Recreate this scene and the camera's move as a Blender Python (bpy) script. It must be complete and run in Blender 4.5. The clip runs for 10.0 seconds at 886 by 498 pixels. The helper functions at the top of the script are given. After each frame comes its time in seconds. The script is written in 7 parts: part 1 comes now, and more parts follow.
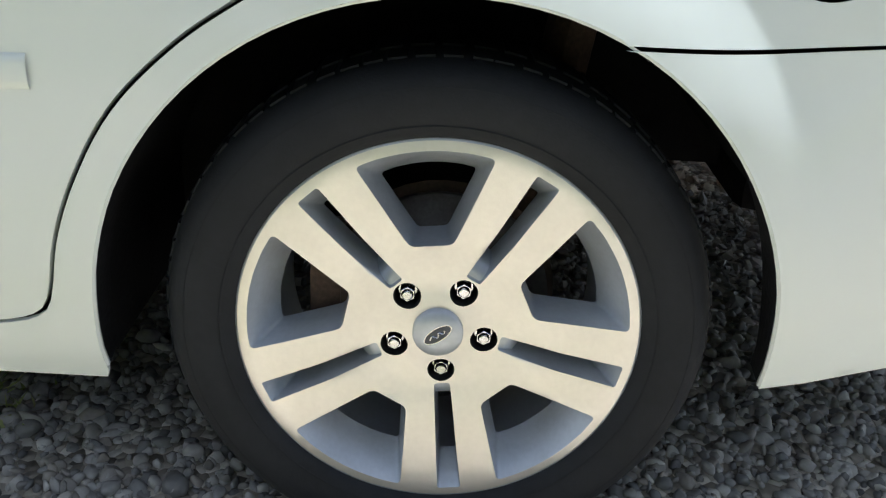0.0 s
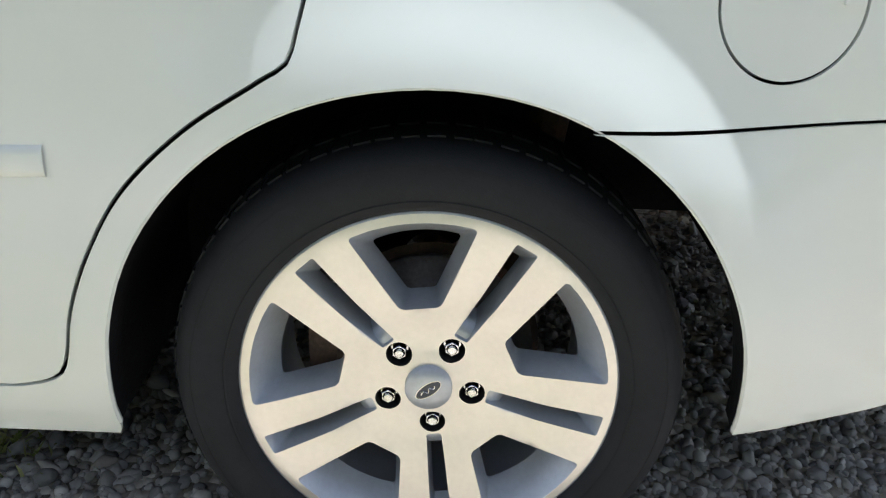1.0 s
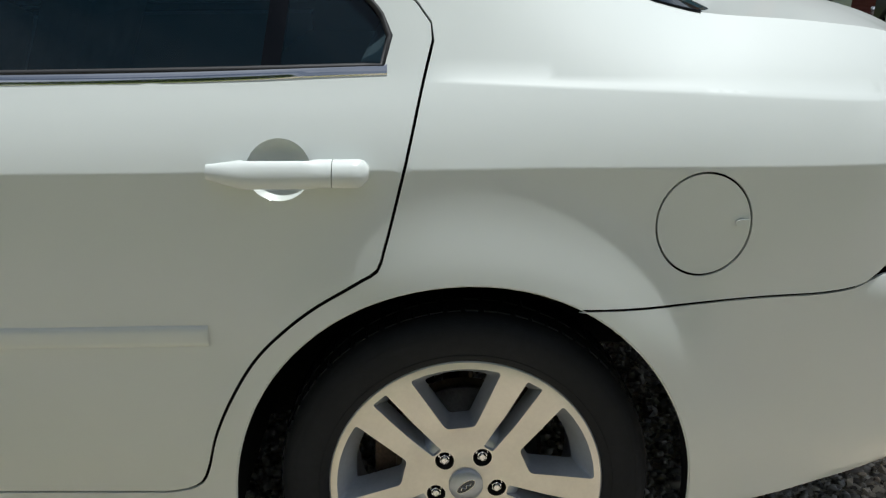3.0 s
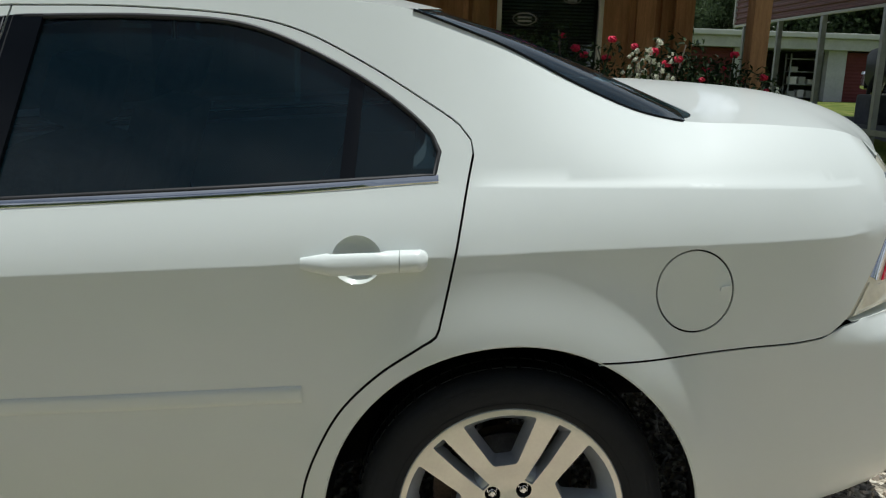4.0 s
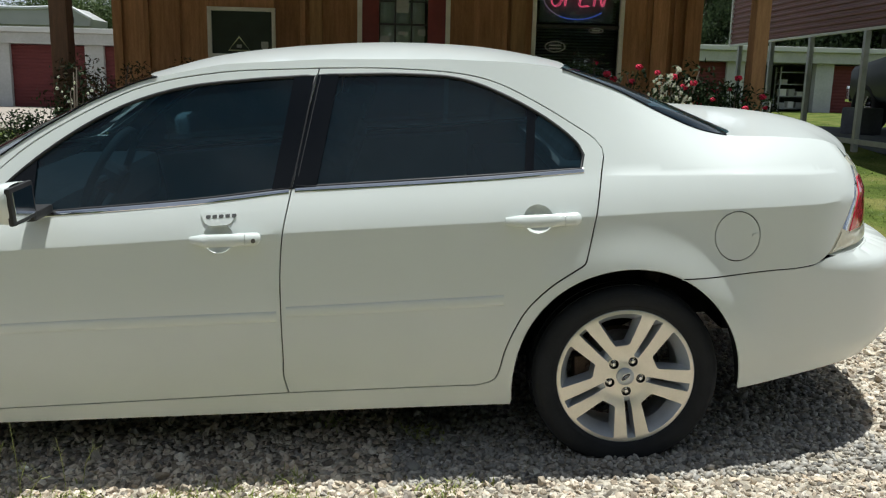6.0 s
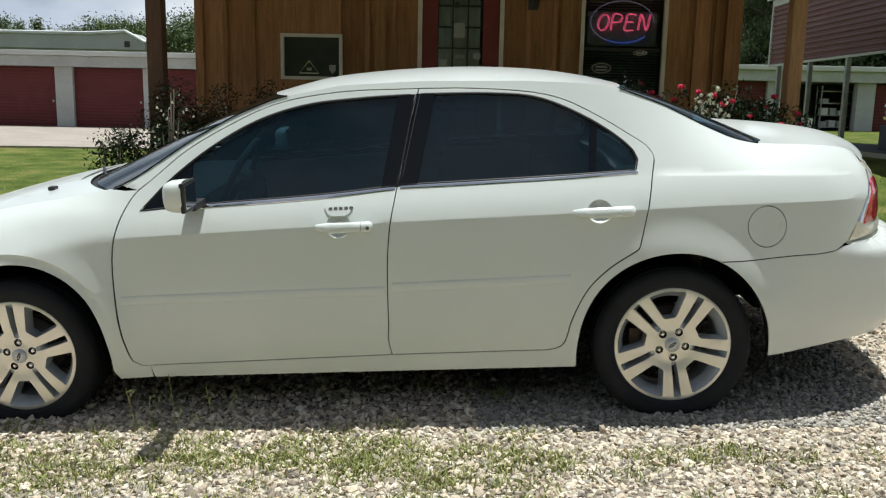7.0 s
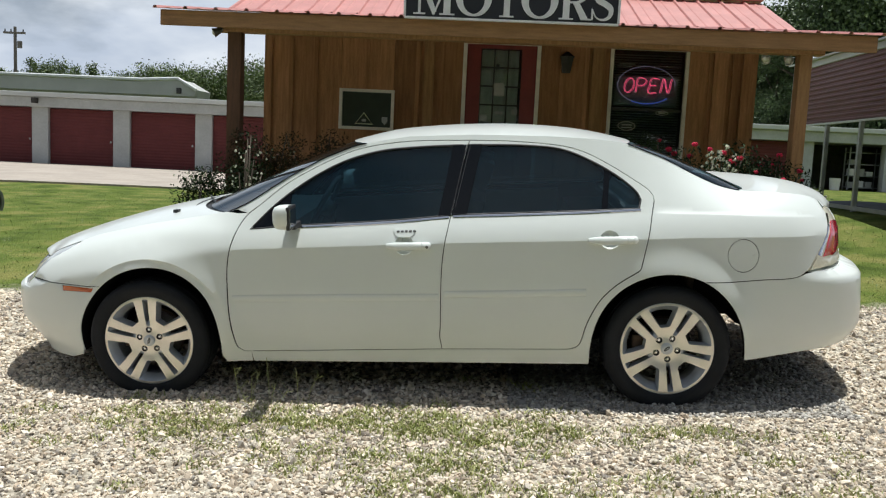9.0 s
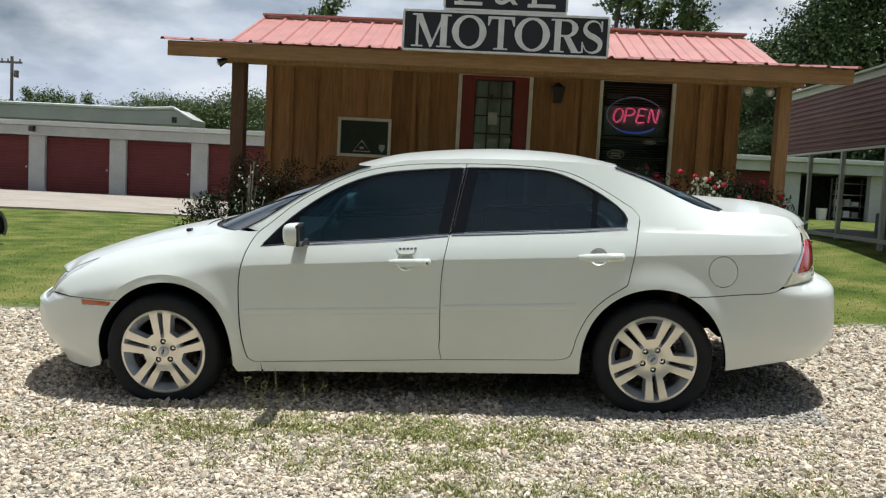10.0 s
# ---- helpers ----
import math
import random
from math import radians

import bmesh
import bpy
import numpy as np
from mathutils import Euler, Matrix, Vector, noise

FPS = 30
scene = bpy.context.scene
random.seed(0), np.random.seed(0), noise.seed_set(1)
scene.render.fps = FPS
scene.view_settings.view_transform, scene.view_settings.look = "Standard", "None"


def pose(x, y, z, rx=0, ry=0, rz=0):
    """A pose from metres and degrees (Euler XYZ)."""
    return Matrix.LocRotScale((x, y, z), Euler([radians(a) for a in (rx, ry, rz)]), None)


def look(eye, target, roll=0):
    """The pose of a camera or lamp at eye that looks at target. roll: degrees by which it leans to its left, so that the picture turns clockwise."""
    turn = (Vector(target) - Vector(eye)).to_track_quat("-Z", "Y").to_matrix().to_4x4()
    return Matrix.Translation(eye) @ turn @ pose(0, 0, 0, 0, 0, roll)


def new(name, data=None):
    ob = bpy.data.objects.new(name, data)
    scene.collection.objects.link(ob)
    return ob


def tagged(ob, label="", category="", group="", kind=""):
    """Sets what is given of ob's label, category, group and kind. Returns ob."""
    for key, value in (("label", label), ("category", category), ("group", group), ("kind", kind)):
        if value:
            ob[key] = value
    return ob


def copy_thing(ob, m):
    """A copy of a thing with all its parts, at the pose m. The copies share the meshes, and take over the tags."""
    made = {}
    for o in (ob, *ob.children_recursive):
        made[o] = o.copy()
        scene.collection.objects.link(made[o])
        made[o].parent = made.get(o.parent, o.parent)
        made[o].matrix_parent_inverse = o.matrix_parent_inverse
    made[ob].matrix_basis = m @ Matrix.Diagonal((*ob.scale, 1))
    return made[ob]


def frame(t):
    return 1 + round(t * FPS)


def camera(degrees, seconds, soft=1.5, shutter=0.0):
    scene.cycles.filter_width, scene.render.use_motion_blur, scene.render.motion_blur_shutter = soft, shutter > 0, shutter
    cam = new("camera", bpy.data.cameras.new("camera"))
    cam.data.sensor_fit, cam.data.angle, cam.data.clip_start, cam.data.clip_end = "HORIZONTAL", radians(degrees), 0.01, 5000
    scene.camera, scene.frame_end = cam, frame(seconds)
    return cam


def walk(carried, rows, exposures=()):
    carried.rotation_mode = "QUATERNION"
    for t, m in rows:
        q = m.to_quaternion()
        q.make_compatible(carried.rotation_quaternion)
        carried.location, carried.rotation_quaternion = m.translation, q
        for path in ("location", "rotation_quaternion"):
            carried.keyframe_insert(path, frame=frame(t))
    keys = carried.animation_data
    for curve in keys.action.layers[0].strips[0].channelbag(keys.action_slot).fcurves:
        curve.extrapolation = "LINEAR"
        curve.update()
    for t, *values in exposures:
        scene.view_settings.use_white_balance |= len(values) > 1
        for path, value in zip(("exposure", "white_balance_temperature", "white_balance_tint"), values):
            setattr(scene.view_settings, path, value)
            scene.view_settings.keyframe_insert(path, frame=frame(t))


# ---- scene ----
cam = camera(56.3, 10.0, 1.2)
PATH = [
    (0, (-0.028, -0.864, 0.812), (0.022, 0.967, 0.01), 6.1),
    (0.5, (-0.021, -0.88, 0.857), (0.024, 0.956, 0.065), 5.3),
    (1, (-0.01, -0.9, 0.899), (0.018, 0.941, 0.118), 4.8),
    (1.5, (-0.018, -0.933, 0.95), (-0.009, 0.916, 0.188), 4.4),
    (2, (-0.056, -1.023, 1.003), (-0.048, 0.838, 0.27), 3.9),
    (2.5, (-0.097, -1.149, 1.081), (-0.026, 0.743, 0.437), 4.3),
    (2.7, (-0.11, -1.196, 1.113), (-0.028, 0.703, 0.491), 4.3),
    (3.8, (-0.18, -1.532, 1.213), (-0.114, 0.417, 0.769), 2.8),
    (4, (-0.205, -1.601, 1.241), (-0.154, 0.353, 0.821), 1.9),
    (4.5, (-0.349, -1.856, 1.265), (-0.268, 0.102, 0.862), 1.4),
    (5, (-0.469, -2.113, 1.301), (-0.39, -0.157, 0.895), 1.5),
    (5.2, (-0.5, -2.263, 1.301), (-0.425, -0.304, 0.907), 1.2),
    (6.3, (-0.817, -2.869, 1.302), (-0.755, -0.907, 0.917), 1.5),
    (6.5, (-0.849, -2.995, 1.308), (-0.805, -1.029, 0.941), 1.4),
    (6.7, (-0.862, -3.124, 1.301), (-0.866, -1.154, 0.955), 1.2),
    (7, (-0.916, -3.319, 1.283), (-0.94, -1.348, 0.939), 1.2),
    (7.5, (-1.013, -3.596, 1.263), (-1.092, -1.622, 0.95), 1.4),
    (8, (-1.037, -3.84, 1.258), (-1.118, -1.866, 0.949), 1.4),
    (8.5, (-0.97, -4.066, 1.254), (-1.061, -2.091, 0.953), 1.8),
    (9, (-0.958, -4.246, 1.266), (-1.061, -2.262, 1.039), 2.7),
    (9.5, (-0.982, -4.428, 1.24), (-1.076, -2.441, 1.037), 2.9),
    (10, (-0.981, -4.529, 1.22), (-1.068, -2.537, 1.066), 2.9),
]
walk(cam, [(t, look(eye, target, roll)) for t, eye, target, roll in PATH],
     ((0, 1.06, 5600, 8), (1.0, 1.08, 5600, 11), (1.5, 1.06, 5620, 12), (2.5, 0.10, 5880, 9), (4.0, -0.20, 5980, 6), (4.5, -0.10, 5960, 6), (5.0, -0.02, 5960, 6), (6.5, 0.08, 6060, 6), (8.0, 0.11, 6090, 7), (10.0, 0.13, 6090, 8)))

# ---------------------------------------------------------------- light
SUN_ELEVATION, SUN_AZIMUTH = 81.0, 40.0      # degrees; azimuth from +y towards +x
world = bpy.data.worlds.new("world")
scene.world = world
world.use_nodes = True
wn, wl = world.node_tree.nodes, world.node_tree.links
wn.clear()
w_out = wn.new("ShaderNodeOutputWorld")
w_bg = wn.new("ShaderNodeBackground")
w_sky = wn.new("ShaderNodeTexSky")
w_sky.sky_type = "NISHITA"
w_sky.sun_disc = False
w_sky.sun_elevation = radians(SUN_ELEVATION)
w_sky.sun_rotation = radians(SUN_AZIMUTH)
w_sky.air_density, w_sky.dust_density, w_sky.ozone_density = 1.0, 1.2, 1.0
w_co = wn.new("ShaderNodeTexCoord")
w_map = wn.new("ShaderNodeMapping")
w_map.inputs["Scale"].default_value = (1.0, 1.0, 2.5)
w_noise = wn.new("ShaderNodeTexNoise")
w_noise.inputs["Scale"].default_value = 2.6
w_noise.inputs["Detail"].default_value = 7.0
w_noise.inputs["Roughness"].default_value = 0.55
w_ramp = wn.new("ShaderNodeValToRGB")
w_ramp.color_ramp.elements[0].position, w_ramp.color_ramp.elements[1].position = 0.33, 0.54
w_noise2 = wn.new("ShaderNodeTexNoise")
w_noise2.inputs["Scale"].default_value = 5.0
w_noise2.inputs["Detail"].default_value = 5.0
w_cloud = wn.new("ShaderNodeValToRGB")
w_cloud.color_ramp.elements[0].position, w_cloud.color_ramp.elements[0].color = 0.36, (13.8, 15.0, 17.2, 1)
w_cloud.color_ramp.elements[1].position, w_cloud.color_ramp.elements[1].color = 0.62, (23.5, 23.6, 23.8, 1)
w_mix = wn.new("ShaderNodeMix")
w_mix.data_type = "RGBA"
wl.new(w_co.outputs["Generated"], w_map.inputs["Vector"])
wl.new(w_map.outputs["Vector"], w_noise.inputs["Vector"])
wl.new(w_map.outputs["Vector"], w_noise2.inputs["Vector"])
wl.new(w_noise.outputs["Fac"], w_ramp.inputs["Fac"])
wl.new(w_noise2.outputs["Fac"], w_cloud.inputs["Fac"])
# the clouds thicken towards the horizon; overhead the sky is clear
w_xyz = wn.new("ShaderNodeSeparateXYZ")
w_fade = wn.new("ShaderNodeMapRange")
w_fade.inputs["From Min"].default_value, w_fade.inputs["From Max"].default_value = 0.20, 0.60
w_fade.inputs["To Min"].default_value, w_fade.inputs["To Max"].default_value = 1.0, 0.38
w_mul = wn.new("ShaderNodeMath")
w_mul.operation = "MULTIPLY"
wl.new(w_co.outputs["Generated"], w_xyz.inputs["Vector"])
wl.new(w_xyz.outputs["Z"], w_fade.inputs["Value"])
wl.new(w_ramp.outputs["Color"], w_mul.inputs[0])
wl.new(w_fade.outputs["Result"], w_mul.inputs[1])
wl.new(w_mul.outputs["Value"], w_mix.inputs["Factor"])
wl.new(w_sky.outputs["Color"], w_mix.inputs["A"])
wl.new(w_cloud.outputs["Color"], w_mix.inputs["B"])
wl.new(w_mix.outputs["Result"], w_bg.inputs["Color"])
wl.new(w_bg.outputs["Background"], w_out.inputs["Surface"])
w_bg.inputs["Strength"].default_value = 0.0358

sun = new("sun", bpy.data.lights.new("sun", "SUN"))
sun.data.energy = 5.0
sun.data.angle = radians(0.53)
sun.data.color = (1.0, 0.96, 0.88)
_e, _a = radians(SUN_ELEVATION), radians(SUN_AZIMUTH)
SUN_WAY = Vector((math.sin(_a) * math.cos(_e), math.cos(_a) * math.cos(_e), math.sin(_e)))
sun.matrix_world = look(SUN_WAY * 60, (0, 0, 0))

# ---------------------------------------------------------------- materials
def material(name, colour, rough=0.5, metal=0.0, coat=0.0, spread=0.0, grain=0.0, scale=8.0, bump=0.0, bump_scale=60.0,
             per="", per_spread=0.0, stretch=(1, 1, 1), colours=(), spec=0.5, coat_rough=0.05):
    """A principled material in object space: colour varied at two scales, fine relief, and a value that differs from piece to piece (per: object or island)."""
    mat = bpy.data.materials.new(name)
    mat.use_nodes = True
    nt = mat.node_tree
    n, l = nt.nodes, nt.links
    b = n["Principled BSDF"]
    b.inputs["Base Color"].default_value = (*colour, 1)
    b.inputs["Roughness"].default_value = rough
    b.inputs["Metallic"].default_value = metal
    b.inputs["Specular IOR Level"].default_value = spec
    if coat:
        b.inputs["Coat Weight"].default_value = coat
        b.inputs["Coat Roughness"].default_value = coat_rough
    co = n.new("ShaderNodeTexCoord")
    mp = n.new("ShaderNodeMapping")
    mp.inputs["Scale"].default_value = stretch
    l.new(co.outputs["Object"], mp.inputs["Vector"])
    last = None
    if colours:
        ramp = n.new("ShaderNodeValToRGB")
        ramp.color_ramp.interpolation = "LINEAR"
        for i, c in enumerate(colours):
            e = ramp.color_ramp.elements[i] if i < 2 else ramp.color_ramp.elements.new(0.5)
            e.color = (*c, 1)
        for i, e in enumerate(ramp.color_ramp.elements):
            e.position = i / (len(colours) - 1)
        for i, c in enumerate(colours):
            ramp.color_ramp.elements[i].color = (*c, 1)
        if per:
            info = n.new("ShaderNodeObjectInfo" if per == "object" else "ShaderNodeNewGeometry")
            l.new(info.outputs["Random" if per == "object" else "Random Per Island"], ramp.inputs["Fac"])
        else:
            tx = n.new("ShaderNodeTexNoise")
            tx.inputs["Scale"].default_value = scale
            tx.inputs["Detail"].default_value = 6
            tx.inputs["Roughness"].default_value = 0.65
            l.new(mp.outputs["Vector"], tx.inputs["Vector"])
            l.new(tx.outputs["Fac"], ramp.inputs["Fac"])
        last = ramp.outputs["Color"]
    def vary(socket, fac_socket, amount):
        hsv = n.new("ShaderNodeHueSaturation")
        mr = n.new("ShaderNodeMapRange")
        mr.inputs["From Min"].default_value, mr.inputs["From Max"].default_value = 0.25, 0.75
        mr.inputs["To Min"].default_value, mr.inputs["To Max"].default_value = 1 - amount, 1 + amount
        l.new(fac_socket, mr.inputs["Value"])
        l.new(mr.outputs["Result"], hsv.inputs["Value"])
        if socket is None:
            hsv.inputs["Color"].default_value = (*colour, 1)
        else:
            l.new(socket, hsv.inputs["Color"])
        return hsv.outputs["Color"]
    for amount, size in ((spread, scale), (grain, scale * 9)):
        if amount:
            tx = n.new("ShaderNodeTexNoise")
            tx.inputs["Scale"].default_value = size
            tx.inputs["Detail"].default_value = 5
            l.new(mp.outputs["Vector"], tx.inputs["Vector"])
            last = vary(last, tx.outputs["Fac"], amount)
    if per and per_spread and not colours:
        info = n.new("ShaderNodeObjectInfo" if per == "object" else "ShaderNodeNewGeometry")
        last = vary(last, info.outputs["Random" if per == "object" else "Random Per Island"], per_spread)
    if last is not None:
        l.new(last, b.inputs["Base Color"])
    if bump:
        tx = n.new("ShaderNodeTexNoise")
        tx.inputs["Scale"].default_value = bump_scale
        tx.inputs["Detail"].default_value = 4
        bp = n.new("ShaderNodeBump")
        bp.inputs["Strength"].default_value = bump
        bp.inputs["Distance"].default_value = 0.004
        l.new(mp.outputs["Vector"], tx.inputs["Vector"])
        l.new(tx.outputs["Fac"], bp.inputs["Height"])
        l.new(bp.outputs["Normal"], b.inputs["Normal"])
    return mat


def glass(name, tint, rough=0.0, mirror=1.0, sky_tint=None):
    """A thin pane: tinted, clear in what passes, with a sharp reflection by Fresnel."""
    mat = bpy.data.materials.new(name)
    mat.use_nodes = True
    n, l = mat.node_tree.nodes, mat.node_tree.links
    n.clear()
    out = n.new("ShaderNodeOutputMaterial")
    mix = n.new("ShaderNodeMixShader")
    fr = n.new("ShaderNodeFresnel")
    fr.inputs["IOR"].default_value = 1.0 + 0.52 * mirror
    tr = n.new("ShaderNodeBsdfTransparent")
    tr.inputs["Color"].default_value = (*tint, 1)
    gl = n.new("ShaderNodeBsdfGlossy")
    gl.inputs["Roughness"].default_value = rough
    l.new(fr.outputs["Fac"], mix.inputs["Fac"])
    through_it = tr.outputs["BSDF"]
    if sky_tint:
        # navy diffuse share that stands in for the blue sky's reflection
        fd = n.new("ShaderNodeBsdfDiffuse")
        fd.inputs["Color"].default_value = (*sky_tint, 1)
        fm = n.new("ShaderNodeMixShader")
        fm.inputs["Fac"].default_value = 0.17
        l.new(tr.outputs["BSDF"], fm.inputs[1])
        l.new(fd.outputs["BSDF"], fm.inputs[2])
        through_it = fm.outputs["Shader"]
    l.new(through_it, mix.inputs[1])
    l.new(gl.outputs["BSDF"], mix.inputs[2])
    l.new(mix.outputs["Shader"], out.inputs["Surface"])
    return mat


def glow(name, colour, strength):
    mat = bpy.data.materials.new(name)
    mat.use_nodes = True
    b = mat.node_tree.nodes["Principled BSDF"]
    b.inputs["Base Color"].default_value = (*colour, 1)
    b.inputs["Emission Color"].default_value = (*colour, 1)
    b.inputs["Emission Strength"].default_value = strength
    return mat


PAINT = material("cream_white_paint", (0.71, 0.748, 0.722), rough=0.32, metal=0.0, spec=0.3, coat=0.6, spread=0.02, scale=3.0, bump=0.012, bump_scale=900, coat_rough=0.04)
SEAM = material("seam_shadow_black", (0.012, 0.012, 0.012), rough=0.9)
BLACK = material("black_plastic", (0.018, 0.018, 0.02), rough=0.55, spread=0.15, scale=20, bump=0.1, bump_scale=400)
GLOSS = material("gloss_black", (0.005, 0.006, 0.008), rough=0.10, spec=0.25)
LINER = material("wheel_liner_felt", (0.011, 0.011, 0.012), spec=0.1, rough=0.95, spread=0.3, grain=0.2, scale=12, bump=0.3, bump_scale=120)
RUBBER = material("tyre_rubber", (0.017, 0.0185, 0.022), spec=0.22, rough=0.72, spread=0.18, grain=0.1, scale=9, bump=0.12, bump_scale=260)
ALLOY = material("machined_alloy", (0.80, 0.765, 0.71), rough=0.33, metal=0.72, spread=0.05, grain=0.03, scale=14, bump=0.05, bump_scale=500)
SILVER = material("silver_wheel_paint", (0.50, 0.53, 0.58), rough=0.38, metal=0.5, spread=0.10, grain=0.05, scale=18, coat=0.3)
CHROME = material("chrome", (0.72, 0.73, 0.75), rough=0.12, metal=1.0, spread=0.05, scale=20)
STEEL = material("brake_steel", (0.16, 0.15, 0.145), rough=0.5, metal=0.8, spread=0.3, grain=0.2, scale=25)
RUST = material("rusty_steel", (0.09, 0.06, 0.045), rough=0.8, metal=0.3, spread=0.4, grain=0.3, scale=20)
TINT = glass("tinted_glass", (0.21, 0.32, 0.37), mirror=1.0, sky_tint=(0.022, 0.062, 0.090))
REDLENS = material("red_lamp_lens", (0.50, 0.015, 0.045), rough=0.12, coat=1.0, spread=0.12, scale=30)
AMBER = material("amber_lamp_lens", (0.50, 0.10, 0.012), rough=0.15, coat=1.0, spread=0.12, scale=40)
HEADGLASS = material("pale_headlamp_glass", (0.50, 0.53, 0.53), rough=0.16, metal=0.15, coat=0.8, spread=0.15, scale=14)
LAMPSILVER = material("lamp_reflector", (0.74, 0.72, 0.60), rough=0.25, metal=0.1, coat=0.6, spread=0.12, scale=40)
CLOTH = material("grey_seat_cloth", (0.14, 0.14, 0.135), rough=0.9, spread=0.2, grain=0.15, scale=15, bump=0.2, bump_scale=300)
LINING = material("pale_grey_lining", (0.72, 0.71, 0.68), rough=0.7, spread=0.1, scale=8, bump=0.1, bump_scale=200)
DASH = material("dark_dashboard_plastic", (0.075, 0.076, 0.078), rough=0.7, spread=0.15, scale=15, bump=0.1, bump_scale=300)
BADGE = material("badge_blue_black", (0.03, 0.035, 0.05), rough=0.2, coat=0.6)

# ---------------------------------------------------------------- mesh helpers
def mesh_of(name, verts, faces, mat, smooth=False):
    me = bpy.data.meshes.new(name)
    me.from_pydata([tuple(v) for v in verts], [], faces)
    me.materials.append(mat)
    if smooth:
        me.polygons.foreach_set("use_smooth", [True] * len(me.polygons))
    me.update()
    return me


def part(name, data, mat, parent=None, label="", smooth=False):
    """One mesh object from a bmesh, a mesh or (verts, faces), under a thing or a part."""
    if isinstance(data, bmesh.types.BMesh):
        me = bpy.data.meshes.new(name)
        data.to_mesh(me)
        data.free()
        me.materials.append(mat)
        if smooth:
            me.polygons.foreach_set("use_smooth", [True] * len(me.polygons))
    elif isinstance(data, tuple):
        me = mesh_of(name, data[0], data[1], mat, smooth)
    else:
        me = data
        if mat is not None and not me.materials:
            me.materials.append(mat)
    ob = new(name, me)
    if parent is not None:
        ob.parent = parent
    if label:
        tagged(ob, label)
    return ob


def thing(name, label, category, m=None, group="", kind=""):
    ob = new(name)
    ob.empty_display_size = 0.1
    if m is not None:
        ob.matrix_world = m
    return tagged(ob, label, category, group, kind)


def box(bm, x0, x1, y0, y1, z0, z1, bevel=0.0, m=None):
    g = bmesh.ops.create_cube(bm, size=1.0)
    vs = g["verts"]
    for v in vs:
        v.co = Vector(((x0 + x1) / 2 + v.co.x * (x1 - x0), (y0 + y1) / 2 + v.co.y * (y1 - y0), (z0 + z1) / 2 + v.co.z * (z1 - z0)))
        if m is not None:
            v.co = m @ v.co
    if bevel:
        es = list({e for v in vs for e in v.link_edges})
        bmesh.ops.bevel(bm, geom=es, offset=bevel, segments=2, affect="EDGES", profile=0.7)
    return bm


def boxed(*a, **k):
    return box(bmesh.new(), *a, **k)


def rod(bm, a, b, r0, r1=None, sides=10):
    a, b = Vector(a), Vector(b)
    q = (b - a).to_track_quat("Z", "Y").to_matrix().to_4x4()
    m = Matrix.Translation((a + b) / 2) @ q
    bmesh.ops.create_cone(bm, cap_ends=True, segments=sides, radius1=r0, radius2=r0 if r1 is None else r1, depth=(b - a).length, matrix=m)
    return bm


def tube(points, r, sides=8, closed=False):
    """A round bar along a line of points: (verts, faces)."""
    pts = [Vector(p) for p in points]
    n, vs, fs = len(pts), [], []
    for i, p in enumerate(pts):
        a = pts[(i - 1) % n] if closed or i else p
        b = pts[(i + 1) % n] if closed or i < n - 1 else p
        t = (b - a).normalized()
        up = Vector((0, 0, 1)) if abs(t.z) < 0.9 else Vector((0, 1, 0))
        s = t.cross(up).normalized()
        u = s.cross(t)
        rr = r[i] if isinstance(r, (list, tuple)) else r
        for k in range(sides):
            c = 2 * math.pi * k / sides
            vs.append(p + s * (rr * math.cos(c)) + u * (rr * math.sin(c)))
    for i in range(n if closed else n - 1):
        for k in range(sides):
            j = (i + 1) % n
            fs.append((i * sides + k, i * sides + (k + 1) % sides, j * sides + (k + 1) % sides, j * sides + k))
    if not closed:
        fs.append(tuple(range(sides))[::-1])
        fs.append(tuple((n - 1) * sides + k for k in range(sides)))
    return vs, fs


def spline(points, step=0.02, closed=False):
    """A smooth line through control points (any dimension)."""
    P = [np.array(p, float) for p in points]
    n, out = len(P), []
    for i in range(n if closed else n - 1):
        p1, p2 = P[i], P[(i + 1) % n]
        p0 = P[(i - 1) % n] if closed or i else 2 * p1 - p2
        p3 = P[(i + 2) % n] if closed or i < n - 2 else 2 * p2 - p1
        k = max(1, int(np.linalg.norm(p2 - p1) / step))
        d = [max(np.linalg.norm(b - a), 1e-6) ** 0.5 for a, b in ((p0, p1), (p1, p2), (p2, p3))]
        t0, t1 = 0.0, d[0]
        t2 = t1 + d[1]
        t3 = t2 + d[2]
        for t in np.linspace(t1, t2, k, endpoint=False):
            a1 = (t1 - t) / (t1 - t0) * p0 + (t - t0) / (t1 - t0) * p1
            a2 = (t2 - t) / (t2 - t1) * p1 + (t - t1) / (t2 - t1) * p2
            a3 = (t3 - t) / (t3 - t2) * p2 + (t - t2) / (t3 - t2) * p3
            b1 = (t2 - t) / (t2 - t0) * a1 + (t - t0) / (t2 - t0) * a2
            b2 = (t3 - t) / (t3 - t1) * a2 + (t - t1) / (t3 - t1) * a3
            out.append((t2 - t) / (t2 - t1) * b1 + (t - t1) / (t2 - t1) * b2)
    if not closed:
        out.append(P[-1])
    return [tuple(p) for p in out]


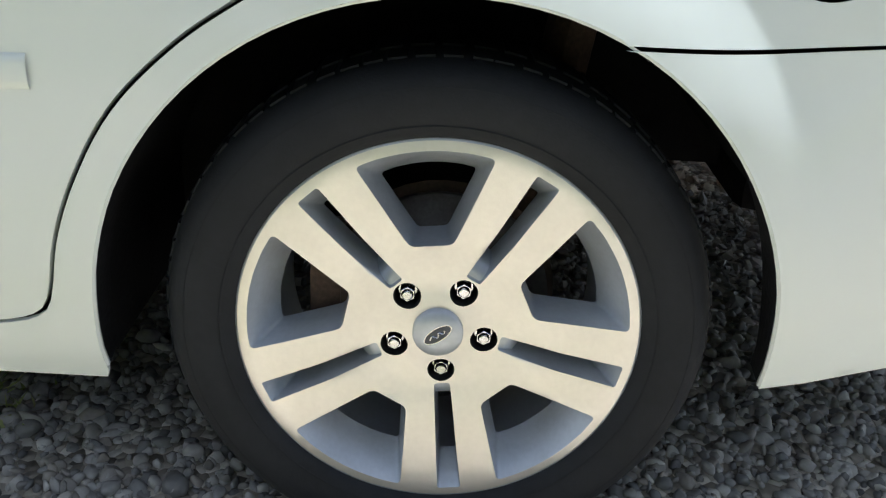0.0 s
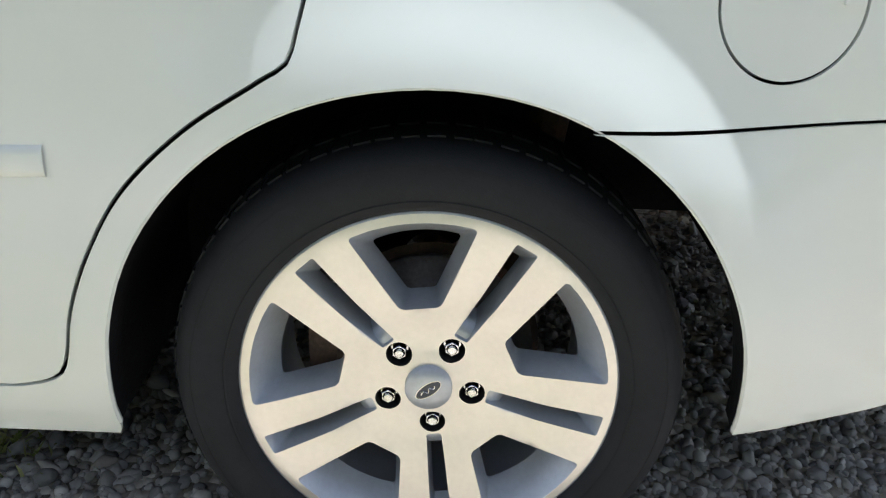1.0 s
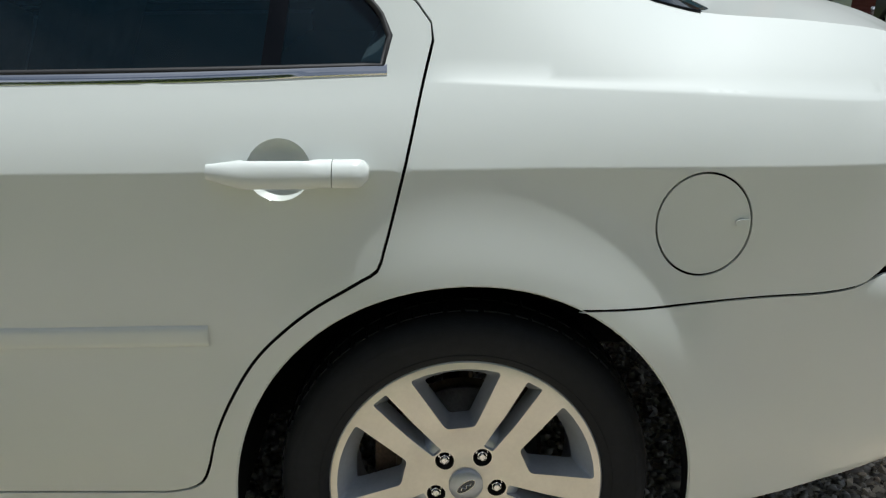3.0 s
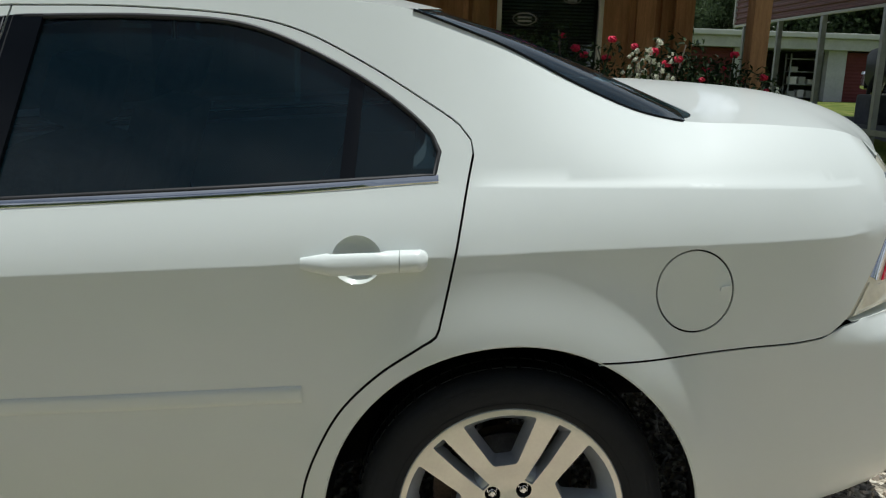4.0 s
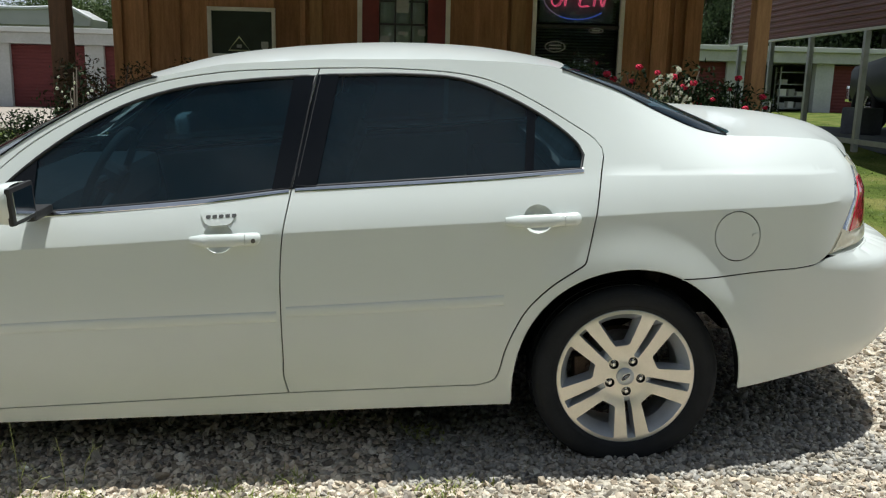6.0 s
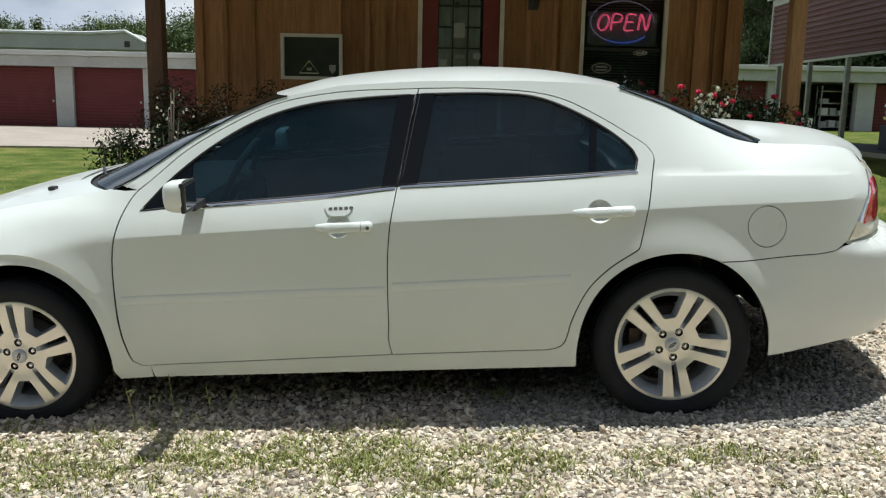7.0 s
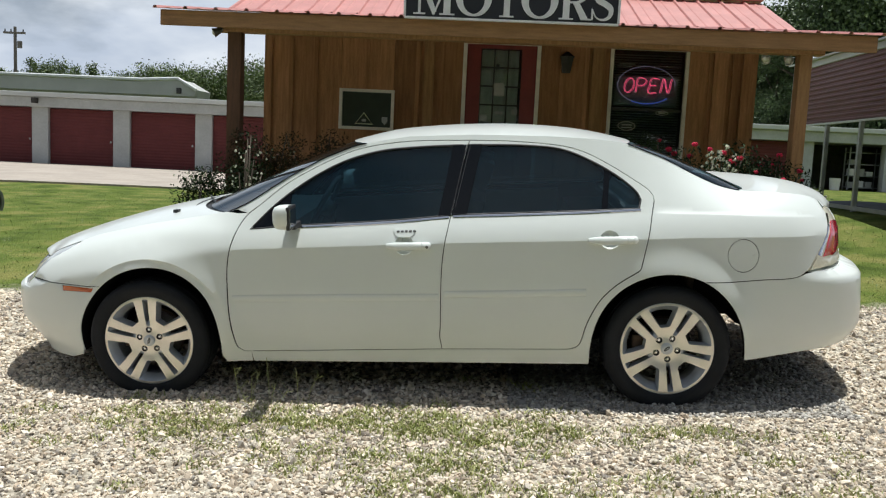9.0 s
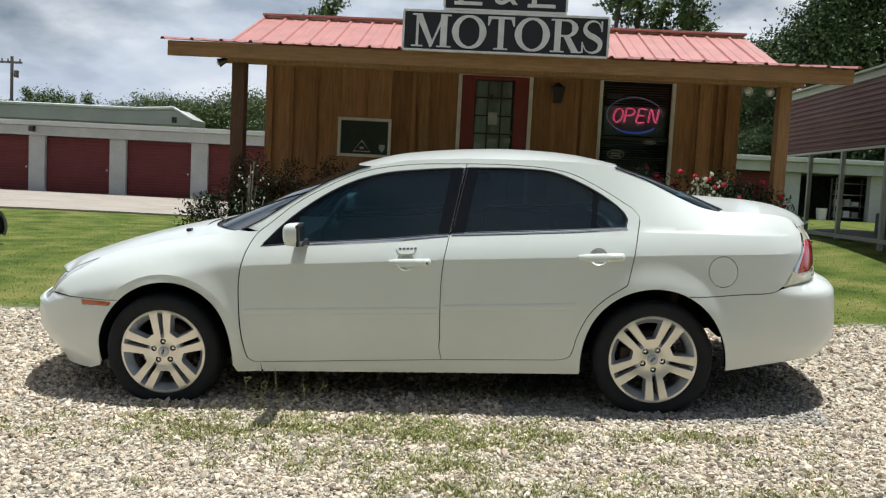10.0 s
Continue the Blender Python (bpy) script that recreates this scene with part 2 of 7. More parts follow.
def revolve(profile, sides=64, axis="y"):
    """Turns a line of (radius, along) round the axis: (verts, faces)."""
    vs, fs, n = [], [], len(profile)
    for k in range(sides):
        c, s = math.cos(2 * math.pi * k / sides), math.sin(2 * math.pi * k / sides)
        for r, a in profile:
            vs.append((r * c, a, r * s) if axis == "y" else (r * c, r * s, a))
    for k in range(sides):
        j = (k + 1) % sides
        for i in range(n - 1):
            fs.append((k * n + i, k * n + i + 1, j * n + i + 1, j * n + i))
    return vs, fs


def smoothstep(x, a, b):
    t = min(1.0, max(0.0, (x - a) / (b - a)))
    return t * t * (3 - 2 * t)


def filled(outline, holes=(), step=0.03, lines=()):
    """A flat outline with holes, filled with an even net of triangles: 2D points, triangles, and the loops of its rim."""
    from mathutils.geometry import delaunay_2d_cdt
    pts, edges, loops = [], [], []
    for loop in (outline, *holes):
        k = len(pts)
        pts += [Vector(p[:2]) for p in loop]
        edges += [(k + i, k + (i + 1) % len(loop)) for i in range(len(loop))]
        loops.append(list(range(k, k + len(loop))))
    loops_n = len(pts)
    xs, ys = [p.x for p in pts], [p.y for p in pts]
    def inside(x, y, loop):
        hit = False
        for i in range(len(loop)):
            (x0, y0), (x1, y1) = loop[i - 1][:2], loop[i][:2]
            if (y0 > y) != (y1 > y) and x < (x1 - x0) * (y - y0) / (y1 - y0) + x0:
                hit = not hit
        return hit
    rim = np.array([(p.x, p.y) for p in pts])
    for line in lines:
        last = None
        for p in line:
            ok = inside(p[0], p[1], outline) and not any(inside(p[0], p[1], h) for h in holes) and ((rim[:loops_n] - p[:2]) ** 2).sum(1).min() > 0.008 ** 2
            if ok:
                pts.append(Vector(p[:2]))
                if last is not None:
                    edges.append((last, len(pts) - 1))
            last = len(pts) - 1 if ok else None
    rim = np.array([(p.x, p.y) for p in pts])
    gx, j = np.arange(min(xs) + step / 2, max(xs), step), 0
    for gy in np.arange(min(ys) + step / 2, max(ys), step * 0.87):
        j += 1
        for x in gx + (j % 2) * step / 2:
            if inside(x, gy, outline) and not any(inside(x, gy, h) for h in holes):
                if ((rim - (x, gy)) ** 2).sum(1).min() > (0.4 * step) ** 2:
                    pts.append(Vector((x, gy)))
    v, e, faces, ov, oe, of = delaunay_2d_cdt(pts, edges, [], 0, 1e-6)
    keep = []
    for fc in faces:
        c = sum((v[i] for i in fc), Vector((0, 0))) / len(fc)
        if not any(inside(c.x, c.y, h) for h in holes) and inside(c.x, c.y, outline):
            a, b, d = (v[i] for i in fc[:3])
            keep.append(tuple(fc) if (b - a).cross(d - a) > 0 else tuple(fc)[::-1])
    return [(p.x, p.y) for p in v], keep

# ---------------------------------------------------------------- lie of the land
def land(x, y):
    """Height of the ground: the drive falls to the car's nose and to the camera, and levels out beyond."""
    z = 0.030 + 0.040 * 6.5 * math.tanh(x / 6.5) + 0.072 * 3.2 * math.tanh(y / 3.2)
    z += 0.27 * smoothstep(x, 1.8, 5.0) * smoothstep(y, 4.5, 9.0) - 0.12 * smoothstep(y, 12, 24) * smoothstep(x, 3, 8)
    return z + 0.19 * smoothstep(-x, 4, 13) * smoothstep(y, 8, 18)


def lawn_share(x, y):
    """0 on the gravel, 1 on the lawn."""
    edge_y = 2.25 + 0.12 * math.sin(1.7 * x) + 0.07 * math.sin(4.3 * x + 1)
    return smoothstep(y, edge_y - 0.18, edge_y + 0.18)


GRASSY = material("grass_blade", (0.10, 0.16, 0.03), rough=0.6, per="island", colours=((0.08, 0.125, 0.024), (0.12, 0.175, 0.035), (0.17, 0.21, 0.05), (0.24, 0.23, 0.09)))
WEED = material("weed_blade", (0.12, 0.16, 0.04), rough=0.65, per="island", colours=((0.17, 0.21, 0.045), (0.30, 0.33, 0.095), (0.44, 0.42, 0.19)))


def ground_material():
    """Gravel bed that turns to lawn behind the car, with a ragged seam."""
    mat = bpy.data.materials.new("gravel_and_lawn")
    mat.use_nodes = True
    n, l = mat.node_tree.nodes, mat.node_tree.links
    b = n["Principled BSDF"]
    b.inputs["Roughness"].default_value = 0.95
    b.inputs["Specular IOR Level"].default_value = 0.15
    co = n.new("ShaderNodeTexCoord")
    def noise_tex(size, detail=5):
        t = n.new("ShaderNodeTexNoise")
        t.inputs["Scale"].default_value = size
        t.inputs["Detail"].default_value = detail
        l.new(co.outputs["Object"], t.inputs["Vector"])
        return t
    def ramp(src, rows):
        r = n.new("ShaderNodeValToRGB")
        while len(r.color_ramp.elements) < len(rows):
            r.color_ramp.elements.new(0.5)
        for e, (p, c) in zip(r.color_ramp.elements, rows):
            e.position, e.color = p, (*c, 1)
        l.new(src, r.inputs["Fac"])
        return r
    vor = n.new("ShaderNodeTexVoronoi")
    vor.inputs["Scale"].default_value = 55
    l.new(co.outputs["Object"], vor.inputs["Vector"])
    sep = n.new("ShaderNodeSeparateColor")
    l.new(vor.outputs["Color"], sep.inputs["Color"])
    stones = ramp(sep.outputs["Red"], ((0.0, (0.12, 0.105, 0.085)), (0.3, (0.29, 0.255, 0.20)), (0.65, (0.46, 0.41, 0.33)), (1.0, (0.66, 0.61, 0.51))))
    green = ramp(noise_tex(1.6, 8).outputs["Fac"], ((0.32, (0.055, 0.085, 0.015)), (0.5, (0.108, 0.148, 0.029)), (0.66, (0.20, 0.20, 0.065))))
    blade = noise_tex(60, 4)
    gm = n.new("ShaderNodeMix")
    gm.data_type, gm.blend_type = "RGBA", "MULTIPLY"
    gm.inputs["Factor"].default_value = 0.7
    br = ramp(blade.outputs["Fac"], ((0.3, (0.45, 0.5, 0.4)), (0.65, (1.25, 1.2, 1.1))))
    l.new(green.outputs["Color"], gm.inputs["A"])
    l.new(br.outputs["Color"], gm.inputs["B"])
    xyz = n.new("ShaderNodeSeparateXYZ")
    l.new(co.outputs["Object"], xyz.inputs["Vector"])
    wob = n.new("ShaderNodeMath")
    wob.operation = "MULTIPLY_ADD"
    wob.inputs[1].default_value = 0.9
    l.new(noise_tex(2.2, 6).outputs["Fac"], wob.inputs[0])
    l.new(xyz.outputs["Y"], wob.inputs[2])
    mr = n.new("ShaderNodeMapRange")
    mr.inputs["From Min"].default_value, mr.inputs["From Max"].default_value = 2.55, 2.85
    l.new(wob.outputs["Value"], mr.inputs["Value"])
    # unseen grass added on the near side of the drive to darken bounced light
    back = n.new("ShaderNodeMapRange")
    back.inputs["From Min"].default_value, back.inputs["From Max"].default_value = -4.7, -3.7
    back.inputs["To Min"].default_value, back.inputs["To Max"].default_value = 1.0, 0.0
    l.new(wob.outputs["Value"], back.inputs["Value"])
    add = n.new("ShaderNodeMath")
    add.operation = "MAXIMUM"
    l.new(mr.outputs["Result"], add.inputs[0])
    l.new(back.outputs["Result"], add.inputs[1])
    mx = n.new("ShaderNodeMix")
    mx.data_type = "RGBA"
    l.new(add.outputs["Value"], mx.inputs["Factor"])
    l.new(stones.outputs["Color"], mx.inputs["A"])
    l.new(gm.outputs["Result"], mx.inputs["B"])
    l.new(mx.outputs["Result"], b.inputs["Base Color"])
    bp = n.new("ShaderNodeBump")
    bp.inputs["Strength"].default_value = 0.9
    bp.inputs["Distance"].default_value = 0.015
    l.new(vor.outputs["Distance"], bp.inputs["Height"])
    bp.invert = True
    l.new(bp.outputs["Normal"], b.inputs["Normal"])
    return mat


_xs = np.concatenate([-np.geomspace(900, 7, 30), np.linspace(-6.5, 6.5, 80), np.geomspace(7, 900, 30)])
_ys = np.concatenate([-np.geomspace(900, 6, 28), np.linspace(-5.5, 12, 100), np.geomspace(12.5, 1200, 36)])
_w = len(_xs)
tagged(part("ground", ([(x, y, land(x, y)) for y in _ys for x in _xs],
                       [(j * _w + i, j * _w + i + 1, (j + 1) * _w + i + 1, (j + 1) * _w + i) for j in range(len(_ys) - 1) for i in range(_w - 1)]), ground_material(), smooth=True),
       "pale pea-gravel drive running into a mown lawn", "ground", kind="structure")

# ---------------------------------------------------------------- the white saloon
# Its own axes: x to the tail, y to the far side (middle at 0.87), z up from under the hubs; the drive slopes, so it stands pitched and leaning.
CAR_X = Vector((2.725, 0, 0.120)).normalized()
CAR_Z = Vector((-0.044, -0.072, 1.0))
CAR_Z = (CAR_Z - CAR_X * CAR_Z.dot(CAR_X)).normalized()
CAR_Y = CAR_Z.cross(CAR_X)
CAR_O = Vector((0, 0, 0.325)) - CAR_Z * 0.325
CAR_M = Matrix((CAR_X, CAR_Y, CAR_Z)).transposed().to_4x4()
CAR_M.translation = CAR_O
MID, BASE = 0.87, 2.728

_plan = np.array(spline([(-3.68, 0.87), (-3.66, 0.60), (-3.59, 0.36), (-3.46, 0.185), (-3.245, 0.075), (-2.95, 0.02), (-2.5, 0), (-1, 0),
                         (0.1, 0.003), (0.3, 0.014), (0.5, 0.031), (0.72, 0.072), (0.9, 0.140), (1.035, 0.265), (1.115, 0.50), (1.15, 0.87)], 0.02))
_arc = np.concatenate([[0], np.cumsum(np.hypot(*np.diff(_plan, axis=0).T))])
_arc = _arc - np.interp(-1.0, _plan[:len(_plan) * 3 // 4, 0], _arc[:len(_plan) * 3 // 4]) - 1.0
S_FRONT, S_REAR = float(_arc[0]), float(_arc[-1])
LOW = ((0.10, 0.06), (0.20, 0.004), (0.28, -0.014), (0.40, -0.027), (0.50, -0.028), (0.62, -0.020), (0.70, -0.011), (0.80, 0.002), (0.88, 0.012), (0.95, 0.020), (1.05, 0.032))
CREASE = ((-4.6, 0.500), (-3.6, 0.560), (-3.2, 0.640), (-2.8, 0.735), (-2.4, 0.808), (-2.2, 0.824), (-1.16, 0.863), (-0.5, 0.881), (0.1, 0.901), (0.4, 0.903), (0.7, 0.903), (2, 0.935))
BELT = ((-4.6, 0.560), (-3.6, 0.630), (-3.2, 0.730), (-2.8, 0.837), (-2.45, 0.904), (-2.15, 0.922), (-1.4, 0.969), (-0.9, 0.997), (-0.15, 1.022), (0.3, 1.012), (0.8, 0.994), (2, 0.985))
TOP_H = ((-4.6, 0.68), (-3.9, 0.70), (-3.6, 0.71), (-3.35, 0.785), (-3.1, 0.86), (-2.8, 0.922), (-2.5, 0.97), (-2.3, 1.005), (-2.2, 1.05), (-1.98, 1.19), (-1.8, 1.285), (-1.63, 1.35),
         (-1.36, 1.395), (-1.02, 1.405), (-0.6, 1.397), (-0.35, 1.382), (-0.2, 1.362), (0.0, 1.285), (0.16, 1.205), (0.32, 1.135), (0.42, 1.115), (0.6, 1.110), (0.75, 1.100), (0.86, 1.083), (0.93, 1.068), (1.05, 1.043), (1.2, 1.02), (1.4, 1.0), (2.0, 0.975))
TOP_D = ((-4.6, 0.06), (-3.9, 0.07), (-3.6, 0.10), (-3.35, 0.15), (-3.1, 0.19), (-2.8, 0.19), (-2.5, 0.17), (-2.3, 0.14), (-2.2, 0.14), (-1.98, 0.20), (-1.8, 0.25), (-1.63, 0.28),
         (-1.36, 0.30), (-1.02, 0.305), (-0.6, 0.30), (-0.35, 0.29), (-0.2, 0.285), (0.0, 0.28), (0.16, 0.275), (0.32, 0.27), (0.42, 0.25), (0.6, 0.22), (0.8, 0.17), (1.0, 0.115), (1.3, 0.07), (2.0, 0.06))


def smooth_table(rows, lo=-4.7, hi=2.2):
    """A softened reading of a table of control values."""
    xs = np.linspace(lo, hi, 1400)
    ys = np.interp(xs, *zip(*rows))
    k = np.hanning(29)
    ys = np.convolve(np.pad(ys, 14, mode="edge"), k / k.sum(), "valid")
    return lambda x: float(np.interp(x, xs, ys))


low_at = smooth_table(LOW, 0.0, 1.5)
crease_at, belt_at, top_h, top_d = smooth_table(CREASE), smooth_table(BELT), smooth_table(TOP_H), smooth_table(TOP_D)
ARCHES = ((-0.014, 0.325, 0.392), (-2.713, 0.327, 0.391))


def inset(s, h):
    """How far the side lies inside the plan line at (along, height)."""
    hc, hb = crease_at(s), belt_at(s)
    d = low_at(min(h, hc))
    if h > hc:
        d += (min(h, hb) - hc) * 0.40 + 1.5 * (min(h, hb) - hc) ** 2
        if s < -2.3:
            d += 0.25 * (min(h, hb) - hc) ** 2
        d += 0.005 * smoothstep(h, hb - 0.001, hb + 0.005) * smoothstep(s, -0.10, -0.02) * smoothstep(0.95 - s, 0.0, 0.25)
    if h > hb:
        ht, dt = top_h(s), top_d(s)
        x = min(1.15, (h - hb) / max(ht - hb, 0.02))
        k = smoothstep(s, -0.1, 0.3) + smoothstep(-s, 2.3, 2.6)
        m = 0.62 * k - 0.30 * smoothstep(s, -0.1, 0.3)
        d += (dt - d) * ((1 - m) * x + m * x ** 2.0)
    # swollen arches
    for cx, cz, r in ARCHES:
        q = math.hypot(s - cx, (h - cz))
        if h > cz - 0.3:
            side = smoothstep(h, cz - 0.25, cz + 0.15)
            fore = 0.12 if cx > -1 else 0.5
            d -= 0.030 * (fore + (1 - fore) * smoothstep(s - cx, -0.38, 0.0)) * math.exp(-((q - r + 0.01) / 0.11) ** 2) * side * (1 if h < hb else 0)
    if s < -2.2 and h > 0.40:
        q = math.hypot(s + 2.705, h - 0.327)
        d += 0.007 * (1 - smoothstep(q, 0.434, 0.442)) * smoothstep(h, 0.40, 0.62)
    # the tail above the bumper stands back from it
    d += 0.098 * smoothstep(s, 0.62, 1.15) * smoothstep(h, 0.683, 0.717)
    d += 0.045 * smoothstep(-s, 3.35, 3.65) * smoothstep(h, 0.560, 0.600)
    # bumpers tuck in below
    d += 0.10 * smoothstep(abs(s + 1.3), 1.75, 2.4) * smoothstep(0.42 - h, 0, 0.22)
    return d


def skin(s, h, out=0.0):
    """The place on the near side at (along, height), out metres proud of it."""
    i = np.searchsorted(_arc, s)
    i = min(max(int(i), 1), len(_arc) - 1)
    t = (s - _arc[i - 1]) / (_arc[i] - _arc[i - 1])
    p = _plan[i - 1] + (_plan[i] - _plan[i - 1]) * t
    g = np.array([np.interp(s + 0.04, _arc, _plan[:, k]) - np.interp(s - 0.04, _arc, _plan[:, k]) for k in (0, 1)])
    g = g / (np.hypot(*g) + 1e-9)
    d = inset(s, h) - out
    return Vector((p[0] - g[1] * d, p[1] + g[0] * d, h))


def skin_normal(s, h):
    e = 0.004
    n = (skin(s + e, h) - skin(s - e, h)).cross(skin(s, h + e) - skin(s, h - e))
    return n.normalized() if n.length else Vector((0, -1, 0))


def mirrored(verts, faces):
    return [Vector((v[0], 2 * MID - v[1], v[2])) for v in verts], [f[::-1] for f in faces]


def panel(outline, holes=(), step=0.03, out=0.0, lip=0.014, place=None, lines=()):
    """A body panel on the side: an outline in (along, height), with its edges folded inwards."""
    plain = place is None
    place = place or skin
    pts, tris = filled(outline, holes, step, lines)
    verts = [place(s, h, out) for s, h in pts]
    faces = list(tris)
    count = {}
    for fc in tris:
        for i in range(len(fc)):
            a, b = fc[i - 1], fc[i]
            count[(a, b)] = 1
    rim = [(a, b) for a, b in count if (b, a) not in count]
    inner = {}
    for a, b in rim:
        for k in (a, b):
            if k not in inner:
                inner[k] = len(verts)
                s, h = pts[k]
                verts.append(verts[k] - skin_normal(s, h) * lip if plain else place(s, h, out - lip))
    for a, b in rim:
        faces.append((b, a, inner[a], inner[b]))
    return verts, faces


def shaded(ob, angle=40.0):
    """Smooth faces with sharp folds."""
    me = ob.data
    bm = bmesh.new()
    bm.from_mesh(me)
    for f in bm.faces:
        f.smooth = True
    for e in bm.edges:
        if len(e.link_faces) == 2 and e.calc_face_angle(0) > radians(angle):
            e.smooth = False
    bm.to_mesh(me)
    bm.free()
    return ob


def both(name, data, mat, parent, label="", angle=40.0):
    """A part on the near side and its mirror image on the far side."""
    a = shaded(part(name, data, mat, parent, label), angle)
    shaded(part(name, mirrored(*data), mat, parent, label), angle)
    return a


# radius of each wheel opening by angle from the tail side
ARCH_R = (((-12, 0.420), (-8, 0.412), (0, 0.400), (20, 0.396), (45, 0.401), (66, 0.405), (90, 0.399), (120, 0.392), (150, 0.385), (170, 0.381), (180, 0.384), (193, 0.395)),
          ((-12, 0.398), (0, 0.388), (20, 0.396), (45, 0.408), (70, 0.408), (90, 0.402), (120, 0.391), (140, 0.386), (170, 0.388), (190, 0.392)))


def arch_line(k, a0, a1, n=26, grow=0.0):
    cx, cz, _ = ARCHES[k]
    out = []
    for a in np.linspace(a0, a1, n):
        r = np.mean([np.interp(a + d, *zip(*ARCH_R[k])) for d in (-9, -5, 0, 5, 9)]) + grow
        out.append((cx + r * math.cos(radians(a)), cz + r * math.sin(radians(a))))
    return out


def shrink(loop, d):
    """Moves a closed line inwards by d."""
    n, out = len(loop), []
    area = sum(loop[i - 1][0] * loop[i][1] - loop[i][0] * loop[i - 1][1] for i in range(n))
    sg = 1 if area > 0 else -1
    for i in range(n):
        p, a, b = np.array(loop[i]), np.array(loop[i - 1]), np.array(loop[(i + 1) % n])
        def nrm(t):
            t = t / (np.hypot(*t) + 1e-9)
            return np.array([-t[1], t[0]])
        m = nrm(p - a) + nrm(b - p)
        m = m / (np.hypot(*m) + 1e-9)
        c = max(0.45, float(m @ nrm(p - a)))
        out.append(tuple(p + m * sg * d / c))
    return out


GAP = 0.0022
CREASES = [[(s, crease_at(s) + d) for s in np.linspace(-2.35, 0.75, 110)] for d in (-0.003, 0.0, 0.003)] + [[(s, belt_at(s) + d) for s in np.linspace(-0.07, 0.78, 34)] for d in (-0.005, 0.0, 0.006)]
TOPLINE = [(-2.136, 1.039), (-1.992, 1.152), (-1.812, 1.251), (-1.626, 1.327), (-1.371, 1.368), (-1.028, 1.376)]
B_SEAM = [(-1.028, 1.376), (-1.087, 1.136), (-1.118, 1.003), (-1.131, 0.944), (-1.148, 0.862), (-1.162, 0.740), (-1.167, 0.585), (-1.169, 0.428), (-1.172, 0.380), (-1.159, 0.309)]
b_line = spline(B_SEAM)
front_edge = spline([(-2.150, 0.283), (-2.204, 0.283), (-2.236, 0.304), (-2.256, 0.380), (-2.270, 0.477), (-2.279, 0.594), (-2.282, 0.730), (-2.269, 0.824), (-2.242, 0.913), (-2.199, 0.987), (-2.136, 1.039)])
F_DOOR = spline(TOPLINE)[:-1] + b_line[:-1] + [(x, 0.31 - 0.027 * (x + 1.159) / (-0.988)) for x in np.linspace(-1.159, -2.12, 30)] + front_edge[:-1]
R_TOP = spline([(-1.028, 1.376), (-0.794, 1.371), (-0.541, 1.348), (-0.425, 1.318), (-0.292, 1.253), (-0.174, 1.182), (-0.097, 1.130), (-0.074, 1.101), (-0.072, 1.077)])
R_BACK = spline([(-0.072, 1.077), (-0.088, 1.014), (-0.116, 0.888), (-0.144, 0.774), (-0.155, 0.741), (-0.180, 0.724)], 0.015) [:-1] + \
    spline([(-0.180, 0.724), (-0.271, 0.663), (-0.347, 0.589), (-0.393, 0.513), (-0.424, 0.439), (-0.440, 0.377), (-0.455, 0.343), (-0.482, 0.327), (-0.520, 0.319)], 0.015)
R_DOOR = R_TOP[:-1] + R_BACK[:-1] + [(x, 0.319 - 0.009 * (x + 0.52) / (-0.632)) for x in np.linspace(-0.52, -1.14, 22)] + b_line[::-1][:-1]
F_GLASS = spline([(-2.170, 0.922), (-2.044, 1.047), (-1.868, 1.175), (-1.686, 1.267), (-1.497, 1.319), (-1.273, 1.341), (-1.050, 1.351)])[:-1] + \
    spline([(-1.043, 1.349), (-1.118, 1.007)], 0.03)[:-1] + spline([(-1.122, 0.998), (-1.414, 0.971), (-1.945, 0.940), (-2.165, 0.922)], 0.03)[:-1]
R_GLASS = spline([(-1.020, 1.352), (-0.731, 1.349), (-0.542, 1.330), (-0.386, 1.270), (-0.234, 1.181), (-0.154, 1.110), (-0.141, 1.080), (-0.147, 1.041)])[:-1] + \
    spline([(-0.151, 1.037), (-0.487, 1.022), (-1.100, 1.000)], 0.03)[:-1] + spline([(-1.104, 1.005), (-1.024, 1.348)], 0.03)[:-1]
SIDE_TOP = [(s, top_h(s)) for s in np.linspace(-2.27, 0.955, 110)]
Q_SEAM = spline([(0.163, 0.6855), (0.296, 0.684), (0.48, 0.692), (0.60, 0.695), (0.665, 0.706), (0.715, 0.737)])
LAMP_EDGE = spline([(0.715, 0.737), (0.772, 0.808), (0.838, 0.892), (0.905, 0.970), (0.945, 1.020)])
FUEL = [(0.365 + 0.079 * math.cos(a), 0.812 + 0.082 * math.sin(a)) for a in np.linspace(0, 2 * math.pi, 48, endpoint=False)]

R_CUP, F_CUP = ((-0.307, 0.889), 0.050, 0.046), ((-1.357, 0.853), 0.050, 0.048)


def cup_loop(cup, n=40):
    (x, z), w, h = cup
    return [(x + w * math.cos(2 * math.pi * i / n), z + h * math.sin(2 * math.pi * i / n)) for i in range(n)]


car = thing("saloon_car", "cream-white four-door saloon with alloy wheels, parked on the gravel drive", "car", CAR_M)

